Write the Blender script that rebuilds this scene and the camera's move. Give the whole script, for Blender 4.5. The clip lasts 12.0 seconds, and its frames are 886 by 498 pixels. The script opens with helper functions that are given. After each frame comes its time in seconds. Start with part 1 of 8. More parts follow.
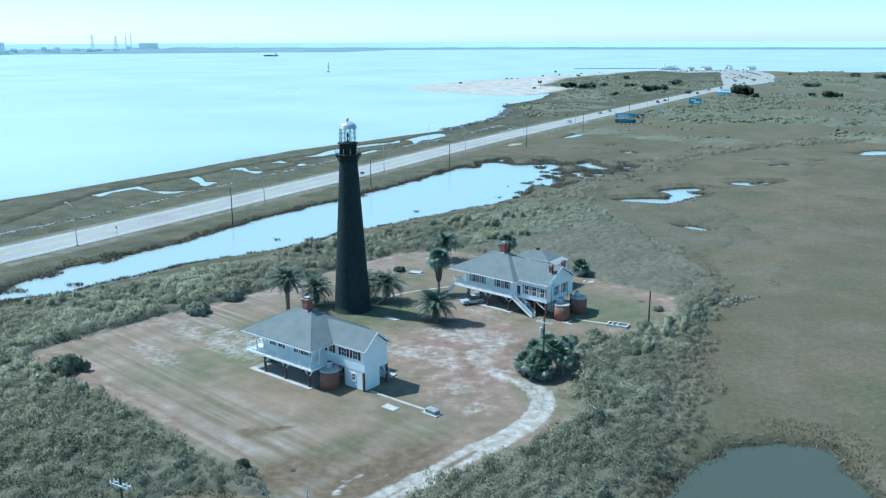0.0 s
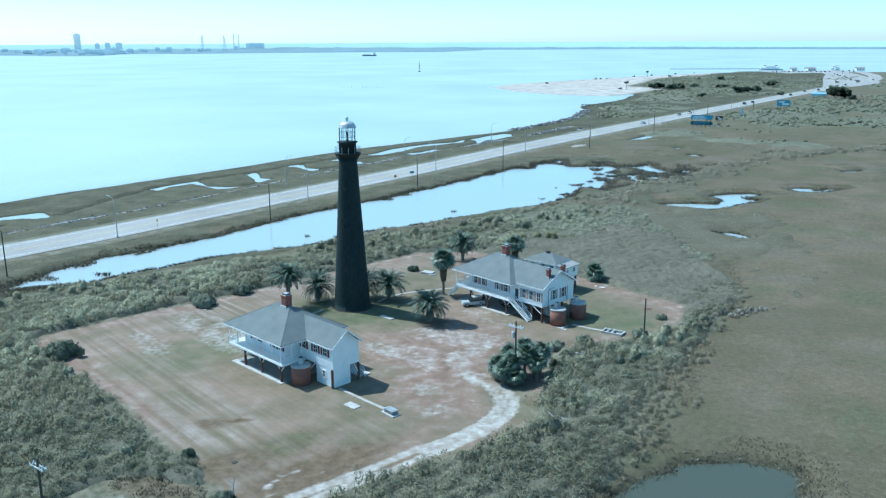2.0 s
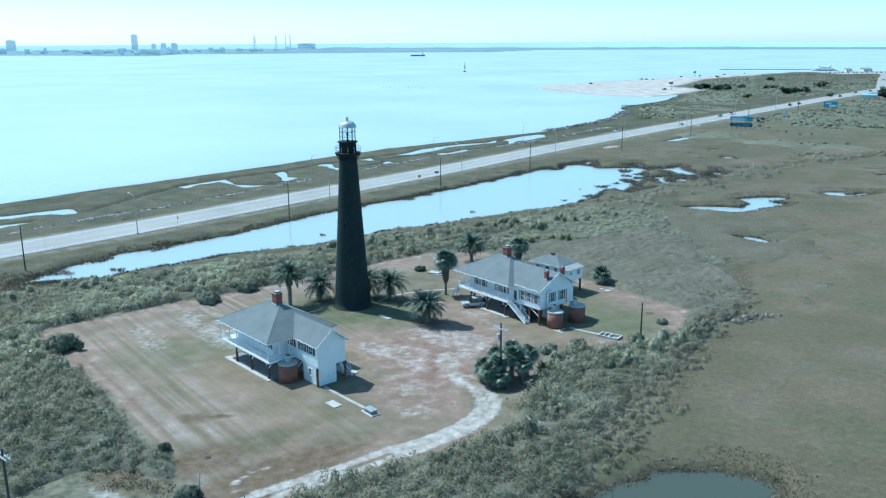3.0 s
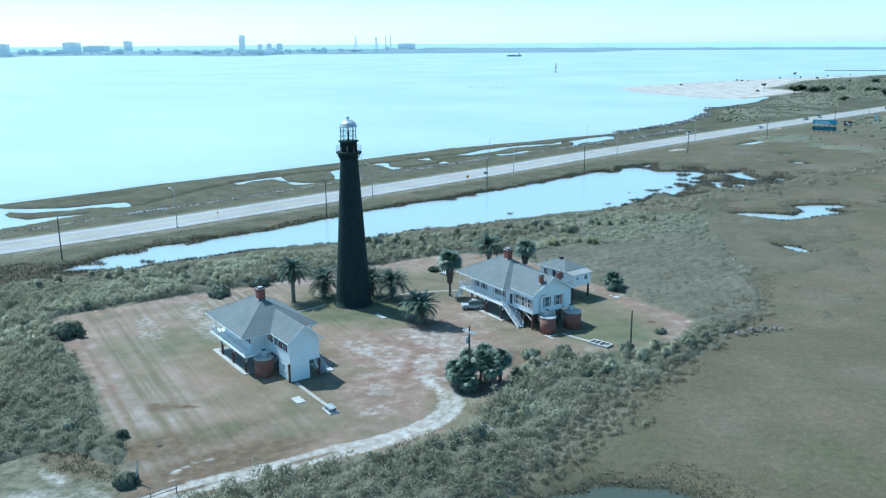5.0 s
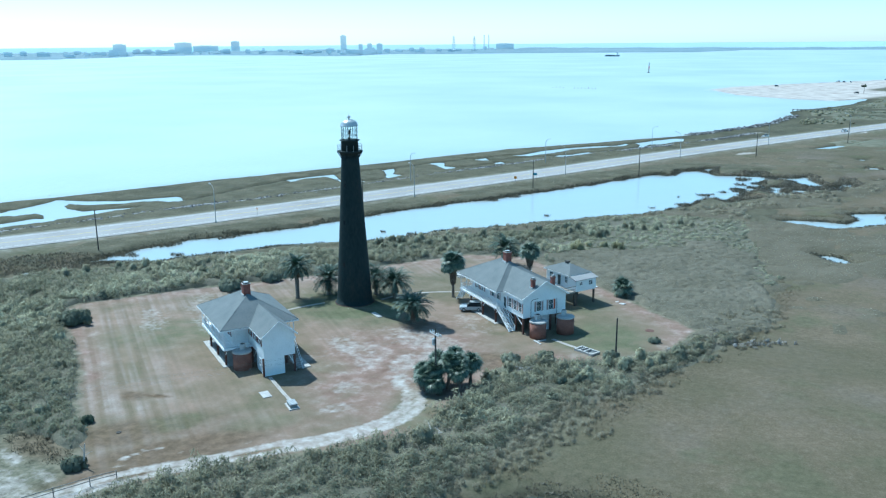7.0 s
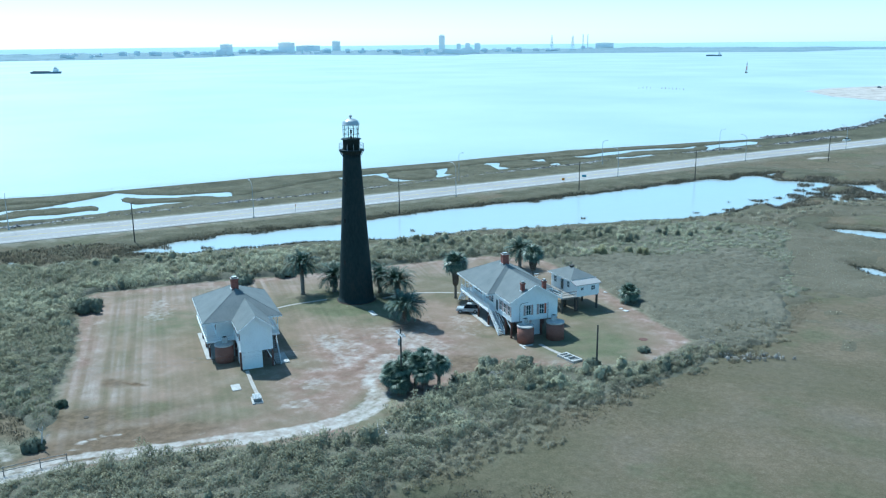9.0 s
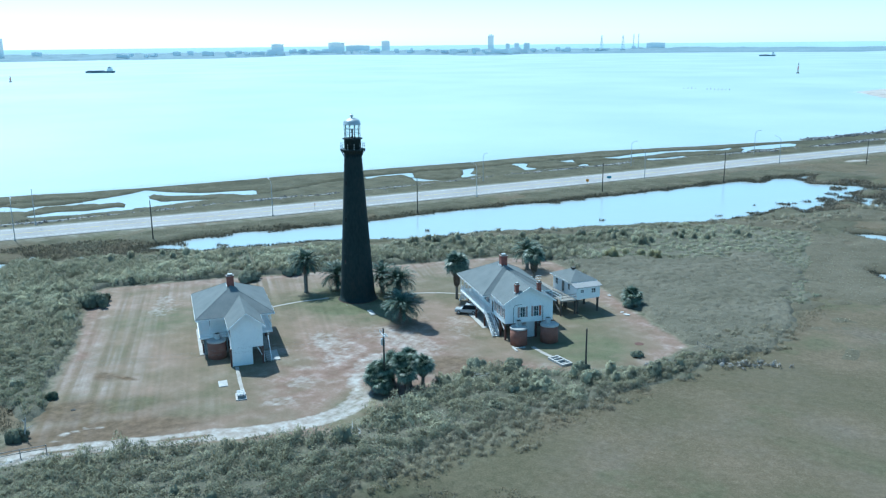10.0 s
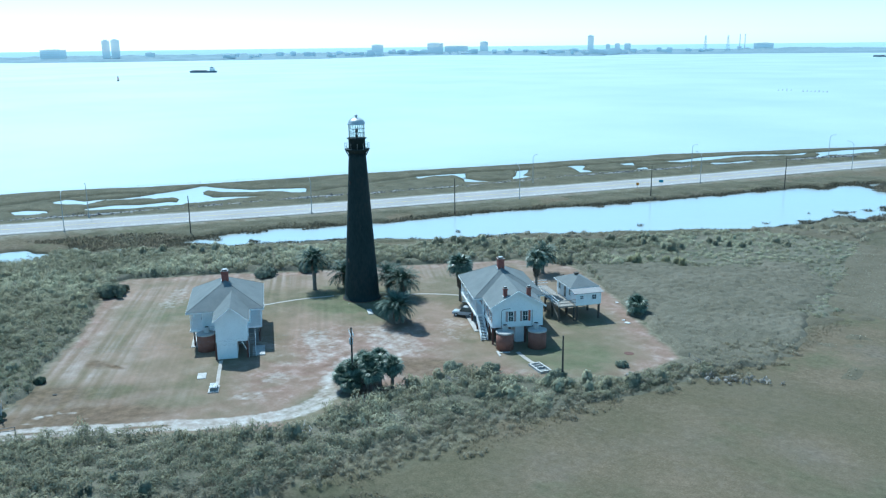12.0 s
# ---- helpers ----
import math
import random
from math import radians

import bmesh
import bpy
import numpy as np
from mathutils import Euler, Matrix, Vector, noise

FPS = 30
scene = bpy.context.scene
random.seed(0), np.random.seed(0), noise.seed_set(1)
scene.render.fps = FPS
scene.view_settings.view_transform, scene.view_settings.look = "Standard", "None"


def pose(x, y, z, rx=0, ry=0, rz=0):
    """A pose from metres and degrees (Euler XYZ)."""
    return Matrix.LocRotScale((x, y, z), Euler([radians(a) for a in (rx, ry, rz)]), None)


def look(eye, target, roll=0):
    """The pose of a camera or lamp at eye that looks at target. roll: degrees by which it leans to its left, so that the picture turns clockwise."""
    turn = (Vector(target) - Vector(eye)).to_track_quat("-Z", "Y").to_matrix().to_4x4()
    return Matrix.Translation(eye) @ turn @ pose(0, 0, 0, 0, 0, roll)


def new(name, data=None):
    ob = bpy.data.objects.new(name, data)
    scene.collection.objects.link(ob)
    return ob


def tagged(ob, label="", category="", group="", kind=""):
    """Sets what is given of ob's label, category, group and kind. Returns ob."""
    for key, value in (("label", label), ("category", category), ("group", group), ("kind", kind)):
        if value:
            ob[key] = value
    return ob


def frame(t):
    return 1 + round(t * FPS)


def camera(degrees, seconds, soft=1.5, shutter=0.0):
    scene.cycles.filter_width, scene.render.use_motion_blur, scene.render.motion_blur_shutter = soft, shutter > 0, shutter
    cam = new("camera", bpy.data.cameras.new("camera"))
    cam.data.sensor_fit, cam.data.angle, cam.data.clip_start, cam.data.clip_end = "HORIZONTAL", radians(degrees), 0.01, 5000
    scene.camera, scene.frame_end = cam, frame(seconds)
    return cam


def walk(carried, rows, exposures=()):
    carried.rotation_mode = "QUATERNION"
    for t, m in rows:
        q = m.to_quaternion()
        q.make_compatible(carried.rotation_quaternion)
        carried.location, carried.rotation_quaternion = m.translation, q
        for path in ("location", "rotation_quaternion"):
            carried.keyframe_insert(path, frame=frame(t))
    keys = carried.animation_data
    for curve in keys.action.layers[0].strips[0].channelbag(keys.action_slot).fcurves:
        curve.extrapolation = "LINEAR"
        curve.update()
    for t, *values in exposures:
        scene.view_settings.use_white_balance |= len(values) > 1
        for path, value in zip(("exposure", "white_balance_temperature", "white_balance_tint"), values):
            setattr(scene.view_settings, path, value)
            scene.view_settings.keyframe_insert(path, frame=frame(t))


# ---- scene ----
cam = camera(55.0, 12.0, 1.25)
# seconds, eye, yaw to the left, pitch up, roll
PATH = [
    (0.0, (-2.334, -0.554, 49.854), -1.255, -13.877, -0.179),
    (0.5, (2.263, -0.470, 49.849), 0.425, -13.882, -0.202),
    (1.0, (6.852, -0.244, 49.837), 2.108, -13.880, -0.224),
    (1.5, (11.430, 0.122, 49.819), 3.794, -13.874, -0.247),
    (2.0, (15.993, 0.630, 49.797), 5.481, -13.865, -0.269),
    (2.5, (20.538, 1.278, 49.770), 7.168, -13.853, -0.291),
    (3.0, (25.060, 2.065, 49.740), 8.855, -13.839, -0.312),
    (3.5, (29.556, 2.991, 49.708), 10.540, -13.825, -0.334),
    (4.0, (34.022, 4.053, 49.673), 12.224, -13.810, -0.355),
    (4.5, (38.453, 5.251, 49.636), 13.906, -13.796, -0.376),
    (5.0, (42.846, 6.583, 49.597), 15.585, -13.783, -0.397),
    (5.5, (47.197, 8.048, 49.558), 17.262, -13.771, -0.418),
    (6.0, (51.501, 9.642, 49.517), 18.937, -13.761, -0.438),
    (6.5, (55.754, 11.365, 49.476), 20.608, -13.751, -0.458),
    (7.0, (59.953, 13.213, 49.433), 22.277, -13.742, -0.478),
    (7.5, (64.091, 15.184, 49.390), 23.944, -13.734, -0.498),
    (8.0, (68.166, 17.276, 49.345), 25.609, -13.727, -0.518),
    (8.5, (72.173, 19.485, 49.299), 27.273, -13.719, -0.537),
    (9.0, (76.106, 21.809, 49.252), 28.937, -13.710, -0.556),
    (9.5, (79.963, 24.244, 49.202), 30.601, -13.700, -0.575),
    (10.0, (83.737, 26.786, 49.150), 32.265, -13.686, -0.594),
    (10.5, (87.424, 29.432, 49.094), 33.932, -13.669, -0.613),
    (11.0, (91.020, 32.179, 49.035), 35.602, -13.646, -0.631),
    (11.5, (94.519, 35.022, 48.972), 37.277, -13.618, -0.649),
    (12.0, (97.917, 37.956, 48.903), 38.957, -13.581, -0.667),
]


def aimed(eye, yaw, pitch, roll):
    a, b = radians(yaw), radians(pitch)
    way = Vector((-math.sin(a) * math.cos(b), math.cos(a) * math.cos(b), math.sin(b)))
    return look(eye, Vector(eye) + 10 * way, roll)


walk(cam, [(t, aimed(eye, yaw, pitch, roll)) for t, eye, yaw, pitch, roll in PATH],
     exposures=[(0.0, 0.80, 5050, -8), (12.0, 0.80, 5050, -8)])

# ---- light: a high sun to the west of the tower, clear sky ----
SUN_AZ, SUN_EL = radians(158.0), radians(54.5)
SUN_WAY = Vector((math.cos(SUN_AZ) * math.cos(SUN_EL), math.sin(SUN_AZ) * math.cos(SUN_EL), math.sin(SUN_EL)))
world = bpy.data.worlds.new("sky")
scene.world = world
world.use_nodes = True
wn = world.node_tree.nodes
sky = wn.new("ShaderNodeTexSky")
sky.sky_type, sky.sun_disc = "NISHITA", False
sky.sun_elevation, sky.sun_rotation = SUN_EL, math.pi / 2 - SUN_AZ
sky.air_density, sky.dust_density, sky.ozone_density = 0.8, 0.42, 5.0
wn["Background"].inputs["Strength"].default_value = 0.116
teal = wn.new("ShaderNodeHueSaturation")
teal.inputs["Hue"].default_value, teal.inputs["Saturation"].default_value = 0.479, 0.97
world.node_tree.links.new(sky.outputs["Color"], teal.inputs["Color"])
world.node_tree.links.new(teal.outputs["Color"], wn["Background"].inputs["Color"])
sun = new("sun", bpy.data.lights.new("sun", "SUN"))
sun.data.energy, sun.data.angle, sun.data.color = 3.35, radians(0.53), (1.0, 0.93, 0.86)
sun.matrix_world = look(SUN_WAY * 500, (0, 0, 0))

# ---- materials ----


def mat(name, colors, scale=1.0, rough=0.8, bump=0.0, fine=8.0, metal=0.0, island=0.0, stretch=(1, 1, 1), spec=0.3, obvary=0.0):
    """Two-scale mottled surface between the given colours."""
    m = bpy.data.materials.new(name)
    m.use_nodes = True
    nt = m.node_tree
    nd, ln = nt.nodes, nt.links
    p = nd["Principled BSDF"]
    p.inputs["Roughness"].default_value = rough
    p.inputs["Metallic"].default_value = metal
    p.inputs["Specular IOR Level"].default_value = spec
    tc = nd.new("ShaderNodeTexCoord")
    mp = nd.new("ShaderNodeMapping")
    mp.inputs["Scale"].default_value = stretch
    ln.new(tc.outputs["Object"], mp.inputs["Vector"])
    n1, n2 = nd.new("ShaderNodeTexNoise"), nd.new("ShaderNodeTexNoise")
    for n, s in ((n1, scale), (n2, scale * fine)):
        n.inputs["Scale"].default_value = s
        n.inputs["Detail"].default_value = 4
        ln.new(mp.outputs["Vector"], n.inputs["Vector"])
    add = nd.new("ShaderNodeMath")
    add.operation = "MULTIPLY_ADD"
    ln.new(n2.outputs["Fac"], add.inputs[0])
    add.inputs[1].default_value = 0.6
    half = nd.new("ShaderNodeMath")
    half.operation = "MULTIPLY"
    half.inputs[1].default_value = 0.6
    ln.new(n1.outputs["Fac"], half.inputs[0])
    ln.new(half.outputs[0], add.inputs[2])
    last = add.outputs[0]
    for amount, node, out in ((island, "ShaderNodeNewGeometry", "Random Per Island"), (obvary, "ShaderNodeObjectInfo", "Random")):
        if amount:
            g = nd.new(node)
            ma = nd.new("ShaderNodeMath")
            ma.operation = "MULTIPLY_ADD"
            ma.inputs[1].default_value = amount
            ln.new(g.outputs[out], ma.inputs[0])
            off = nd.new("ShaderNodeMath")
            off.operation = "SUBTRACT"
            off.inputs[1].default_value = amount / 2
            ln.new(last, off.inputs[0])
            ln.new(off.outputs[0], ma.inputs[2])
            last = ma.outputs[0]
    ramp = nd.new("ShaderNodeValToRGB")
    while len(ramp.color_ramp.elements) < len(colors):
        ramp.color_ramp.elements.new(0.5)
    for i, c in enumerate(colors):
        e = ramp.color_ramp.elements[i]
        e.position = 0.38 + 0.44 * i / max(1, len(colors) - 1)
        e.color = (*c, 1)
    ln.new(last, ramp.inputs["Fac"])
    ln.new(ramp.outputs["Color"], p.inputs["Base Color"])
    if bump:
        b = nd.new("ShaderNodeBump")
        b.inputs["Strength"].default_value = bump
        b.inputs["Distance"].default_value = 0.05
        ln.new(n2.outputs["Fac"], b.inputs["Height"])
        ln.new(b.outputs["Normal"], p.inputs["Normal"])
    return m


def lined(m, scale, axis="Z", strength=0.5, distance=0.02):
    """Adds courses (boards, shingles) as relief to a material."""
    nd, ln = m.node_tree.nodes, m.node_tree.links
    w = nd.new("ShaderNodeTexWave")
    w.bands_direction, w.wave_profile = axis, "SAW"
    w.inputs["Scale"].default_value = scale
    tc = nd.new("ShaderNodeTexCoord")
    ln.new(tc.outputs["Object"], w.inputs["Vector"])
    b = nd.new("ShaderNodeBump")
    b.inputs["Strength"].default_value, b.inputs["Distance"].default_value = strength, distance
    ln.new(w.outputs["Fac"], b.inputs["Height"])
    ln.new(b.outputs["Normal"], nd["Principled BSDF"].inputs["Normal"])
    return m


WHITE = lined(mat("white_clapboard", [(0.76, 0.77, 0.76), (0.85, 0.86, 0.85), (0.88, 0.89, 0.88)], 0.6, 0.55), 3.3)
TRIM = mat("white_trim", [(0.78, 0.78, 0.77), (0.87, 0.87, 0.86)], 1.5, 0.5)
ROOF = lined(mat("grey_shingles", [(0.115, 0.130, 0.132), (0.15, 0.166, 0.167), (0.178, 0.190, 0.188)], 0.5, 0.85, fine=14), 2.2, "Z", 0.35)
ROOF_PALE = mat("pale_roofing", [(0.26, 0.25, 0.245), (0.33, 0.32, 0.31)], 0.6, 0.8)
BRICK_RED = lined(mat("red_brick", [(0.17, 0.062, 0.048), (0.24, 0.09, 0.07), (0.30, 0.135, 0.105)], 2.0, 0.85, fine=10), 4.2)
CISTERN = lined(mat("cistern_brick", [(0.165, 0.078, 0.058), (0.235, 0.112, 0.082), (0.300, 0.155, 0.118)], 0.9, 0.85, fine=12), 4.2)
CEMENT = mat("cement", [(0.32, 0.30, 0.28), (0.43, 0.41, 0.385), (0.52, 0.50, 0.47)], 0.5, 0.85, 0.2)
CEMENT_DARK = mat("dark_cement", [(0.20, 0.20, 0.19), (0.30, 0.30, 0.28)], 0.6, 0.9)
POST_WOOD = mat("dark_red_post", [(0.09, 0.045, 0.035), (0.15, 0.08, 0.06)], 2.0, 0.8)
SHUTTER_RED = mat("dark_red_shutter", [(0.10, 0.025, 0.02), (0.15, 0.04, 0.03)], 3.0, 0.6)
SHUTTER_OLD = mat("faded_shutter", [(0.34, 0.25, 0.225), (0.46, 0.36, 0.33)], 3.0, 0.8)
SHUTTER_ORANGE = mat("rust_red_shutter", [(0.36, 0.10, 0.055), (0.44, 0.14, 0.08)], 3.0, 0.7)
DARK_WOOD = mat("dark_timber", [(0.05, 0.045, 0.04), (0.10, 0.09, 0.075)], 2.0, 0.85)
GREY_WOOD = mat("weathered_timber", [(0.20, 0.18, 0.16), (0.33, 0.31, 0.28)], 1.5, 0.85)
# teal cast in the black paints the haze over the tower
IRON = mat("black_iron", [(0.011, 0.020, 0.020), (0.018, 0.030, 0.030), (0.034, 0.036, 0.033)], 0.35, 0.75, 0.3, fine=9, stretch=(1, 1, 0.35), spec=0.2)
RUST = mat("rusty_iron", [(0.035, 0.022, 0.018), (0.075, 0.045, 0.035)], 0.8, 0.8)
ZINC = mat("silver_dome", [(0.40, 0.42, 0.42), (0.60, 0.62, 0.62)], 1.0, 0.45, metal=0.4)
METAL = mat("galvanised", [(0.42, 0.43, 0.43), (0.58, 0.59, 0.59)], 1.5, 0.5, metal=0.3)
GALV_POLE = mat("lamp_pole_metal", [(0.35, 0.36, 0.36), (0.48, 0.49, 0.49)], 1.0, 0.5, metal=0.4)
RUBBER = mat("rubber", [(0.02, 0.02, 0.02), (0.035, 0.035, 0.035)], 3.0, 0.8)
TRUNK = mat("palm_trunk", [(0.10, 0.085, 0.07), (0.20, 0.17, 0.14), (0.26, 0.23, 0.19)], 2.5, 0.9, 0.6, stretch=(1, 1, 3))
SKIRT = mat("dead_fronds", [(0.11, 0.085, 0.062), (0.24, 0.185, 0.135)], 2.0, 0.9, island=0.5)
FROND = mat("date_frond", [(0.020, 0.046, 0.032), (0.060, 0.100, 0.066), (0.155, 0.195, 0.138)], 0.7, 0.5, island=0.4, spec=0.35)
FAN = mat("fan_frond", [(0.050, 0.078, 0.050), (0.095, 0.130, 0.084), (0.165, 0.200, 0.136)], 0.7, 0.45, island=0.4, spec=0.5)
ROCK = mat("riprap_stone", [(0.05, 0.05, 0.05), (0.11, 0.108, 0.105), (0.30, 0.29, 0.28)], 0.25, 0.9, island=0.45)
SIGN_BLUE = mat("blue_sign", [(0.09, 0.28, 0.38), (0.13, 0.36, 0.46)], 0.3, 0.5)
SIGN_DARK = mat("dark_sign", [(0.02, 0.075, 0.10), (0.04, 0.11, 0.14)], 0.3, 0.6)
PAINT = mat("road_paint", [(0.62, 0.62, 0.60), (0.78, 0.78, 0.76)], 0.8, 0.6)
YELLOW = mat("road_yellow", [(0.55, 0.42, 0.12), (0.65, 0.50, 0.18)], 0.8, 0.6)
ORANGE = mat("orange_sign", [(0.70, 0.26, 0.03), (0.80, 0.33, 0.05)], 0.8, 0.6)
ASPHALT = mat("pale_asphalt", [(0.26, 0.245, 0.23), (0.32, 0.302, 0.285), (0.37, 0.35, 0.33)], 0.06, 0.9, 0.1, fine=20, stretch=(1, 1, 1))


def car_paint(name, c):
    m = mat(name, [c, tuple(min(1, v * 1.1) for v in c)], 1.0, 0.3, spec=0.5)
    m.node_tree.nodes["Principled BSDF"].inputs["Coat Weight"].default_value = 0.6
    return m


def glass(name, tint, rough=0.05):
    m = bpy.data.materials.new(name)
    m.use_nodes = True
    p = m.node_tree.nodes["Principled BSDF"]
    p.inputs["Base Color"].default_value = (*tint, 1)
    p.inputs["Roughness"].default_value = rough
    p.inputs["Specular IOR Level"].default_value = 0.6
    return m


PANE = glass("dark_window_glass", (0.05, 0.075, 0.085))
CARGLASS = glass("car_glass", (0.02, 0.025, 0.03))
CLEAR = bpy.data.materials.new("lantern_glass")
CLEAR.use_nodes = True
_n, _l = CLEAR.node_tree.nodes, CLEAR.node_tree.links
_t, _g, _m = _n.new("ShaderNodeBsdfTransparent"), _n.new("ShaderNodeBsdfGlossy"), _n.new("ShaderNodeMixShader")
_t.inputs["Color"].default_value = (0.93, 0.97, 0.97, 1)
_g.inputs["Roughness"].default_value, _m.inputs["Fac"].default_value = 0.03, 0.07
_l.new(_t.outputs[0], _m.inputs[1])
_l.new(_g.outputs[0], _m.inputs[2])
_l.new(_m.outputs[0], _n["Material Output"].inputs["Surface"])

# ---- building helpers ----


def thing(name, m, label, category, group="", kind=""):
    e = new(name)
    e.empty_display_size = 0.3
    e.matrix_world = m
    return tagged(e, label, category, group, kind)


def part(name, bm, material, parent, label=""):
    me = bpy.data.meshes.new(name)
    bm.to_mesh(me)
    bm.free()
    me.materials.append(material)
    ob = new(name, me)
    ob.parent = parent
    return tagged(ob, label)


def solo(name, bm, material, label, category, group="", kind="", m=Matrix()):
    """A thing that is a single mesh."""
    ob = part(name, bm, material, None)
    ob.matrix_world = m
    return tagged(ob, label, category, group, kind)


def like(ob, name, offset, parent, turn=0.0):
    """Another part on the same mesh."""
    o = new(name, ob.data)
    o.parent = parent
    o.matrix_basis = pose(*offset, 0, 0, turn)
    return o


def B(*boxes):
    """Boxes (x0, y0, z0, x1, y1, z1), with slightly eased edges when large."""
    bm = bmesh.new()
    for x0, y0, z0, x1, y1, z1 in boxes:
        bmesh.ops.create_cube(bm, size=1.0, matrix=Matrix.Translation(((x0 + x1) / 2, (y0 + y1) / 2, (z0 + z1) / 2)) @ Matrix.Diagonal((x1 - x0, y1 - y0, z1 - z0, 1)))
    return bm


def rod(p, q, r0, r1=None, n=8, bm=None):
    """A tapered round bar from p to q."""
    bm = bm or bmesh.new()
    p, q = Vector(p), Vector(q)
    d = q - p
    turn = d.to_track_quat("Z", "Y").to_matrix().to_4x4()
    bmesh.ops.create_cone(bm, cap_ends=True, segments=n, radius1=r0, radius2=r0 if r1 is None else r1, depth=d.length, matrix=Matrix.Translation((p + q) / 2) @ turn)
    return bm


def beam(p, q, w, h, bm=None):
    """A square timber from p to q."""
    bm = bm or bmesh.new()
    p, q = Vector(p), Vector(q)
    d = q - p
    turn = d.to_track_quat("Y", "Z").to_matrix().to_4x4()
    bmesh.ops.create_cube(bm, size=1.0, matrix=Matrix.Translation((p + q) / 2) @ turn @ Matrix.Diagonal((w, d.length, h, 1)))
    return bm


def spun(profile, n=32, bm=None, at=(0, 0), cap=True):
    """A turned body from (radius, z) pairs."""
    bm = bm or bmesh.new()
    rings = []
    for r, z in profile:
        rings.append([bm.verts.new((at[0] + r * math.cos(2 * math.pi * i / n), at[1] + r * math.sin(2 * math.pi * i / n), z)) for i in range(n)])
    for a, b in zip(rings, rings[1:]):
        for i in range(n):
            bm.faces.new((a[i], a[(i + 1) % n], b[(i + 1) % n], b[i]))
    if cap:
        bm.faces.new(rings[0][::-1])
        bm.faces.new(rings[-1])
    return bm


def shell(faces, t, bm=None):
    """Top faces (lists of points, wound upward) given a thickness t downward."""
    bm = bm or bmesh.new()
    top, low = {}, {}
    edges = {}

    def v(store, p, dz):
        k = tuple(round(c, 3) for c in p)
        if k not in store:
            store[k] = bm.verts.new((p[0], p[1], p[2] - dz))
        return store[k]
    for f in faces:
        bm.faces.new([v(top, p, 0) for p in f])
        bm.faces.new([v(low, p, t) for p in f][::-1])
        for a, b in zip(f, f[1:] + f[:1]):
            ka, kb = tuple(round(c, 3) for c in a), tuple(round(c, 3) for c in b)
            if (kb, ka) in edges:
                del edges[(kb, ka)]
            else:
                edges[(ka, kb)] = (a, b)
    for a, b in edges.values():
        bm.faces.new((v(top, b, 0), v(top, a, 0), v(low, a, t), v(low, b, t)))
    return bm


def smooth(ob):
    for f in ob.data.polygons:
        f.use_smooth = True
    return ob


# ---- the lie of the land ----
_tab = np.random.RandomState(7).rand(256, 256)


def vnoise(x, y, s, seed=0):
    """Smooth lattice noise, -1 to 1, with cells s metres wide."""
    x, y = np.asarray(x, float) / s + 17.3 * seed, np.asarray(y, float) / s + 31.7 * seed
    i, j = np.floor(x).astype(int), np.floor(y).astype(int)
    a, b = x - i, y - j
    a, b = a * a * (3 - 2 * a), b * b * (3 - 2 * b)

    def g(p, q):
        return _tab[p % 256, q % 256]
    return 2 * ((g(i, j) * (1 - a) + g(i + 1, j) * a) * (1 - b) + (g(i, j + 1) * (1 - a) + g(i + 1, j + 1) * a) * b) - 1


def sdist(poly, x, y):
    """Distance to a polygon's outline, negative inside."""
    x, y = np.asarray(x, float), np.asarray(y, float)
    d, inside = np.full(x.shape, 1e9), np.zeros(x.shape, bool)
    for (ax, ay), (bx, by) in zip(poly, poly[1:] + poly[:1]):
        ux, uy = bx - ax, by - ay
        k = np.clip(((x - ax) * ux + (y - ay) * uy) / (ux * ux + uy * uy), 0, 1)
        d = np.minimum(d, np.hypot(x - ax - k * ux, y - ay - k * uy))
        cross = (ay > y) != (by > y)
        if ay != by:
            inside ^= cross & (x < (bx - ax) * (y - ay) / (by - ay) + ax)
    return np.where(inside, -d, d)


def ldist(line, x, y):
    """Distance to a line of points, and the side (positive: to its left)."""
    x, y = np.asarray(x, float), np.asarray(y, float)
    d, side = np.full(x.shape, 1e9), np.zeros(x.shape)
    for (ax, ay), (bx, by) in zip(line, line[1:]):
        ux, uy = bx - ax, by - ay
        k = np.clip(((x - ax) * ux + (y - ay) * uy) / (ux * ux + uy * uy), 0, 1)
        e = np.hypot(x - ax - k * ux, y - ay - k * uy)
        s = np.sign(ux * (y - ay) - uy * (x - ax))
        side, d = np.where(e < d, s, side), np.minimum(d, e)
    return d, side


def step(a, b, v):
    k = np.clip((v - a) / (b - a), 0, 1)
    return k * k * (3 - 2 * k)


def curve(line, gap=2.0):
    """A line of points made smooth and even."""
    pts, n = [], len(line)
    for i in range(n - 1):
        p0, p1, p2, p3 = (np.array(line[min(max(j, 0), n - 1)], float) for j in (i - 1, i, i + 1, i + 2))
        m = max(2, int(np.hypot(*(p2 - p1)) / gap))
        for k in range(m):
            s = k / m
            pts.append(tuple(0.5 * (2 * p1 + (p2 - p0) * s + (2 * p0 - 5 * p1 + 4 * p2 - p3) * s * s + (3 * p1 - p0 - 3 * p2 + p3) * s ** 3)))
    return pts + [tuple(map(float, line[-1]))]


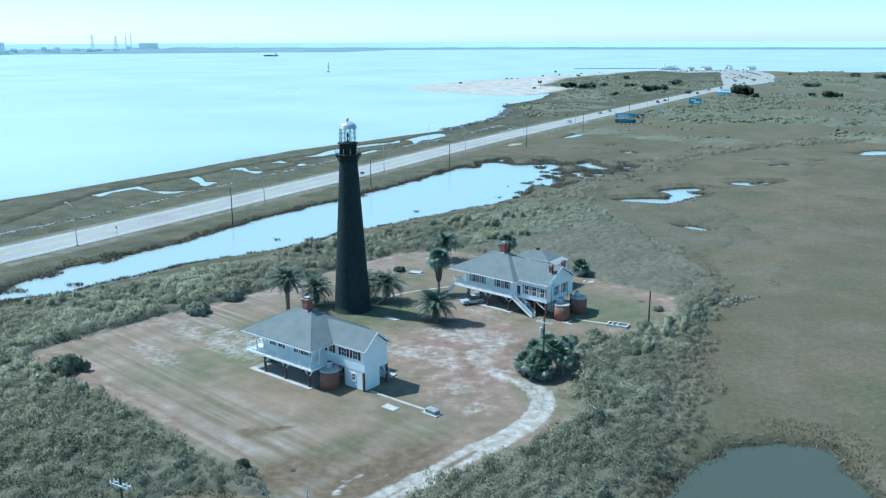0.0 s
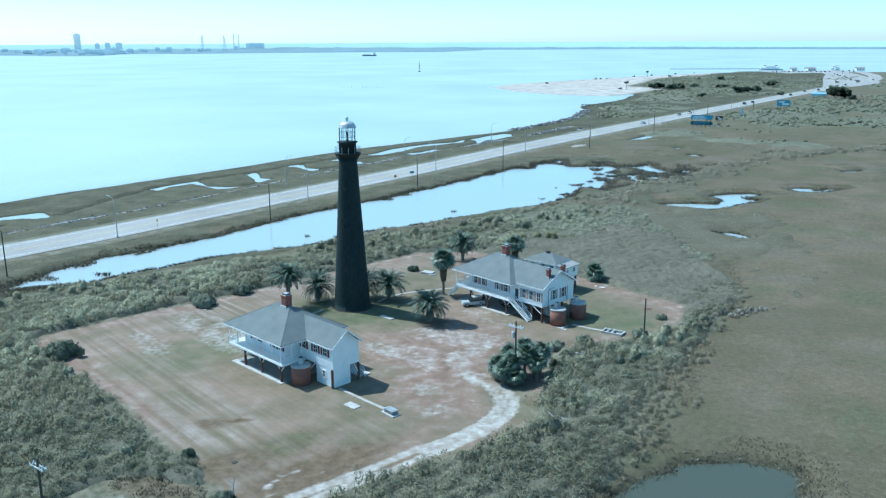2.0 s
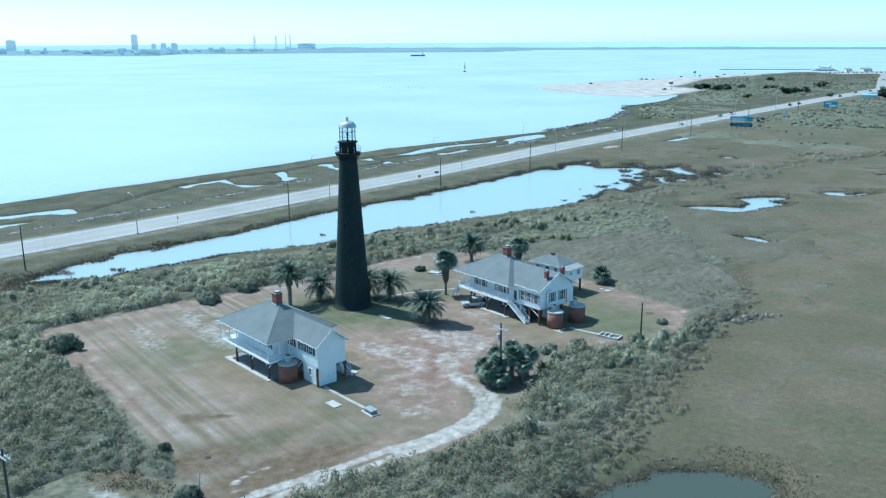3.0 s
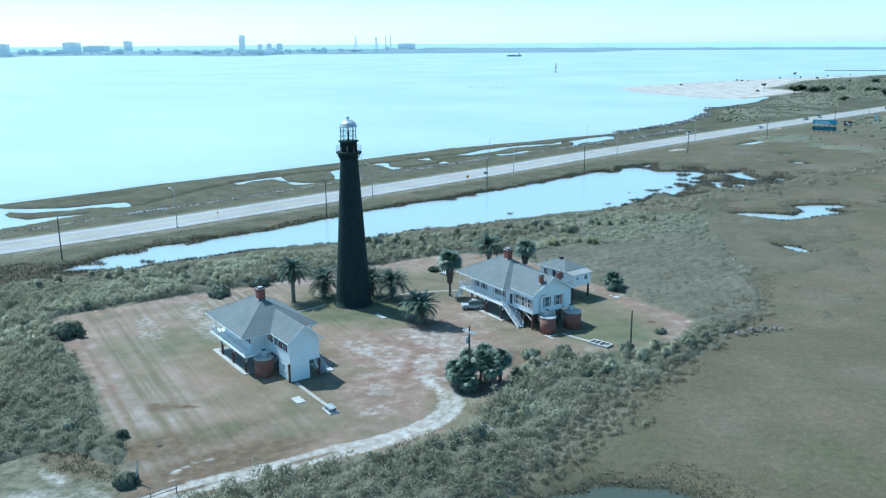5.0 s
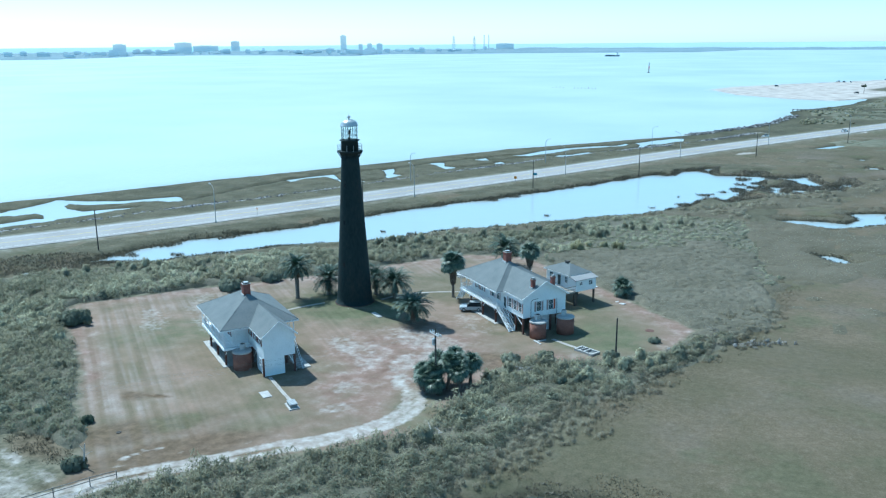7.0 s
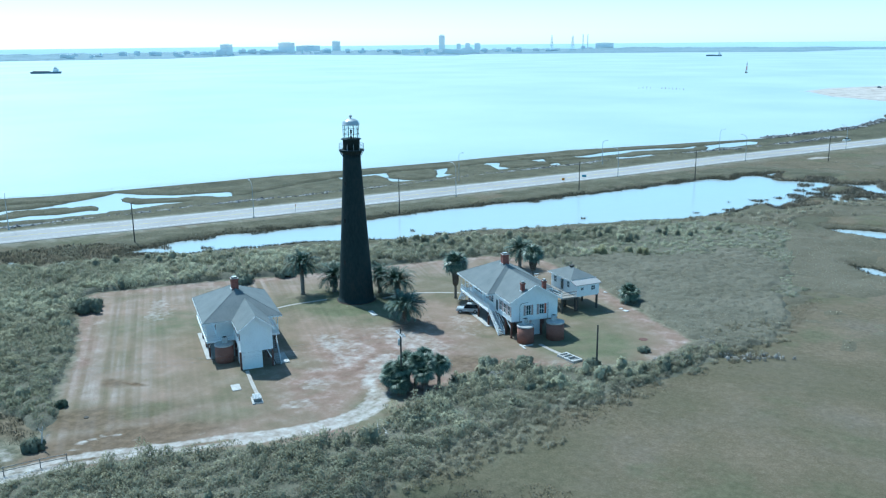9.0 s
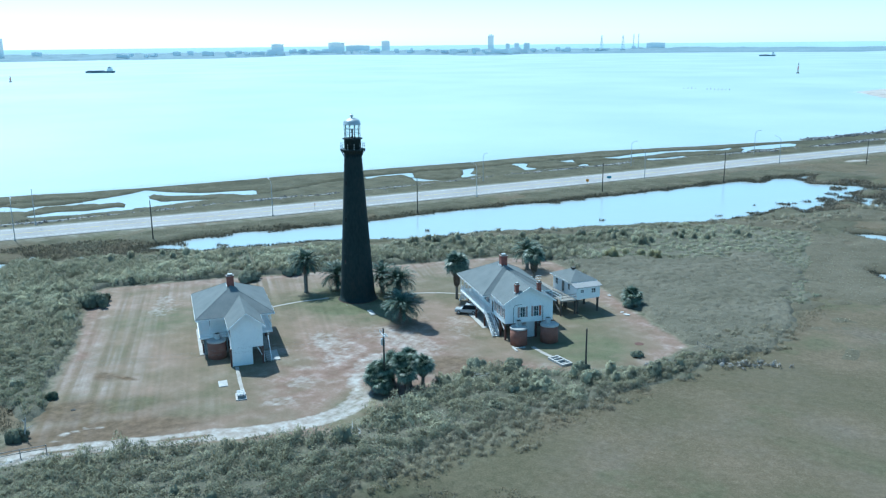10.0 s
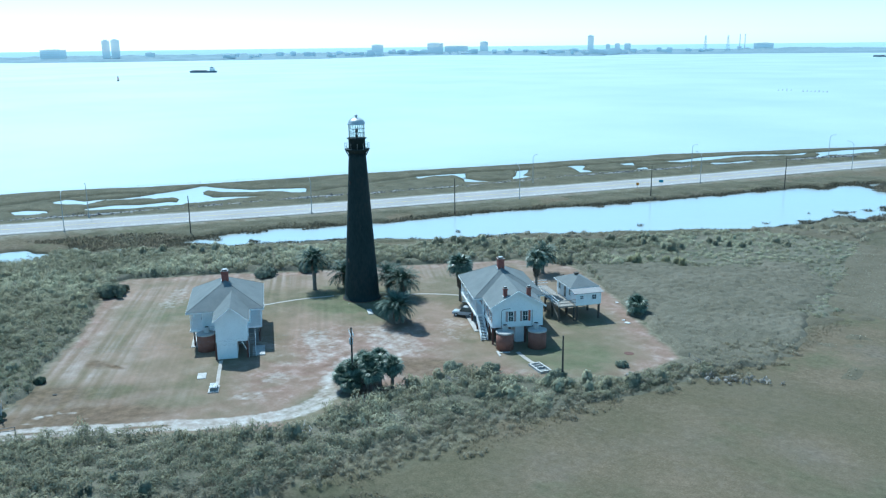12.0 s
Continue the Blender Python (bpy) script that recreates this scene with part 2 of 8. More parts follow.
WATER_Z = -1.0
LAND = [(-2600, -3600), (-470, -220), (-225, 150), (-192, 198), (-170, 226), (-150, 263), (-126, 301), (-97, 346), (-67, 400), (-30, 442), (9, 489),
        (43, 556), (60, 627), (56, 668), (98, 746), (115, 815), (91, 786), (51, 803), (8, 850), (-22, 928), (-4, 988), (64, 1082), (153, 1186),
        (252, 1294), (317, 1355), (360, 1400), (500, 1425), (560, 1330), (683, 1272), (4200, 1300), (4200, -3600)]
CANAL = [(-92, 162), (-80, 167), (-72, 176.5), (-62.6, 186), (-54.4, 194), (-44, 201), (-36, 208.5), (-23, 224.5), (-9, 236.5), (6, 252), (24.4, 266.8), (32, 280), (33.2, 287.3),
         (36, 296.7), (39.6, 296.9), (43.3, 289), (47.8, 297.7), (55.5, 306.9), (63.2, 314), (70, 315.4), (75.3, 320.6), (79, 327.8), (83, 340), (80, 351), (77.8, 339.6), (74, 335.8), (68.7, 344.3), (66.9, 356),
         (59.2, 350.6), (51.6, 352.2), (49.9, 360.6), (45.8, 360.7), (45.2, 351.5), (34.8, 349.3), (32, 365), (20, 353.4), (19.4, 343), (12.5, 342), (0.4, 322), (-17, 292), (-29, 272), (-39.5, 260.5), (-47, 248), (-57, 230),
         (-66.5, 212), (-76, 199), (-84.5, 191), (-89.7, 178)]
POND_SE = [(25, 86), (28.7, 92), (35.7, 98), (43.3, 99.3), (49, 97), (48, 91), (48.5, 84), (45, 72), (34, 68), (26, 75)]
# open tidal creeks on the flats between road and bay
LAGOON = [
    [(-164, 197), (-163, 210), (-163, 217), (-164.5, 222.5), (-162.5, 223.5), (-156, 220.5), (-153.5, 215), (-149.5, 212), (-142, 211), (-135.5, 205), (-136, 199.5), (-141.5, 195.5), (-147.5, 201.5), (-152.5, 203.5), (-153.5, 197), (-158, 195.5)],
    [(-164, 222.5), (-152.5, 224.5), (-142.5, 228.5), (-136, 236), (-130, 242), (-122.5, 235.5), (-125.5, 232), (-131, 232), (-138.5, 225.5), (-146.5, 220), (-153.5, 218)]]
LAGOON_ARMS = [
    [(-142, 209.5), (-136, 216.5), (-129, 222.5), (-129.5, 218), (-133, 211.5), (-134.5, 204.5)],
    [(-157.5, 173.5), (-155.5, 182), (-149.5, 187.5), (-146.5, 197), (-139.5, 198.5), (-137.5, 195), (-144.5, 185), (-150, 178.5), (-155, 172)],
    [(-178, 172.5), (-179, 179), (-170.5, 180.5), (-169.5, 185), (-165, 190.5), (-163.5, 197), (-158, 195.5), (-162, 190), (-166, 183.5), (-163.5, 176.5), (-170, 173)],
    [(-171.5, 156.5), (-170.5, 160.5), (-164.5, 164), (-161, 163), (-161, 158.5), (-164.5, 155)]]
MID_CREEKS = [
    [(-114, 285), (-111, 292), (-104.5, 302), (-96, 292.5), (-89, 290.5), (-84, 292.5), (-86.5, 286.5), (-90, 285), (-95, 289.5), (-102, 295), (-105.5, 292.5), (-109.5, 286.5), (-109.5, 280)],
    [(-91, 319), (-88.5, 324.5), (-84.5, 316), (-83, 311.5), (-78, 310), (-79.5, 304), (-81.5, 300.5), (-84.5, 308.5)],
    [(-80, 340), (-79, 345.5), (-76, 346.5), (-72, 337.5), (-66.5, 335.5), (-67.5, 330), (-72.5, 335), (-77, 339)],
    [(-67, 360.5), (-64, 366), (-60.5, 361), (-61.5, 356), (-65, 357)],
    [(-55.5, 352.5), (-54, 357.5), (-50.5, 352), (-53, 349.5)]]
EAST_CREEKS = [
    [(-58, 375), (-51.5, 384), (-47.5, 398), (-40, 411), (-29, 423), (-19, 429.5), (-15.5, 439), (-14, 429.5), (-26.5, 416.5), (-35.5, 407), (-39.5, 396.5), (-43, 387.5), (-49, 378)],
    [(-37, 385.5), (-31.5, 389), (-26.5, 401), (-22.5, 399), (-27.5, 385.5), (-33.5, 378.5)],
    [(-11.5, 443), (-4.5, 457.5), (4.5, 470), (9, 469), (9.5, 457), (1.5, 442), (-5.5, 433), (-6.5, 424), (-9, 437.5)]]
CREEKS = LAGOON + LAGOON_ARMS + MID_CREEKS + EAST_CREEKS
# narrow muddy channels that divide the flats; the dark mud colour paints bank shade
DITCHES = [[(-185, 158), (-184, 172), (-181, 184), (-174, 195), (-164, 204)], [(-122, 238), (-119, 262), (-114, 284), (-104, 302), (-97, 312), (-90, 321), (-83, 338), (-79, 346), (-71, 358), (-64, 368), (-57, 377)],
           [(-84, 292), (-80, 302)], [(-68, 330), (-60, 342), (-53, 350)], [(-60, 358), (-53, 368), (-46, 376), (-36, 384)], [(-16, 436), (-11, 443)], [(-22, 399), (-10, 420), (-6, 428)]]
# pools of the marsh
MARSH_PONDS = [
    [(58.5, 268), (63.5, 270), (71, 270.5), (76, 269.5), (79.5, 276.5), (77, 283), (78.5, 285.5), (85.5, 288.5), (91.5, 289.5), (94, 287), (92, 283.5), (87, 281.5), (88.5, 278.5), (92, 278), (88.5, 274), (81, 266.5), (76, 262.5), (72, 260), (67, 262), (62, 264)],
    [(107, 299.5), (109.5, 301.5), (115, 301.5), (114, 296.5), (116.5, 296.5), (119, 300), (124.5, 301), (118.5, 295), (112.5, 292), (108, 293.5)],
    [(67.5, 228.5), (72, 228.5), (75, 224), (73.5, 221.5), (70, 224.5)]]
MARSH_POOLS = [
    [(138, 341.5), (147.5, 344), (143.5, 338), (138.5, 336.5)],
    [(163, 357), (165, 354), (161.5, 352)],
    [(191.5, 376), (200, 385), (214, 386.5), (205.5, 371.5), (192, 370)],
    [(69, 444), (96, 487), (93, 474), (75, 446)],
    [(87, 412), (90, 414), (88.5, 407)],
    [(88.5, 388.5), (92.5, 388), (94, 382), (89, 378.5)],
    [(89.5, 353.5), (94, 358.5), (95, 351.5), (91, 348)]]
WEST_POOLS = [
    [(-119, 126.5), (-118, 131.5), (-115.5, 135), (-112, 134), (-107.5, 136.5), (-103, 134), (-102.5, 130), (-105, 127), (-110.5, 123)],
    [(-101, 120), (-102.5, 125.5), (-100.5, 125.5), (-99, 122)],
    [(-106.5, 139), (-107, 141.5), (-110, 144), (-108, 144), (-102, 142.5), (-102.5, 140)],
    [(-99.5, 149.5), (-98, 150.5), (-96, 149.5), (-96.5, 148)],
    [(-102.5, 145), (-101.5, 146), (-99.5, 144.5)]]
PONDS = MARSH_PONDS + MARSH_POOLS + WEST_POOLS
# reed islets at the canal's eastern end
ISLES = [[(51.5, 328.5), (51.5, 339), (56, 344.5), (60, 342), (59.5, 332.5), (55, 327)], [(47.5, 299), (48, 311.5), (51.5, 317.5), (57, 311), (56.5, 305.5), (52, 303)], [(62, 324.5), (62.5, 333.5), (65.5, 333.5), (65, 324.5)],
         [(44, 293.5), (44, 301), (46.5, 302), (47, 295.5)], [(58.5, 316.5), (59.5, 327.5), (61, 324.5), (60.5, 317)], [(67, 317), (67.5, 329), (69, 327), (68.5, 316.5)], [(71, 324), (72, 331), (74, 330), (73, 323)]]
ROAD = [(-560, -520), (-338, -160), (-200, 50), (-131, 156.5), (-113.8, 182), (-98.8, 204.8), (-80.8, 234.4), (-59, 271.5), (-27.5, 325.2), (14, 401), (75, 505), (119, 577), (173.5, 666), (246, 784), (310, 887), (372, 985), (430, 1080), (475, 1200), (505, 1330)]
LAWN = [(-14.5, 79), (-21.5, 90.5), (-28.3, 95.1), (-39, 106.6), (-50, 116), (-58, 122), (-66, 130), (-66, 134), (-55, 147), (-42, 159.5), (-33, 169.5), (-25, 179.5), (-9, 197), (4, 199.6),
        (15, 191), (26.4, 180.5), (33, 173.5), (47.3, 160), (43.5, 148), (35, 140.2), (24, 134.8), (20, 130), (20, 122), (18.5, 113), (17.5, 106), (10.8, 98.4), (-0.6, 89.3), (-9, 80.5)]
TRACK = [(-24, 58), (-13.6, 76), (-10.3, 81.5), (-6.4, 85.9), (-1.4, 90.6), (3.8, 96), (8.9, 100.8), (12.8, 106.4), (14.3, 112.2), (12.6, 117.2), (10.0, 121.5)]
SCRUB = [(-240, -40), (-20, 30), (12, 60), (22, 86), (27, 95), (36, 111), (38, 124), (44, 139), (53, 158), (57, 178), (60, 200), (50, 262), (26, 262), (-8, 226), (-45, 192), (-88, 153), (-140, 95), (-220, 10)]
SAND = [(115, 815), (160, 905), (128, 955), (150, 1010), (185, 1130), (300, 1290), (350, 1380), (252, 1300), (153, 1192), (68, 1086), (-8, 995), (-30, 928), (4, 844), (50, 798), (91, 780)]
TOWER = (-16.06, 153.37)
ROAD_LINE, TRACK_LINE = curve(ROAD, 45.0), curve(TRACK, 1.0)


def nearest(polys, x, y, reach=24.0):
    """Distance to the nearest of several outlines, negative inside one; only told apart within reach."""
    d = np.full(np.shape(x), 80.0)
    for poly in polys:
        xs, ys = [p[0] for p in poly], [p[1] for p in poly]
        k = (x > min(xs) - reach) & (x < max(xs) + reach) & (y > min(ys) - reach) & (y < max(ys) + reach)
        if k.any():
            d[k] = np.minimum(d[k], sdist(poly, x[k], y[k]))
    return d


def water_edge(x, y):
    """Distance to the nearest inland water, negative in it."""
    x, y = np.asarray(x, float), np.asarray(y, float)
    w = vnoise(x, y, 3.5, 1) * 1.1 + vnoise(x, y, 9, 2) * 1.2
    d = np.minimum(sdist(CANAL, x, y) + .75 * w, sdist(POND_SE, x, y) + 0.35 * w)
    d = np.minimum(d, nearest(PONDS, x, y) + 0.22 * w)
    d = np.minimum(d, nearest(CREEKS, x, y) + 0.25 * w)
    return np.maximum(d, -nearest(ISLES, x, y) + .3 * w)


def ditch(x, y):
    """Distance to the nearest narrow channel of the flats."""
    d = np.full(np.shape(x), 12.0)
    k = (x > -200) & (x < 0) & (y > 140) & (y < 460)
    for line in DITCHES:
        d[k] = np.minimum(d[k], ldist(line, x[k], y[k])[0])
    return d


def height(x, y):
    x, y = np.asarray(x, float), np.asarray(y, float)
    dr, side = ldist(ROAD_LINE, x, y)
    shore = -sdist(LAND, x, y) + vnoise(x, y, 14, 3) * 1.5
    flats = np.where(side > 0, -0.72, -0.25) + vnoise(x, y, 11, 4) * 0.12
    inland = step(24, 60, dr) * (side < 0)
    h = flats * (1 - inland) + inland * (vnoise(x, y, 18, 8) * 0.10)
    h = h + step(16, 9.0, dr) * (0.12 - h)
    h = np.where(shore < 12, np.minimum(h, -1.05 + 0.045 * shore), h)
    h = np.where(shore < 0, np.maximum(-1.05 + 0.1 * shore, -4.0), h)
    lawn = step(1.5, -2.5, sdist(LAWN, x, y))
    h = h * (1 - lawn) + lawn * vnoise(x, y, 25, 9) * 0.04
    h = h + 0.36 * np.exp(-((x - TOWER[0]) ** 2 + (y - TOWER[1]) ** 2) / 170)
    e = water_edge(x, y)
    bank = -1.0 + np.clip(e, -6, 5) * np.where(e < 0, 0.25, 0.24)
    h = np.where(e < 4, np.minimum(h, bank), h)
    return np.minimum(h, -.99 + .3 * np.maximum(0, ditch(x, y) + .4 * vnoise(x, y, 3, 18) - 1.2))


def ground_z(x, y):
    return float(height(np.array([x]), np.array([y]))[0])


def axis(spans, far, grow=1.13):
    """Coordinates with given spacings over spans, then ever wider."""
    out = []
    for a, b, s in spans:
        out += list(np.arange(a, b, s))
    out.append(spans[-1][1])
    lo, hi = [], []
    s, v = spans[0][2], spans[0][0]
    while v > -far:
        s *= grow
        v -= s
        lo.append(v)
    s, v = spans[-1][2], spans[-1][1]
    while v < far:
        s *= grow
        v += s
        hi.append(v)
    return np.array(lo[::-1] + out + hi)


def sheet(name, xs, ys, zf, material, zones=None):
    X, Y = np.meshgrid(xs, ys)
    x, y = X.ravel(), Y.ravel()
    z = zf(x, y)
    nx, ny = len(xs), len(ys)
    me = bpy.data.meshes.new(name)
    me.vertices.add(nx * ny)
    me.vertices.foreach_set("co", np.column_stack([x, y, z]).ravel())
    i = (np.arange(ny - 1)[:, None] * nx + np.arange(nx - 1)).ravel()
    quads = np.column_stack([i, i + 1, i + nx + 1, i + nx]).astype(np.int32)
    me.loops.add(quads.size)
    me.loops.foreach_set("vertex_index", quads.ravel())
    me.polygons.add(len(quads))
    me.polygons.foreach_set("loop_start", np.arange(0, quads.size, 4))
    me.polygons.foreach_set("use_smooth", np.ones(len(quads), bool))
    if zones is not None:
        for key, values in zones(x, y, z).items():
            me.attributes.new(key, "FLOAT", "POINT").data.foreach_set("value", values.astype(np.float32))
    me.update()
    me.validate()
    me.materials.append(material)
    return new(name, me)


def blob(x, y, cx, cy, a, b, turn=0.0):
    c, s = math.cos(radians(turn)), math.sin(radians(turn))
    u, v = (x - cx) * c + (y - cy) * s, (y - cy) * c - (x - cx) * s
    return step(1.25, 0.5, np.hypot(u / a, v / b))


# worn, shell-strewn patches: centre, half length, half width, the way they lie, strength
YARD_BARE = ((8.5, 121, 3.0, 1.0, 110, 0.8), (6.0, 128, 5, 2.2, 100, 0.42), (2.5, 116, 2.4, 3.0, 20, 0.28), (4.5, 109, 2.5, 1.6, 40, 0.36), (5, 139, 9, 4, -20, 0.27), (10, 150, 7, 3, -40, 0.25), (-4, 131, 8, 3, -30, 0.34), (9, 133, 4, 2, 60, 0.34), (-10, 124, 5, 2, -20, 0.24), (0, 128, 3, 5, 20, 0.3), (-38, 139, 5, 14, 42, 0.34), (-46, 131, 3, 8, 40, 0.22))
LAWN_BARE = ((-12.4, 86.6, 0.8, 0.4, 100, 0.8), (-11.9, 87.9, 0.5, 0.4, 0, 0.7), (-9.9, 90.6, 1.2, 0.4, 45, 0.8), (-7, 90.3, 1.1, 0.35, 45, 0.7), (-11.9, 84.6, 0.8, 0.4, 30, 0.8), (-11.6, 89.1, 0.7, 0.4, 30, 0.7), (-0.7, 95.6, 0.8, 0.4, 40, 0.8), (-26, 81.6, 3.2, 1.0, -25, 0.45), (-18.8, 79.8, 3.2, 1.0, -20, 0.45), (-21.5, 75, 8, 4, -15, 0.36), (42, 413, 7, 2.5, 60, 0.9), (26, 452, 12, 4, 60, 0.8))
VERGE_BARE = ((45, 482, 9, 3, 60, 0.7), (0, 404, 6, 2.5, 60, 0.6), (96, 520, 6, 1.5, 60, 0.5))


def zones(x, y, z):
    n = vnoise(x, y, 2.2, 11) + 0.6 * vnoise(x, y, 0.9, 12)
    lawn = step(0.7, -0.7, sdist(LAWN, x, y) + 0.5 * n)
    dt, _ = ldist(TRACK_LINE, x, y)
    wear = np.clip(1 - np.abs(dt - 1.0) / 0.85, 0, 1) + np.clip(1.25 - dt / 1.5, 0, 1) * 0.5 * np.clip(.7 + 1.0 * vnoise(x, y, 4, 15), 0, 2)
    wear = wear * (1 - .8 * step(112, 121, y))
    track = np.clip(wear * 1.35 + 0.22 * n * (wear > 0.02), 0, 1)
    bare = np.zeros(x.shape)
    for cx, cy, a, b, turn, k in YARD_BARE + LAWN_BARE + VERGE_BARE:
        bare = np.maximum(bare, k * blob(x, y, cx, cy, a, b, turn))
    bare = np.maximum(bare, .85 * step(3.4, .8, ldist([(-34, 376), (-7, 419), (19.6, 462), (44, 512)], x, y)[0] + .8 * n))
    bare = np.clip(bare * (1.0 + 0.75 * n + 0.5 * vnoise(x, y, 5, 13)), 0, 1)
    brown = np.maximum.reduce([blob(x, y, -24.8, 102.3, 2.6, 1.9, 8) * np.clip(.75 + .5 * n, 0, 1), blob(x, y, -21.8, 103.2, 2.2, .7, 14), blob(x, y, -7, 86, 14, 3.0, 42) * 0.8, blob(x, y, -25, 85, 6.5, 3.0, -12) * 0.6, blob(x, y, -8, 91, 13, 4.0, 44) * 0.8, blob(x, y, -18, 91.5, 7, 4.5, 40) * .75, blob(x, y, -13, 96, 6, 4, 40) * .45, blob(x, y, -24, 90.5, 3, 2, 0) * .6, blob(x, y, 20, 134, 10, 4, 20) * 0.7, blob(x, y, -12, 97, 9, 5, 30) * 0.35])
    green = np.maximum.reduce([blob(x, y, TOWER[0] + 1, TOWER[1] - 3, 15, 10, -20) * .9, blob(x, y, -38, 127, 15, 7, 45) * .6, blob(x, y, 33, 150, 10, 9, 0) * .75, blob(x, y, 14.8, 113, 4.5, 9, 20) * .6, blob(x, y, -13.5, 97, 5, 3, 40), blob(x, y, -3, 101, 6, 3, 40) * .5, blob(x, y, -5, 122, 5, 3, 0) * .4, blob(x, y, 24, 168, 8, 8, 0) * .5])
    green = np.clip(green * (1 + .5 * n), 0, 1)
    pink = np.clip(np.maximum.reduce([blob(x, y, 5, 128, 16, 24, 10), blob(x, y, -4, 98, 20, 6, 42) * .35, 0.9 * step(-7, -1, sdist(LAWN, x, y)) * (.05 + .95 * step(92, 106, y))]) * (.8 + .35 * n), 0, 1)
    sand = np.maximum(step(6, -10, sdist(SAND, x, y)), 0.9 * step(-0.62, -0.98, z) * step(3, 0.5, -sdist(LAND, x, y) + 1.0))
    dr, side = ldist(ROAD_LINE, x, y)
    verge = step(15, 8.5, dr) * np.clip(0.5 + 0.5 * n, 0, 1)
    # dark mud by the water; in the ditches it stands for bank shade too
    wet = step(-0.45, -0.95, z) * (1 - sand)
    scrub = step(3, -3, sdist(SCRUB, x, y) + 2 * n)
    # near marsh darker, in noisy olive-brown patches
    damp = step(8, 20, x - .3 * (y - 120)) * step(240, 190, y) * np.clip(.42 + .75 * vnoise(x, y, 24, 18) + .45 * vnoise(x, y, 8, 19) + .2 * n, 0, 1)
    sedge = step(3, -3, np.where(side > 0, dr - 400, dr - 14)) * (side > 0)
    return {"lawn": lawn, "shell": np.clip(np.maximum(track, bare), 0, 1), "brown": brown, "green": green, "pink": pink, "sand": sand, "wet": wet, "damp": damp, "scrub": scrub, "mown": step(6, -10, x + 0.25 * (y - 120)) * np.clip(.75 + .6 * vnoise(x, y, 16, 14), 0, 1), "verge": verge, "pale": step(14, 3, np.abs(-sdist(LAWN, x, y) - 4)) * step(4, -10, x) * step(-62, -52, x) * np.clip(.75 + .5 * vnoise(x, y, 12, 16), 0, 1), "sedge": np.maximum(sedge.astype(float), .7 * step(380, 560, y) * np.clip(.6 + .8 * vnoise(x, y, 60, 17), 0, 1))}


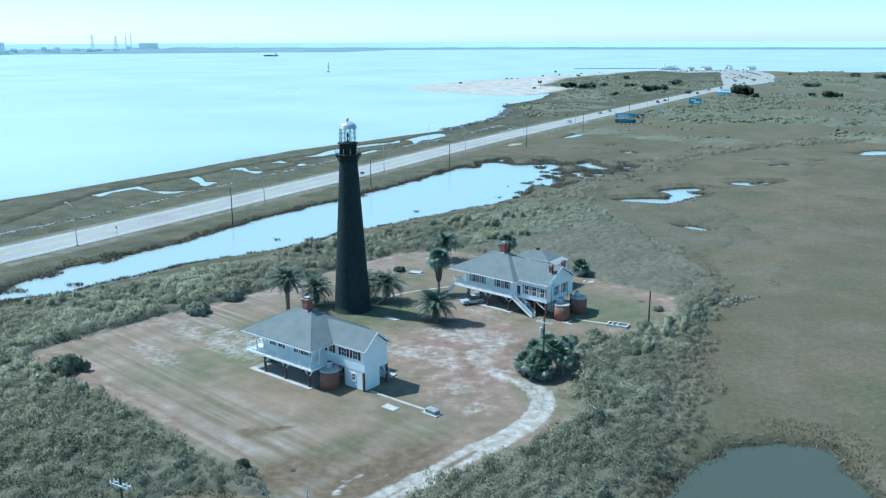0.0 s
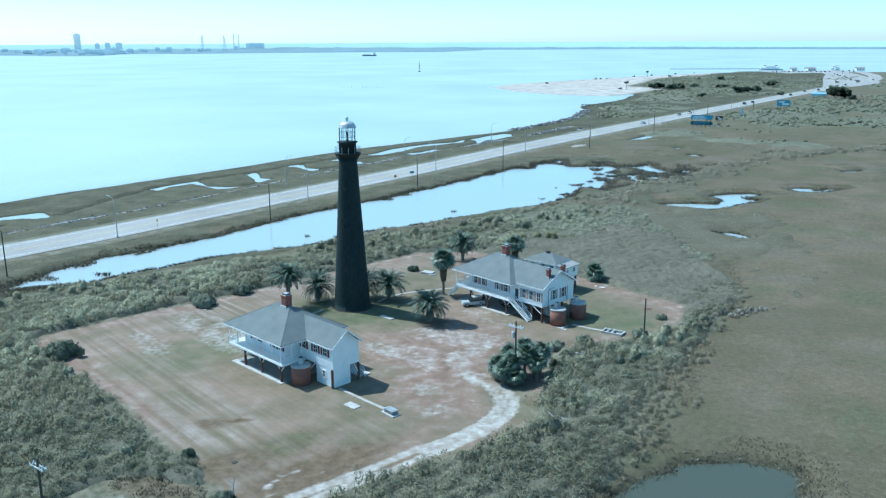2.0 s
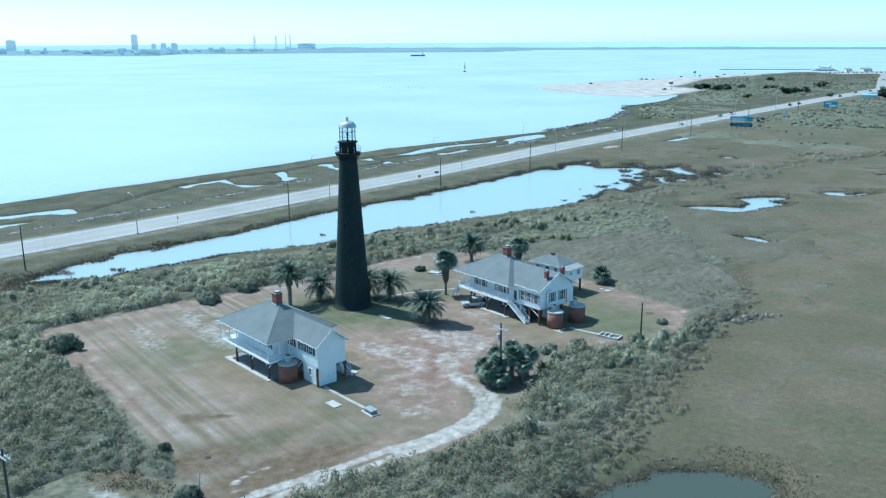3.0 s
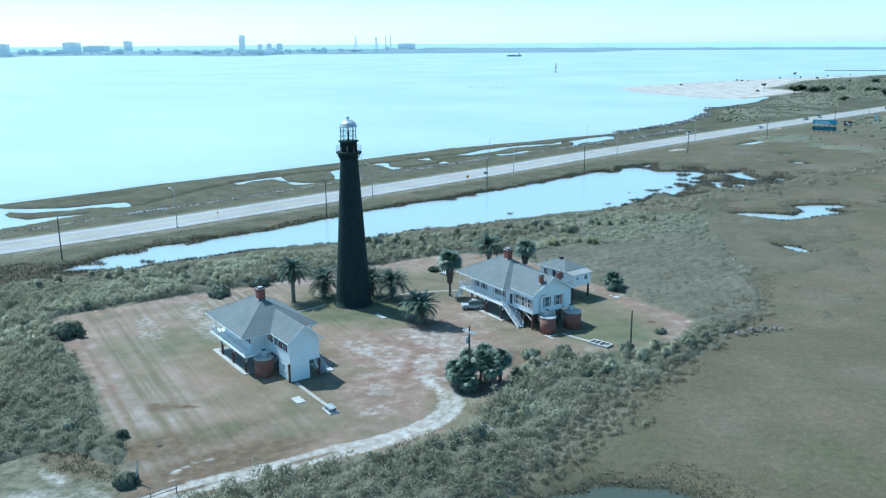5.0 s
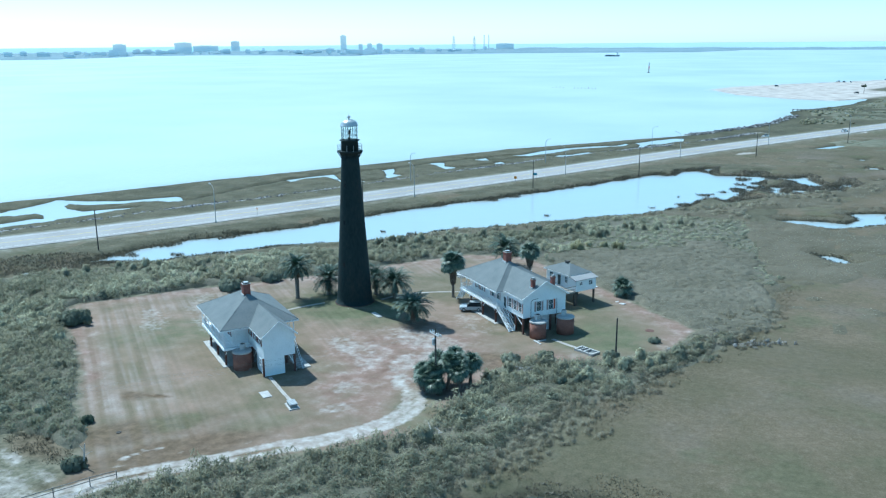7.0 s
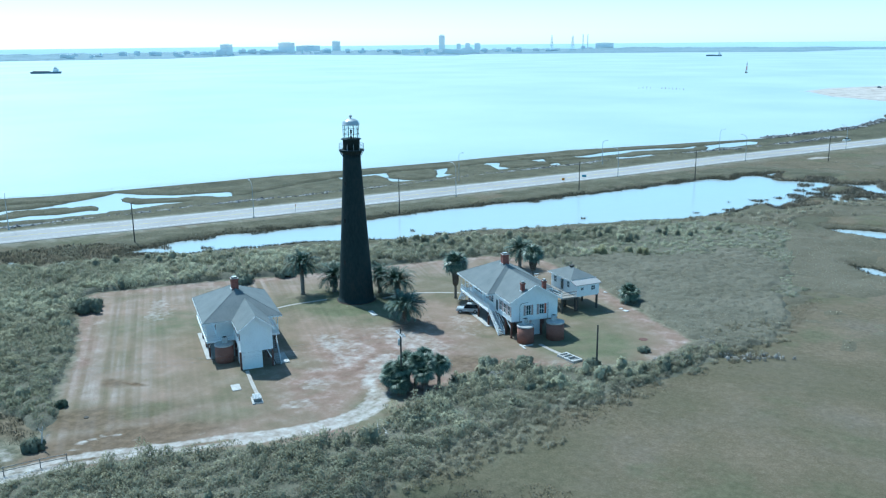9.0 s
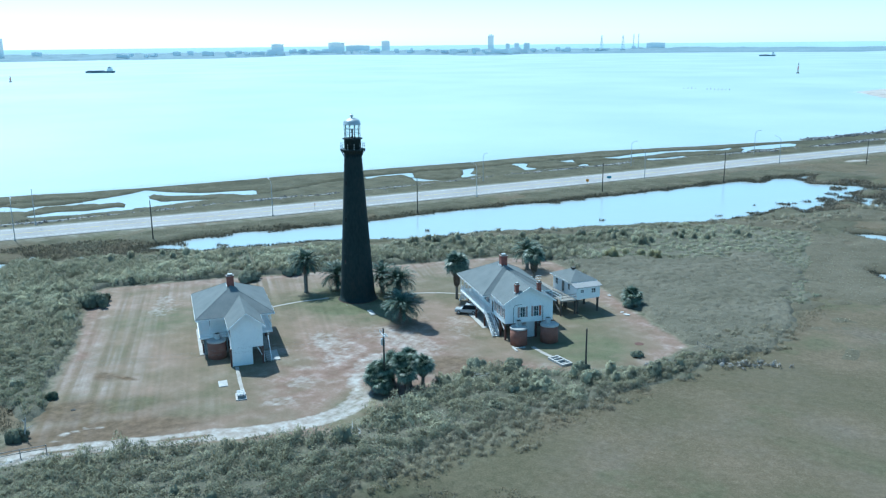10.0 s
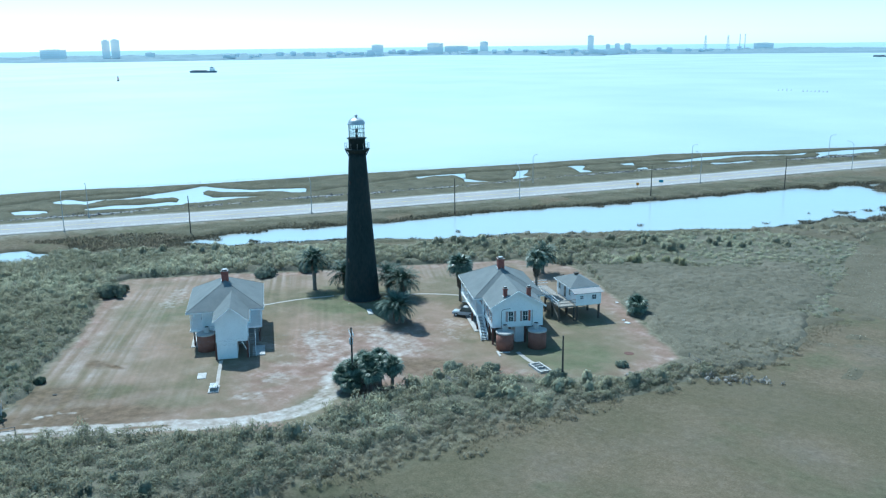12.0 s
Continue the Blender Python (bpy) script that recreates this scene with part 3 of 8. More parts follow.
def ground_material():
    m = bpy.data.materials.new("ground_cover")
    m.use_nodes = True
    nt = m.node_tree
    nd, ln = nt.nodes, nt.links
    p = nd["Principled BSDF"]
    p.inputs["Roughness"].default_value, p.inputs["Specular IOR Level"].default_value = 0.95, 0.1
    tc = nd.new("ShaderNodeTexCoord")

    def noise_tex(scale, detail=5, stretch=(1, 1, 1), turn=0):
        mp = nd.new("ShaderNodeMapping")
        mp.vector_type = "TEXTURE"
        mp.inputs["Scale"].default_value = stretch
        mp.inputs["Rotation"].default_value = (0, 0, radians(turn))
        ln.new(tc.outputs["Object"], mp.inputs["Vector"])
        n = nd.new("ShaderNodeTexNoise")
        n.inputs["Scale"].default_value, n.inputs["Detail"].default_value = scale, detail
        n.inputs["Roughness"].default_value = 0.62
        ln.new(mp.outputs["Vector"], n.inputs["Vector"])
        return n.outputs["Fac"]

    def ramp(fac, *stops):
        r = nd.new("ShaderNodeValToRGB")
        while len(r.color_ramp.elements) < len(stops):
            r.color_ramp.elements.new(0.5)
        for e, (pos, c) in zip(r.color_ramp.elements, stops):
            e.position, e.color = pos, (*c, 1)
        ln.new(fac, r.inputs["Fac"])
        return r.outputs["Color"]

    def mix(fac, a, b, mode="MIX"):
        x = nd.new("ShaderNodeMix")
        x.data_type, x.blend_type = "RGBA", mode
        if isinstance(fac, float):
            x.inputs["Factor"].default_value = fac
        else:
            ln.new(fac, x.inputs["Factor"])
        ln.new(a, x.inputs["A"])
        ln.new(b, x.inputs["B"])
        return x.outputs["Result"]

    def zone(key):
        a = nd.new("ShaderNodeAttribute")
        a.attribute_name = key
        return a.outputs["Fac"]

    def calc(op, a, b):
        x = nd.new("ShaderNodeMath")
        x.operation, x.use_clamp = op, True
        for i, v in enumerate((a, b)):
            if isinstance(v, float):
                x.inputs[i].default_value = v
            else:
                ln.new(v, x.inputs[i])
        return x.outputs[0]
    big, mid, fine, tiny = noise_tex(0.018, 4), noise_tex(0.09, 5), noise_tex(0.7, 6), noise_tex(4.0, 4)
    marsh = mix(0.55, ramp(big, (0.40, (0.042, 0.044, 0.024)), (0.50, (0.120, 0.092, 0.060)), (0.59, (0.215, 0.152, 0.112))),
                ramp(mid, (0.38, (0.080, 0.078, 0.046)), (0.5, (0.130, 0.108, 0.072)), (0.62, (0.185, 0.150, 0.108))))
    marsh = mix(0.26, marsh, ramp(fine, (0.34, (0.062, 0.060, 0.034)), (0.52, (0.148, 0.120, 0.072)), (0.70, (0.27, 0.225, 0.16))))
    marsh = mix(0.20, marsh, ramp(noise_tex(1.3, 7), (0.36, (0.050, 0.050, 0.030)), (0.52, (0.150, 0.122, 0.076)), (0.66, (0.30, 0.255, 0.19))))
    marsh = mix(0.24, marsh, ramp(tiny, (0.36, (0.030, 0.030, 0.018)), (0.50, (0.098, 0.080, 0.052)), (0.66, (0.20, 0.168, 0.122))))
    marsh = mix(ramp(noise_tex(0.035, 5), (0.52, (0, 0, 0)), (0.66, (0.6, 0.6, 0.6))), marsh, ramp(noise_tex(1.2, 6), (0.35, (0.095, 0.082, 0.064)), (0.65, (0.20, 0.168, 0.138))))
    marsh = mix(ramp(noise_tex(0.05, 4), (0.38, (0.6, 0.6, 0.6)), (0.47, (0, 0, 0))), marsh, ramp(noise_tex(0.9, 6), (0.35, (0.066, 0.074, 0.040)), (0.65, (0.135, 0.135, 0.080))))
    marsh = mix(calc("MULTIPLY", zone("damp"), 0.85), marsh, mix(0.45, ramp(noise_tex(0.9, 6), (0.34, (0.070, 0.064, 0.037)), (0.66, (0.142, 0.116, 0.074))), ramp(noise_tex(5.0, 5), (0.34, (0.045, 0.048, 0.026)), (0.66, (0.165, 0.148, 0.096)))))
    under = ramp(fine, (0.35, (0.09, 0.09, 0.06)), (0.6, (0.19, 0.175, 0.125)))
    col = mix(zone("scrub"), marsh, under)
    sedge = mix(0.5, ramp(mid, (0.35, (0.078, 0.084, 0.050)), (0.62, (0.160, 0.138, 0.090))), ramp(noise_tex(0.5, 5, (1, 4, 1), -32), (0.35, (0.07, 0.075, 0.04)), (0.65, (0.19, 0.165, 0.11))))
    col = mix(zone("sedge"), col, sedge)
    verge = ramp(fine, (0.35, (0.15, 0.148, 0.105)), (0.65, (0.28, 0.258, 0.21)))
    col = mix(zone("verge"), col, verge)
    # mown grass, in stripes, with worn and dry parts
    lawn = mix(0.5, ramp(noise_tex(0.05, 5), (0.40, (0.110, 0.108, 0.058)), (0.50, (0.195, 0.150, 0.102)), (0.60, (0.275, 0.192, 0.148))), ramp(noise_tex(0.22, 6), (0.36, (0.130, 0.112, 0.068)), (0.52, (0.205, 0.155, 0.114)), (0.70, (0.325, 0.255, 0.212))))
    lawn = mix(zone("pink"), lawn, ramp(noise_tex(0.35, 7), (0.33, (0.165, 0.100, 0.076)), (0.50, (0.250, 0.164, 0.132)), (0.60, (0.345, 0.255, 0.222)), (0.70, (0.50, 0.425, 0.39))))
    lawn = mix(zone("green"), lawn, ramp(noise_tex(0.3, 5), (0.35, (0.078, 0.094, 0.046)), (0.65, (0.142, 0.145, 0.082))))
    stripes = ramp(noise_tex(1.0, 1, (90, 1.1, 1), 137), (0.40, (0.90, 0.91, 0.88)), (0.64, (1.14, 1.12, 1.11)))
    west = nd.new("ShaderNodeAttribute")
    west.attribute_name = "mown"
    lawn = mix(west.outputs["Fac"], lawn, mix(1.0, lawn, stripes, "MULTIPLY"))
    rows = ramp(noise_tex(1.0, 1, (60, 1.1, 1), 137), (0.40, (0, 0, 0)), (0.68, (1, 1, 1)))
    lawn = mix(calc("MULTIPLY", calc("MULTIPLY", rows, calc("MULTIPLY", zone("pale"), ramp(noise_tex(0.09, 4), (0.40, (0.25, 0.25, 0.25)), (0.60, (1, 1, 1))))), 0.72), lawn, ramp(noise_tex(0.5, 6), (0.35, (0.30, 0.235, 0.205)), (0.65, (0.46, 0.395, 0.36))))
    lawn = mix(0.22, lawn, ramp(tiny, (0.3, (0.10, 0.09, 0.06)), (0.7, (0.27, 0.22, 0.17))))
    col = mix(zone("lawn"), col, lawn)
    col = mix(zone("brown"), col, ramp(fine, (0.35, (0.080, 0.058, 0.036)), (0.65, (0.165, 0.116, 0.075))))
    shell_c = ramp(fine, (0.30, (0.29, 0.245, 0.21)), (0.55, (0.42, 0.385, 0.35)), (0.75, (0.55, 0.52, 0.48)))
    worn = calc("ADD", calc("MULTIPLY", zone("shell"), 1.25), calc("MULTIPLY", calc("SUBTRACT", noise_tex(1.1, 6), 0.40), calc("MULTIPLY", zone("shell"), 4.0)))
    broken = calc("SUBTRACT", worn, calc("MULTIPLY", calc("SUBTRACT", 0.58, noise_tex(0.8, 6)), 2.2))
    col = mix(broken, col, shell_c)
    col = mix(zone("sand"), col, ramp(mid, (0.35, (0.33, 0.285, 0.25)), (0.62, (0.52, 0.475, 0.43))))
    col = mix(zone("wet"), col, ramp(fine, (0.35, (0.035, 0.036, 0.024)), (0.65, (0.085, 0.078, 0.052))))
    ln.new(col, p.inputs["Base Color"])
    b = nd.new("ShaderNodeBump")
    b.inputs["Strength"].default_value, b.inputs["Distance"].default_value = 0.7, 0.25
    hgt = calc("MULTIPLY", fine, calc("SUBTRACT", 1.0, calc("MULTIPLY", zone("lawn"), 0.85)))
    ln.new(hgt, b.inputs["Height"])
    ln.new(b.outputs["Normal"], p.inputs["Normal"])
    return m


XS = axis([(-220, -72, 1.6), (-72, 60, 0.6), (60, 130, 1.4)], 4700)
YS = axis([(56, 70, 1.2), (70, 204, 0.6), (204, 380, 1.4), (380, 520, 2.5), (520, 1010, 8.0)], 4700)
ground = tagged(sheet("ground", XS, YS, height, ground_material(), zones), "coastal ground of mown dry lawn, scrub soil and brown salt marsh", "ground", kind="structure")


def water_material():
    m = bpy.data.materials.new("bay_water")
    m.use_nodes = True
    nd, ln = m.node_tree.nodes, m.node_tree.links
    p = nd["Principled BSDF"]
    p.inputs["Roughness"].default_value, p.inputs["IOR"].default_value = 0.12, 1.45
    tc = nd.new("ShaderNodeTexCoord")
    n0, n1, n2 = nd.new("ShaderNodeTexNoise"), nd.new("ShaderNodeTexNoise"), nd.new("ShaderNodeTexNoise")
    for n, s, d in ((n0, 0.006, 4), (n1, 0.25, 4), (n2, 1.6, 3)):
        n.inputs["Scale"].default_value, n.inputs["Detail"].default_value = s, d
        ln.new(tc.outputs["Object"], n.inputs["Vector"])
    # bay and canal base colours are paled to paint in reflected sky
    r = nd.new("ShaderNodeValToRGB")
    r.color_ramp.elements[0].position, r.color_ramp.elements[0].color = 0.35, (0.34, 0.425, 0.440, 1)
    r.color_ramp.elements[1].position, r.color_ramp.elements[1].color = 0.65, (0.42, 0.500, 0.510, 1)
    ln.new(n0.outputs["Fac"], r.inputs["Fac"])
    # the open bay is ruffled, the sheltered water still
    a = nd.new("ShaderNodeAttribute")
    a.attribute_name = "open"
    mx = nd.new("ShaderNodeMix")
    mx.data_type = "RGBA"
    mx.inputs["A"].default_value = (0.37, 0.405, 0.395, 1)
    ln.new(a.outputs["Fac"], mx.inputs["Factor"])
    ln.new(r.outputs["Color"], mx.inputs["B"])
    mk = nd.new("ShaderNodeMix")
    mk.data_type = "RGBA"
    mk.inputs["B"].default_value = (0.072, 0.080, 0.060, 1)
    am = nd.new("ShaderNodeAttribute")
    am.attribute_name = "murk"
    ln.new(am.outputs["Fac"], mk.inputs["Factor"])
    ln.new(mx.outputs["Result"], mk.inputs["A"])
    ln.new(mk.outputs["Result"], p.inputs["Base Color"])
    dull = nd.new("ShaderNodeMath")
    dull.operation = "MULTIPLY_ADD"
    dull.inputs[1].default_value, dull.inputs[2].default_value = -0.32, 0.5
    ln.new(am.outputs["Fac"], dull.inputs[0])
    ln.new(dull.outputs[0], p.inputs["Specular IOR Level"])
    rip = nd.new("ShaderNodeMath")
    rip.operation = "MULTIPLY_ADD"
    rip.inputs[1].default_value, rip.inputs[2].default_value = 0.88, 0.10
    ln.new(a.outputs["Fac"], rip.inputs[0])
    last = None
    for n, dist, s in ((n1, 0.25, 1.0), (n2, 0.05, 1.0)):
        b = nd.new("ShaderNodeBump")
        b.inputs["Distance"].default_value = dist
        ln.new(rip.outputs[0], b.inputs["Strength"])
        ln.new(n.outputs["Fac"], b.inputs["Height"])
        if last:
            ln.new(last, b.inputs["Normal"])
        last = b.outputs["Normal"]
    ln.new(last, p.inputs["Normal"])
    rr = nd.new("ShaderNodeMath")
    rr.operation = "MULTIPLY_ADD"
    rr.inputs[1].default_value, rr.inputs[2].default_value = 0.38, 0.16
    ln.new(a.outputs["Fac"], rr.inputs[0])
    ln.new(rr.outputs[0], p.inputs["Roughness"])
    return m


WXS, WYS = axis([(-300, 300, 8.0)], 4700, 1.2), axis([(0, 900, 8.0)], 4700, 1.2)
# creeks beside the bay are mixed paler for the sky they reflect
water = tagged(sheet("water", WXS, WYS, lambda x, y: np.full(x.shape, WATER_Z), water_material(),
                     lambda x, y, z: {"open": np.maximum(step(-6, 10, sdist(LAND, x, y)), .45 * (ldist(ROAD_LINE, x, y)[1] > 0)), "murk": step(16, 6, sdist(POND_SE, x, y))}), "pale turquoise bay and still marsh water under open sky", "water", kind="structure")


def ribbon(name, line, half0, half1, lift, material, label, category, cut=None):
    """A strip along a line, between two offsets to its left."""
    pts = np.array(line)
    d = np.gradient(pts, axis=0)
    d /= np.hypot(d[:, 0], d[:, 1])[:, None]
    nrm = np.column_stack([-d[:, 1], d[:, 0]])
    bm = bmesh.new()
    prev = None
    run = 0.0
    for i, (p, n) in enumerate(zip(pts, nrm)):
        if i:
            run += float(np.hypot(*(pts[i] - pts[i - 1])))
        a, b = p + n * half0, p + n * half1
        row = [bm.verts.new((*b, 0.13 + lift)), bm.verts.new((*b, lift - 0.3)), bm.verts.new((*a, 0.13 + lift)), bm.verts.new((*a, lift - 0.3))]
        if prev and not (cut and (run % (cut[0] + cut[1])) > cut[0]):
            bm.faces.new((prev[2], row[2], row[0], prev[0]))
            bm.faces.new((prev[3], row[3], row[2], prev[2]))
            bm.faces.new((prev[0], row[0], row[1], prev[1]))
        prev = row
    return solo(name, bm, material, label, category, kind="structure")


FINE_ROAD = curve(ROAD, 5.0)
ribbon("road", FINE_ROAD, -7.7, 7.7, 0.10, ASPHALT, "pale grey two-way coastal highway with paved shoulders", "road")
for off, w, mtl, cut in ((-5.6, 0.16, PAINT, None), (5.6, 0.16, PAINT, None), (0.16, 0.12, YELLOW, None), (-0.28, 0.12, YELLOW, None)):
    ribbon("trim", FINE_ROAD, off, off + w, 0.108, mtl, "painted line along the highway", "road marking", cut)

# ---- the lighthouse ----


def lighthouse():
    t = thing("lighthouse", pose(*TOWER, 0.30), "tall black conical iron lighthouse with silver dome on the lawn", "lighthouse")
    def r(h):
        return 3.46 - 1.84 * (h / 28.6) ** 0.94
    prof = [(3.62, -0.1), (3.62, 0.22), (3.47, 0.28)] + [(r(28.6 * i / 24), 28.6 * i / 24) for i in range(1, 25)]
    smooth(part("shaft", spun(prof, 48), IRON, t, "black iron plates with brownish wear"))
    for i in range(1, 12):
        z = 28.6 * i / 12
        part("seam", spun([(r(z) - .02, z - .05), (r(z) + .012, z - .045), (r(z) + .012, z + .045), (r(z) - .02, z + .05)], 48), IRON, t)
    part("footing", spun([(3.85, -0.25), (3.85, 0.10), (3.64, 0.12)], 48), RUST, t, "rusty footing ring")
    bm = spun([(1.66, 28.55), (1.78, 28.75), (2.1, 29.1), (2.38, 29.25), (2.38, 29.42), (1.6, 29.44)], 40)
    part("gallery", bm, IRON, t)
    for i in range(12):
        a = 2 * math.pi * i / 12
        c, s = math.cos(a), math.sin(a)
        part("bracket", beam((1.62 * c, 1.62 * s, 28.0), (2.3 * c, 2.3 * s, 29.2), 0.09, 0.12), IRON, t)
    for i in range(12):
        a = 2 * math.pi * (i + 0.5) / 12
        c, s = 2.32 * math.cos(a), 2.32 * math.sin(a)
        part("post", rod((c, s, 29.42), (c, s, 30.55), 0.035, n=6), METAL, t, "grey railing post")
    for z in (29.95, 30.5):
        bm = bmesh.new()
        for i in range(24):
            a, b = 2 * math.pi * i / 24, 2 * math.pi * (i + 1) / 24
            rod((2.32 * math.cos(a), 2.32 * math.sin(a), z), (2.32 * math.cos(b), 2.32 * math.sin(b), z), 0.02, n=5, bm=bm)
        part("rail", bm, IRON, t)
    smooth(part("watch_room", spun([(1.58, 29.4), (1.58, 31.25), (1.66, 31.32)], 32), IRON, t))
    part("upper_gallery", spun([(1.6, 31.2), (1.9, 31.32), (1.9, 31.44), (1.4, 31.45)], 32), IRON, t)
    # lantern: twelve glazed sides between iron bars
    R, z0, z1, n = 1.47, 31.45, 34.0, 10
    for i in range(n):
        a, b = 2 * math.pi * i / n, 2 * math.pi * (i + 1) / n
        p, q = (R * math.cos(a), R * math.sin(a)), (R * math.cos(b), R * math.sin(b))
        part("mullion", rod((*p, z0), (*p, z1), 0.045, n=6), IRON, t)
        for k in range(4):
            z = z0 + (z1 - z0) * k / 3
            part("glazing_bar", rod((*p, z), (*q, z), 0.03 if k in (1, 2) else 0.05, n=5), IRON, t)
        k = 0.985
        bm = bmesh.new()
        bm.faces.new([bm.verts.new(v) for v in ((p[0] * k, p[1] * k, z0), (q[0] * k, q[1] * k, z0), (q[0] * k, q[1] * k, z1), (p[0] * k, p[1] * k, z1))])
        bmesh.ops.solidify(bm, geom=bm.faces[:], thickness=0.012)
        g = part("pane", bm, CLEAR, t)
        g.visible_shadow = False
    part("lamp", spun([(0.2, 31.45), (0.18, 31.9), (0.08, 32.0), (0.08, 32.3), (0.18, 32.5), (0.2, 32.9), (0.14, 33.1), (0.04, 33.2)], 14), IRON, t, "dark lamp stand inside the lantern")
    dome = [(1.66, 33.98), (1.72, 34.06), (1.60, 34.16)]
    for k in range(1, 8):
        a = k / 8 * math.pi / 2
        dome.append((1.55 * math.cos(a) ** 1.05 + 0.12 * (k / 8), 34.16 + 1.02 * math.sin(a)))
    smooth(part("dome", spun(dome, 28), ZINC, t, "weathered silver dome"))
    for i in range(10):
        a = 2 * math.pi * i / 10
        c, s = math.cos(a), math.sin(a)
        bm = bmesh.new()
        for k in range(7):
            f0, f1 = k / 8 * math.pi / 2, (k + 1) / 8 * math.pi / 2
            w0, w1 = 1.575 * math.cos(f0) + 0.1 * k / 8, 1.575 * math.cos(f1) + 0.1 * (k + 1) / 8
            rod((w0 * c, w0 * s, 34.17 + 1.02 * math.sin(f0)), (w1 * c, w1 * s, 34.17 + 1.02 * math.sin(f1)), 0.022, n=4, bm=bm)
        part("rib", bm, ZINC, t)
    smooth(part("ventilator", spun([(0.16, 35.1), (0.13, 35.35), (0.26, 35.45), (0.31, 35.62), (0.24, 35.80), (0.08, 35.88)], 16), ZINC, t))
    part("finial", rod((0, 0, 35.86), (0, 0, 36.1), 0.025, 0.01, 6), IRON, t)
    part("door", B((-0.55, 3.34, 0.3, 0.55, 3.5, 2.4)), RUST, t)
    for z, a in ((8.0, -100), (16.0, -100), (23.0, -100), (12.0, 80), (20.0, 80)):
        c, s = math.cos(radians(a)), math.sin(radians(a))
        rr = 3.46 - 1.84 * (z / 28.6) ** 0.94
        part("window", beam((rr * c * 0.97, rr * s * 0.97, z), (rr * c * 1.005, rr * s * 1.005, z), 0.42, 0.9), CARGLASS, t)
    return t


lighthouse()

# ---- the keepers' houses ----


def frame_part(t, name, x0, y0, z0, x1, y1, z1, m, label=""):
    return part(name, B((x0, y0, z0, x1, y1, z1)), m, t, label)


def window(t, face, pos, at, z0, z1, w, shutter=None, shutter2=None):
    """A sash window in a wall. face 'v': wall across v at that place, facing -v; 'u': across u, facing +u; 'V': facing +v; 'U': facing -u."""
    s = {"v": -1, "u": 1, "V": 1, "U": -1}[face]

    def bx(a, b, d0, d1, za, zb):
        lo, hi = sorted((pos + s * d0, pos + s * d1))
        return (at + a, lo, za, at + b, hi, zb) if face in "vV" else (lo, at + a, za, hi, at + b, zb)
    f = part("window", B(bx(-w / 2 - .09, -w / 2, -.02, .06, z0 - .09, z1 + .09), bx(w / 2, w / 2 + .09, -.02, .06, z0 - .09, z1 + .09), bx(-w / 2, w / 2, -.02, .06, z1, z1 + .09), bx(-w / 2, w / 2, -.02, .09, z0 - .09, z0)), TRIM, t)
    part("pane", B(bx(-w / 2, w / 2, 0.002, .02, z0, (z0 + z1) / 2 - .025)), PANE, f)
    part("pane", B(bx(-w / 2, w / 2, 0.006, .03, (z0 + z1) / 2 + .025, z1)), PANE, f)
    part("sash", B(bx(-w / 2, w / 2, 0.01, .045, (z0 + z1) / 2 - .025, (z0 + z1) / 2 + .025), bx(-.02, .02, .021, .04, z0, (z0 + z1) / 2 - .025), bx(-.02, .02, .031, .045, (z0 + z1) / 2 + .025, z1)), TRIM, f)
    for k, m in ((-1, shutter), (1, shutter2 or shutter)):
        if m:
            a, b = sorted((k * (w / 2 + .11), k * (w / 2 + .11 + w * 0.48)))
            bm = B(bx(a, b, .004, .05, z0 - .05, z1 + .05))
            for i in range(5):
                zz = z0 + (z1 - z0) * (i + .5) / 5
                bmesh.ops.create_cube(bm, size=1, matrix=Matrix.Translation([(lo + hi) / 2 for lo, hi in zip(bx(a + .05, b - .05, .05, .065, zz - .09, zz + .09)[:3], bx(a + .05, b - .05, .05, .065, zz - .09, zz + .09)[3:])])
                                      @ Matrix.Diagonal([hi - lo for lo, hi in zip(bx(a + .05, b - .05, .05, .065, zz - .09, zz + .09)[:3], bx(a + .05, b - .05, .05, .065, zz - .09, zz + .09)[3:])] + [1]))
            part("shutter", bm, m, t)
    return f


def railing(t, p, q, z, posts=1):
    """A porch railing bay from p to q: rails and balusters."""
    p, q = Vector((*p, 0)), Vector((*q, 0))
    d = (q - p)
    bm = bmesh.new()
    for h in (0.12, 0.92):
        beam(p + Vector((0, 0, z + h)), q + Vector((0, 0, z + h)), 0.07, 0.06, bm)
    r = part("railing", bm, TRIM, t)
    bm = bmesh.new()
    n = int(d.length / 0.16)
    for i in range(1, n):
        c = p + d * i / n
        bmesh.ops.create_cube(bm, size=1, matrix=Matrix.Translation((c.x, c.y, z + 0.52)) @ Matrix.Diagonal((0.035, 0.035, 0.8, 1)))
    tagged(part("balusters", bm, TRIM, r), kind="stuff")


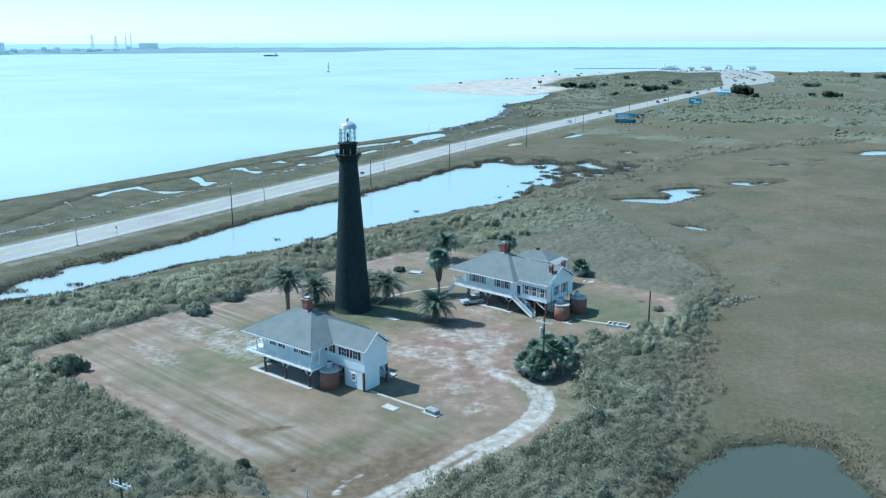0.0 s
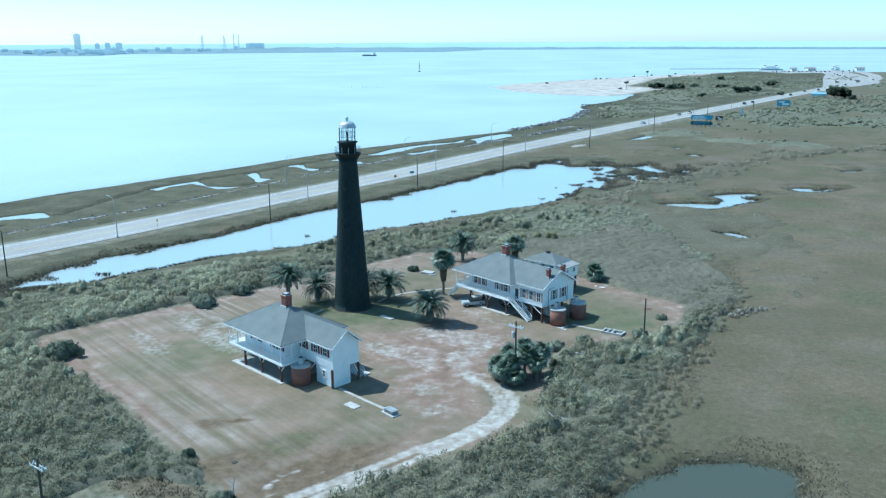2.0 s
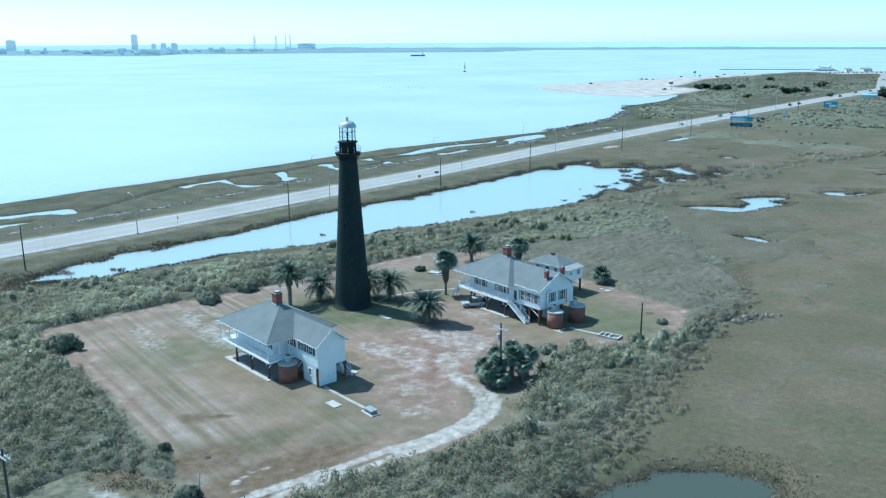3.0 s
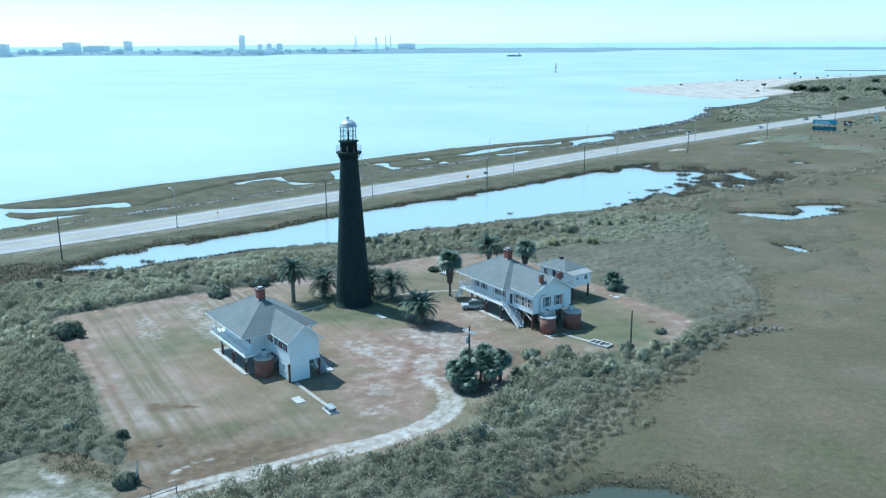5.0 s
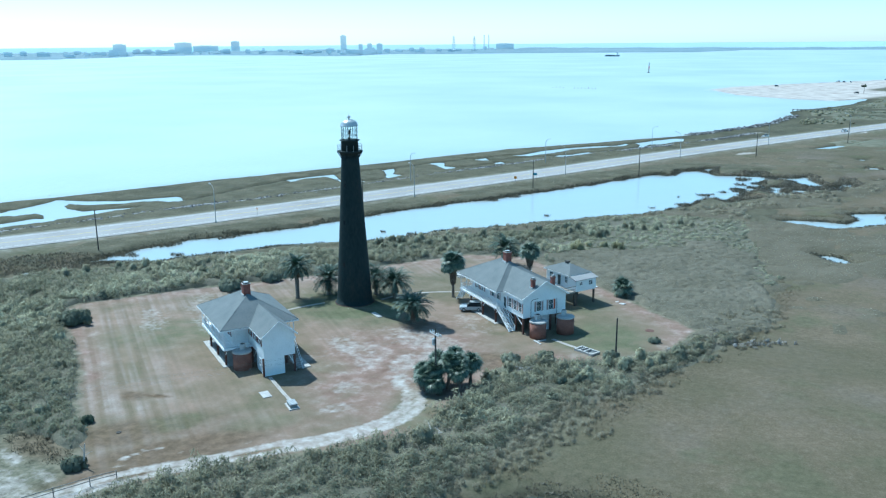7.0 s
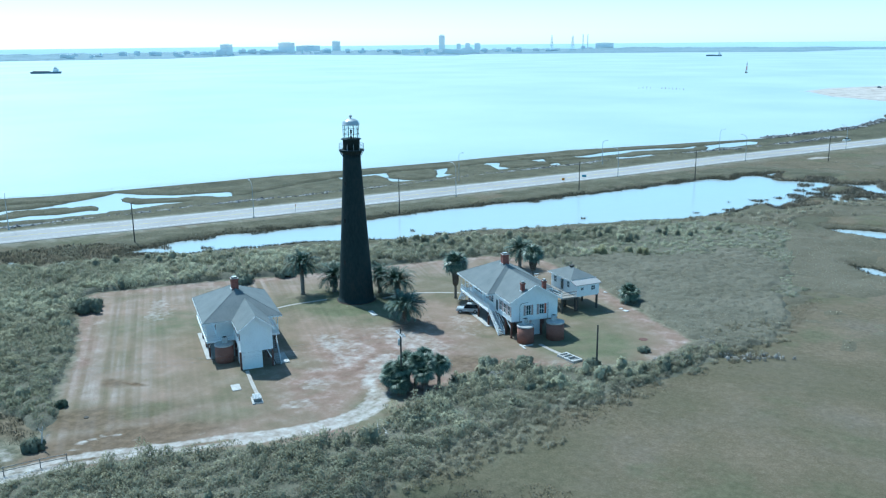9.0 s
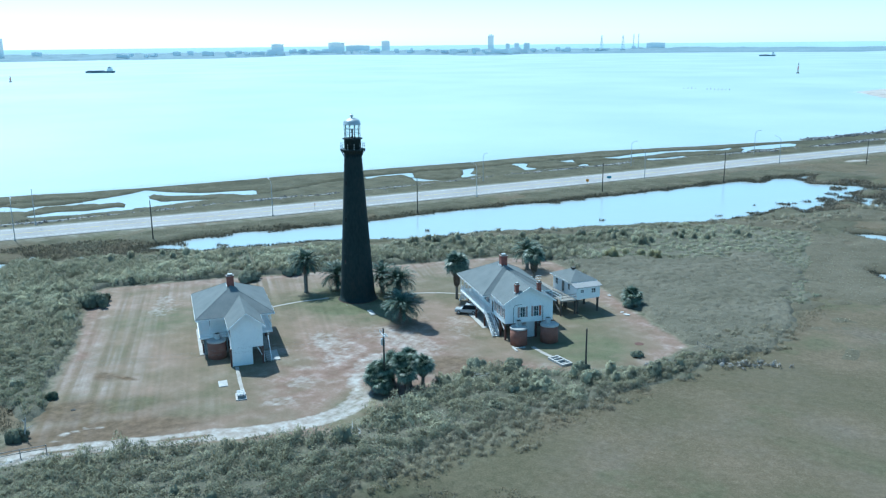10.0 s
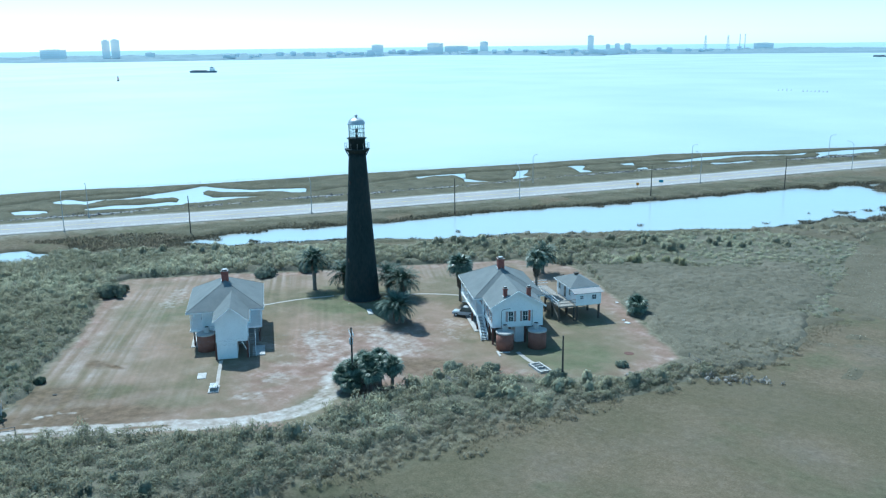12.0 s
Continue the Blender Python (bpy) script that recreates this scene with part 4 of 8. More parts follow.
def chimney(t, u, v, z0, z1, w, m):
    b = part("chimney", B((u - w / 2, v - w / 2, z0, u + w / 2, v + w / 2, z1 - 0.35), (u - w / 2 - .07, v - w / 2 - .07, z1 - 0.35, u + w / 2 + .07, v + w / 2 + .07, z1 - .12)), m, t, "red brick chimney")
    k = w * 0.42
    part("cap", B((u - w / 2 - .05, v - w / 2 - .05, z1 - .12, u + w / 2 + .05, v + w / 2 + .05, z1 - .05)), CEMENT, b)
    # solid block whose dark colour stands for the shaded flue opening
    part("flue", B((u - k, v - k, z1 - .05, u + k, v + k, z1 + .12)), DARK_WOOD, b, "dark block, the flue's shaded opening put in colour")
    part("cowl", B((u - k * .75, v - k * .75, z1 + .12, u + k * .75, v + k * .75, z1 + .17)), METAL, b, "grey metal cowl")
    part("flashing", B((u - w / 2 - .12, v - w / 2 - .12, z0 + .0, u + w / 2 + .12, v - w / 2 + .02, z0 + .55)), METAL, b)


def house(name, origin, turn, wing, body_u1, porch_end, label, shutter):
    """A raised house: hip roof over porches, and a gabled wing. u runs along its front, v into its depth."""
    t = thing(name, pose(*origin, 0, 0, 0, turn), label, "house", "keepers' houses")
    L, W, E, A, F = 15.6, 12.6, 6.32, 9.75, 3.15
    w0, w1, wend, weave, wapex = wing
    wm = (w0 + w1) / 2
    b0, b1, v0, v1 = 2.3, body_u1, 2.3, W - 2.3
    hip = W / 2
    r0, r1 = (hip, hip, A), (L - hip, hip, A)
    c = [(0, 0, E), (L, 0, E), (L, W, E), (0, W, E)]
    part("roof", shell([[c[0], c[1], r1, r0], [c[1], c[2], r1], [c[2], c[3], r0, r1], [c[3], c[0], r0]], 0.14), ROOF, t, "weathered grey shingle hip roof")
    bm = bmesh.new()
    for a, b in ((c[0], r0), (c[1], r1), (c[2], r1), (c[3], r0), (r0, r1)):
        beam(Vector(a) + Vector((0, 0, .02)), Vector(b) + Vector((0, 0, .005)), 0.10, 0.02, bm)
    part("hip_cap", bm, ROOF, t)
    bm = bmesh.new()
    for a, b in zip(c, c[1:] + c[:1]):
        beam(Vector(a) - Vector((0, 0, .17)), Vector(b) - Vector((0, 0, .17)), 0.06, 0.22, bm)
    part("fascia", bm, TRIM, t)
    frame_part(t, "soffit", 0.06, 0.06, E - .30, L - .06, W - .06, E - .22, TRIM)
    # gabled wing, its ridge running into the main roof
    ws = hip * (wapex - E) / (A - E)
    ridge0 = L - ws * 1.02
    p = [(L - (w0 * 0.0) - 0.3, w0, weave), (wend, w0, weave), (wend, wm, wapex), (ridge0, wm, wapex), (L - 0.3, w1, weave), (wend, w1, weave)]
    part("wing_roof", shell([[p[0], p[1], p[2], p[3]], [p[3], p[2], p[5], p[4]]], 0.13), ROOF, t)
    bm = bmesh.new()
    for a, b in ((p[1], p[2]), (p[2], p[5])):
        beam(Vector(a) - Vector((-.03, 0, .12)), Vector(b) - Vector((-.03, 0, .12)), 0.05, 0.24, bm)
    part("bargeboard", bm, TRIM, t)
    for vv in (w0, w1):
        part("fascia", beam((L - .2, vv, weave - .15), (wend, vv, weave - .15), 0.05, 0.2), TRIM, t)
    # walls
    k = 0.16
    part("wall", B((b0, v0, F, b1, v0 + k, E - .25), (b0, v1 - k, F, b1, v1, E - .25), (b0, v0 + k, F, b0 + k, v1 - k, E - .25), (b1 - k, v0 + k, F, b1, v1 - k, E - .25)), WHITE, t, "white clapboard walls")
    frame_part(t, "floor_deck", 0.45, 0.45, F - .32, porch_end, W - .45, F - .002, TRIM)
    x0, x1, y0, y1 = b1, wend - .5, w0 + .4, w1 - .4
    part("wing_wall", B((x0 - 1.5, y0, F - .3, x1, y0 + k, weave - .1), (x0 - 1.5, y1 - k, F - .3, x1, y1, weave - .1), (x1 - k, y0 + k, F - .3, x1, y1 - k, weave - .1)), WHITE, t)
    bm = bmesh.new()
    g = weave - .1
    gz = wapex - .18
    ws_ = [bm.verts.new(q) for q in ((x1, y0, g), (x1, y1, g), (x1, wm, gz), (x1 - k, y0, g), (x1 - k, y1, g), (x1 - k, wm, gz))]
    for f in ((0, 1, 2), (5, 4, 3), (0, 3, 4, 1), (1, 4, 5, 2), (2, 5, 3, 0)):
        bm.faces.new([ws_[i] for i in f])
    part("gable", bm, WHITE, t)
    frame_part(t, "wing_floor", x0 - 1.4, y0 + k + .01, F - .28, x1 - k - .01, y1 - k - .01, F - .02, GREY_WOOD)
    # porch posts up, piles down with braces
    ups = [(0.6, 0.6 + i * (W - 1.2) / 4) for i in range(1, 4)] + [(0.6 + i * (porch_end - 1.05) / 6, 0.6) for i in range(7)] + [(0.6 + i * (porch_end - 1.05) / 6, W - .6) for i in range(7)]
    for u, v in ups:
        frame_part(t, "porch_post", u - .06, v - .06, F, u + .06, v + .06, E - .3, TRIM)
    front = [(0.6 + i * (porch_end - 1.05) / 6, 0.6) for i in range(7)]
    for a, b in zip(front, front[1:]):
        railing(t, a, b, F)
    side = [(0.6, 0.6 + i * (W - 1.2) / 4) for i in range(5)]
    for a, b in zip(side, side[1:]):
        railing(t, a, b, F)
    back = [(0.6 + i * (porch_end - 1.05) / 6, W - 0.6) for i in range(7)]
    for a, b in zip(back, back[1:]):
        railing(t, a, b, F)
    for iu in range(4):
        for iv in range(4):
            u, v = (1.0, 4.2, 8.8, porch_end - 1.2)[iu], 1.0 + iv * (W - 2.0) / 3
            if iu == 0 and iv == 0:
                continue
            frame_part(t, "stilt", u - .14, v - .14, -.3, u + .14, v + .14, F - .3, POST_WOOD)
            if iv in (0, 3):
                for du in (-1, 1):
                    part("brace", beam((u + du * .1, v, F - 1.35), (u + du * 1.0, v, F - .35), .1, .12), TRIM if iv == 0 else GREY_WOOD, t)
    for v in (1.0, 1.0 + (W - 2) / 3, 1.0 + 2 * (W - 2) / 3, W - 1.0):
        frame_part(t, "girder", .5, v - .09, F - .56, porch_end - .1, v + .09, F - .33, GREY_WOOD)
    chimney(t, 8.45, 6.3, 9.15, 11.45, 1.15, BRICK_RED)
    return t, dict(F=F, E=E, W=W, L=L, v0=v0, v1=v1, b0=b0, b1=b1, x1=x1, y0=y0, y1=y1, wm=wm, weave=weave, wapex=wapex)


HOUSE_A, TURN_A = (-30.9, 124.9), -39.5
HOUSE_B, TURN_B = (2.45, 160.47), -42.3
a_house, q = house("keepers_house", HOUSE_A, TURN_A, (4.55, 10.25, 21.95, 6.3, 8.6), 13.3, 15.1, "white raised house with grey hip roof, porch and dark red shutters", SHUTTER_RED)
F, E = q["F"], q["E"]
for u in (4.95, 6.4, 10.4, 12.1):
    window(a_house, "v", q["v0"], u, F + 1.1, F + 2.4, .85)
for u, w in ((4.2, .42), (7.15, .42), (9.65, .42), (11.25, .62), (12.85, .42)):
    frame_part(a_house, "shutter", u - w / 2, q["v0"] - .05, F + 1.05, u + w / 2, q["v0"] - .004, F + 2.45, SHUTTER_RED)
for u in (14.45, 17.35, 19.65):
    window(a_house, "v", q["y0"], u, F + 1.45, F + 2.6, .95, SHUTTER_RED)
porch = [(14.65, 0.6), (14.65, 2.6), (14.65, q["y0"])]
for a, b in zip(porch, porch[1:]):
    railing(a_house, a, b, F)
for _, v in ((0, 2.6), (0, 4.4)):
    frame_part(a_house, "porch_post", 14.59, v - .06, F, 14.71, v + .06, E - .3, TRIM)
# closed-in store under the wing, with an open corner
y0, x1 = q["y0"], q["x1"]
part("store_wall", B((17.3, y0 + .05, -.2, x1 - .05, y0 + .2, F - .31), (x1 - .2, y0 + .2, -.2, x1 - .05, y0 + 3.2, F - .31), (17.3, y0 + .2, -.2, 17.45, y0 + 3.2, F - .31), (17.45, y0 + 3.05, -.2, x1 - .2, y0 + 3.2, F - .31)), WHITE, a_house)
window(a_house, "v", y0 + .05, 19.2, 1.2, 2.2, .6)
for u, v in ((x1 - .1, y0 - .12), (x1 - .1, q["y1"] - .1), (17.3, q["y1"] - .1), (14.6, y0 + .1), (14.6, q["y1"] - .1)):
    frame_part(a_house, "stilt", u - .14, v - .14, -.3, u + .14, v + .14, F - .31, POST_WOOD)
part("brace", beam((17.0, y0 + .1, 2.7), (15.6, y0 + .1, 1.4), .1, .12), TRIM, a_house)
part("brace", beam((x1 - .1, q["y1"] - .9, F - .4), (x1 - .1, q["y1"] - .2, 1.3), .1, .12), TRIM, a_house)
part("landing", B((16.5, q["y1"] + .6, 0, 21.0, q["y1"] + 2.6, .16)), CEMENT, a_house)
bm = bmesh.new()
for i in range(12):
    z = (i + 1) * F / 13
    bmesh.ops.create_cube(bm, size=1, matrix=Matrix.Translation((21.2 - i * .28, q["y1"] + .65, z)) @ Matrix.Diagonal((.28, 1.0, .05, 1)))
part("back_stair", bm, GREY_WOOD, a_house)
for dv in (.12, 1.18):
    part("stringer", beam((21.4, q["y1"] + dv, .1), (17.8, q["y1"] + dv, F), .05, .28), TRIM, a_house)
    part("handrail", beam((21.4, q["y1"] + dv, 1.0), (17.8, q["y1"] + dv, F + .9), .05, .07), TRIM, a_house)

b_house, q = house("keepers_house", HOUSE_B, TURN_B, (1.55, 11.0, 22.1, 6.45, 9.15), 15.2, 14.9, "white raised house with grey hip roof, front stair, faded shutters", SHUTTER_OLD)
F, E = q["F"], q["E"]
for u, sh in ((4.3, SHUTTER_OLD), (6.3, SHUTTER_OLD), (10.4, SHUTTER_OLD), (12.3, SHUTTER_OLD)):
    window(b_house, "v", q["v0"], u, F + .7, F + 2.4, .9, sh)
y0, x1 = q["y0"], q["x1"]
frame_part(b_house, "door", 15.0, y0 - .03, F - .02, 15.75, y0 + .02, F + 1.95, PANE)
for u in (17.2, 18.9, 20.7):
    window(b_house, "v", y0, u, F + .65, F + 2.3, .85, SHUTTER_OLD)
window(b_house, "u", x1, q["wm"] - 1.15, F + .7, F + 2.4, .8, SHUTTER_OLD)
window(b_house, "u", x1, q["wm"] + 1.3, F + .7, F + 2.4, .8, SHUTTER_OLD, SHUTTER_ORANGE)
for v, w in ((4.3, 2.6), (8.3, 2.6)):
    chimney(b_house, 20.9, v, 7.55, 9.55, .62, BRICK_RED)
for v, top in ((3.5, True), (8.75, False)):
    bm = rod((x1 + .08, v, .8), (x1 + .08, v, F + 2.5), .05, n=6)
    if top:
        rod((x1 + .08, v, F + 2.5), (x1 + .08, v + .35, F + 2.85), .05, n=6, bm=bm)
        rod((x1 + .08, v + .35, F + 2.85), (x1 + .08, v + 1.5, F + 2.95), .05, n=6, bm=bm)
    part("downpipe", bm, CEMENT_DARK, b_house)
for u in (16.2, 19.0, x1 - .15):
    for v in (y0 + .15, y0 + 3.0, q["y1"] - 3.0, q["y1"] - .15):
        frame_part(b_house, "stilt", u - .15, v - .15, -.3, u + .15, v + .15, F - .31, POST_WOOD)
part("brace", beam((19.1, y0 + .15, F - .4), (x1 - .2, y0 + .15, 1.5), .1, .12), TRIM, b_house)
part("brace", beam((16.3, y0 + .15, F - .4), (18.0, y0 + .15, 1.9), .1, .12), TRIM, b_house)
part("store_door", B((x1 - .6, q["wm"] - .15, 0, x1 - .45, q["wm"] + 1.35, F - .32)), WHITE, b_house)
part("store_wall", B((x1 - 3.5, q["wm"] - .3, -.1, x1 - .6, q["wm"] - .15, F - .32), (x1 - 3.5, q["wm"] + 1.35, -.1, x1 - .6, q["wm"] + 1.5, F - .32)), WHITE, b_house)
# front stair
s0, s1, n = 14.75, 19.4, 17
for i in range(n):
    z, u = F - (i + 1) * F / (n + 1), s0 + (i + .5) * (s1 - s0) / n
    frame_part(b_house, "tread", u - .15, .62, z - .04, u + .15, 1.66, z, TRIM)
for v in (.6, 1.68):
    part("stringer", beam((s0 - .1, v, F - .15), (s1, v, .0), .06, .32), TRIM, b_house)
    part("handrail", beam((s0, v, F + .85), (s1, v, .95), .07, .09), TRIM, b_house)
    part("midrail", beam((s0, v, F + .4), (s1, v, .5), .05, .06), TRIM, b_house)
    for u in (s0 + .05, (s0 + s1) / 2, s1 - .05):
        z = F * (s1 - u) / (s1 - s0)
        frame_part(b_house, "newel", u - .07, v - .07, z - .1, u + .07, v + .07, z + 1.02, TRIM)
# short stair at the porch's western end
for i in range(8):
    frame_part(b_house, "tread", -.3 - i * .27, 1.2, F - .35 - i * .35, -.02 - i * .27, 2.3, F - .3 - i * .35, TRIM)
for v in (1.15, 2.35):
    part("stringer", beam((.3, v, F - .2), (-2.5, v, 0), .06, .26), TRIM, b_house)


def cistern(m, h, r, label, unit_at, unit_round):
    t = thing("cistern", m, label, "cistern", "brick cisterns")
    smooth(part("tank", spun([(r, -.2), (r, h - .25)], 40), CISTERN, t))
    part("lid", spun([(r + .06, h - .25), (r + .06, h - .05), (r - .2, h + .04)], 40), CEMENT, t, "pale cement lid")
    u, v = unit_at
    if unit_round:
        c = part("condenser", spun([(.42, h + .03), (.46, h + .1), (.46, h + .85), (.40, h + .95)], 16, at=(u, v)), METAL, t, "grey air conditioning unit")
        part("fan_grille", spun([(.34, h + .95), (.30, h + .99)], 16, at=(u, v)), DARK_WOOD, c)
    else:
        c = part("condenser", B((u - .42, v - .42, h + .03, u + .42, v + .42, h + .95)), METAL, t, "grey air conditioning unit")
        part("fan_grille", spun([(.34, h + .95), (.30, h + .99)], 16, at=(u, v)), DARK_WOOD, c)
        part("louvre", B(*[(u - .43, v - .36, h + .12 + i * .1, u + .43, v + .36, h + .15 + i * .1) for i in range(8)]), CEMENT_DARK, c)
    return t


def local(origin, turn, u, v):
    a = radians(turn)
    return (origin[0] + u * math.cos(a) - v * math.sin(a), origin[1] + u * math.sin(a) + v * math.cos(a))


cistern(pose(*local(HOUSE_A, TURN_A, 16.2, 3.0), 0, 0, 0, TURN_A), 2.95, 1.45, "round brown brick cistern with condenser on its lid", (-.2, .2), True)
cistern(pose(*local(HOUSE_B, TURN_B, 23.9, 3.6), 0, 0, 0, TURN_B), 3.0, 1.42, "round red brick cistern with a boxy condenser on top", (-.35, .1), False)
cistern(pose(*local(HOUSE_B, TURN_B, 24.1, 9.0), 0, 0, 0, TURN_B), 3.1, 1.5, "wide red brick cistern with a round condenser on top", (-.4, -.1), True)


def guest_house():
    """The small raised building behind, with its timber deck."""
    t = thing("guest_house", pose(16.4, 172.05, 0, 0, 0, -36.4), "small white raised cottage with hip roof and timber deck", "cottage")
    L, W, E, A, F = 8.0, 5.7, 5.6, 7.05, 3.0
    c = [(0, 0, E), (L, 0, E), (L, W, E), (0, W, E)]
    r0, r1 = (W / 2 + .6, W / 2, A), (L - W / 2 - .3, W / 2, A)
    part("roof", shell([[c[0], c[1], r1, r0], [c[1], c[2], r1], [c[2], c[3], r0, r1], [c[3], c[0], r0]], .12), ROOF, t)
    part("lean_to_roof", shell([[(L - .4, 0, E - .02), (L + 1.95, 0, 5.05), (L + 1.95, W, 5.05), (L - .4, W, E - .02)]], .1), ROOF_PALE, t, "pale lean-to roof")
    bm = bmesh.new()
    for a, b in zip(c, c[1:] + c[:1]):
        beam(Vector(a) - Vector((0, 0, .13)), Vector(b) - Vector((0, 0, .13)), .05, .18, bm)
    part("fascia", bm, TRIM, t)
    k = .14
    part("wall", B((.5, .5, F, L - .3, .5 + k, E - .1), (.5, W - .5 - k, F, L - .3, W - .5, E - .1), (.5, .5 + k, F, .5 + k, W - .5 - k, E - .1)), WHITE, t)
    part("lean_to_wall", B((L - .3, .4, F - .1, L + 1.7, .4 + k, 5.0), (L - .3, W - .4 - k, F - .1, L + 1.7, W - .4, 5.0), (L + 1.7 - k, .4 + k, F - .1, L + 1.7, W - .4 - k, 4.98)), WHITE, t)
    frame_part(t, "floor_deck", .5, .5, F - .3, L + 1.6, W - .5, F - .01, TRIM)
    window(t, "v", .5, 2.0, F + .9, F + 2.0, .9)
    window(t, "v", .5, 6.6, F + .9, F + 2.0, .7)
    window(t, "u", L + 1.7, 1.5, F + 1.0, F + 1.5, .6)
    window(t, "u", L + 1.7, 3.9, F + .8, F + 1.6, .8)
    frame_part(t, "door", 4.0, .45, F, 4.85, .49, F + 2.0, PANE)
    part("flue", B((L / 2 - .3, W / 2 - .3, A - .1, L / 2 + .3, W / 2 + .3, A + .18), (L / 2 - .42, W / 2 - .42, A + .18, L / 2 + .42, W / 2 + .42, A + .3)), DARK_WOOD, t)
    for u in (.7, 4.6, L + 1.4):
        for v in (.7, W - .7):
            frame_part(t, "stilt", u - .15, v - .15, -.3, u + .15, v + .15, F - .3, DARK_WOOD)
    return t


guest_house()


def deck():
    t = thing("deck", pose(16.4, 172.05, 0, 0, 0, -36.4), "raised timber deck with white rails beside the cottage", "deck")
    F, u0, u1, v0, v1 = 2.85, -4.2, 9.7, -2.9, .35
    for i in range(int((v1 - v0) / .3)):
        frame_part(t, "plank", u0, v0 + i * .3, F, u1 if i > 1 else u1, v0 + i * .3 + .28, F + .05, GREY_WOOD)
    for u in (-4.0, -.6, 2.8, 6.2, 9.5):
        for v in (v0 + .15, v1 - .2):
            frame_part(t, "stilt", u - .13, v - .13, -.3, u + .13, v + .13, F - .25, DARK_WOOD)
        frame_part(t, "joist", u - .06, v0, F - .25, u + .06, v1, F - .01, GREY_WOOD)
        frame_part(t, "rail_post", u - .06, v0 + .02, F + .05, u + .06, v0 + .14, F + 1.1, TRIM)
    for z in (.55, 1.05):
        part("handrail", beam((u0, v0 + .08, F + z), (u1, v0 + .08, F + z), .06, .12), TRIM, t)
        part("handrail", beam((u0 + .08, v0, F + z), (u0 + .08, v1, F + z), .06, .12), TRIM, t)
        part("handrail", beam((u1 - .08, v0, F + z), (u1 - .08, v1, F + z), .06, .12), GREY_WOOD, t)
    part("brace", beam((9.5, v0 + .1, .6), (6.3, v0 + .1, 2.5), .08, .14), GREY_WOOD, t)
    return t


deck()

# ---- plants ----
RNG = np.random.RandomState(11)


def leaf_material(name, dark, mid, light, through_light=0.5, rough=0.7):
    m = bpy.data.materials.new(name)
    m.use_nodes = True
    nd, ln = m.node_tree.nodes, m.node_tree.links
    p = nd["Principled BSDF"]
    p.inputs["Roughness"].default_value, p.inputs["Specular IOR Level"].default_value = rough, 0.2
    a = nd.new("ShaderNodeAttribute")
    a.attribute_name = "tone"
    g = nd.new("ShaderNodeNewGeometry")
    ma = nd.new("ShaderNodeMath")
    ma.operation = "MULTIPLY_ADD"
    ma.inputs[1].default_value = 0.14
    ln.new(g.outputs["Random Per Island"], ma.inputs[0])
    ln.new(a.outputs["Fac"], ma.inputs[2])
    r = nd.new("ShaderNodeValToRGB")
    r.color_ramp.elements.new(0.5)
    for e, (pos, c) in zip(r.color_ramp.elements, ((0.15, dark), (0.7, mid), (1.25 / 1.4, light))):
        e.position, e.color = pos, (*c, 1)
    ln.new(ma.outputs[0], r.inputs["Fac"])
    ln.new(r.outputs["Color"], p.inputs["Base Color"])
    # a spray stands for many small leaves: its light is that of the clump more than of one flat face
    up = nd.new("ShaderNodeVectorMath")
    up.operation = "MULTIPLY_ADD"
    up.inputs[1].default_value = (0.2, 0.2, 0.2)
    dome = nd.new("ShaderNodeAttribute")
    dome.attribute_name = "dome"
    ln.new(g.outputs["Normal"], up.inputs[0])
    ln.new(dome.outputs["Vector"], up.inputs[2])
    un = nd.new("ShaderNodeVectorMath")
    un.operation = "NORMALIZE"
    ln.new(up.outputs[0], un.inputs[0])
    ln.new(un.outputs[0], p.inputs["Normal"])
    tr = nd.new("ShaderNodeBsdfTranslucent")
    ln.new(r.outputs["Color"], tr.inputs["Color"])
    mx = nd.new("ShaderNodeMixShader")
    mx.inputs["Fac"].default_value = through_light
    ln.new(p.outputs[0], mx.inputs[1])
    ln.new(tr.outputs[0], mx.inputs[2])
    ln.new(mx.outputs[0], nd["Material Output"].inputs["Surface"])
    return m


SCRUB_LEAF = leaf_material("scrub_leaves", (0.205, 0.218, 0.148), (0.288, 0.282, 0.198), (0.41, 0.415, 0.295), 0.42)
MARSH_LEAF = leaf_material("marsh_brush_leaves", (0.225, 0.208, 0.148), (0.310, 0.286, 0.21), (0.42, 0.395, 0.30), 0.45)
FIELD_LEAF = leaf_material("twiggy_brush_leaves", (0.185, 0.172, 0.128), (0.262, 0.242, 0.184), (0.36, 0.335, 0.26), 0.45)
REED = leaf_material("marsh_reeds", (0.085, 0.084, 0.062), (0.180, 0.162, 0.122), (0.34, 0.30, 0.23), .35)
TUSSOCK = leaf_material("marsh_tussocks", (0.20, 0.178, 0.118), (0.28, 0.242, 0.170), (0.38, 0.33, 0.245), 0.5)
OLIVE_LEAF = leaf_material("olive_leaves", (0.225, 0.228, 0.130), (0.320, 0.312, 0.188), (0.43, 0.415, 0.27), 0.5)
DEAD_TWIGS = leaf_material("dead_twigs", (0.19, 0.18, 0.165), (0.27, 0.26, 0.245), (0.37, 0.36, 0.345), 0.15)
TREE_LEAF = leaf_material("broad_leaves", (0.070, 0.096, 0.064), (0.145, 0.180, 0.118), (0.24, 0.275, 0.185), 0.25)
SHRUB_LEAF = leaf_material("shrub_leaves", (0.130, 0.148, 0.104), (0.225, 0.242, 0.176), (0.33, 0.345, 0.26), 0.25)


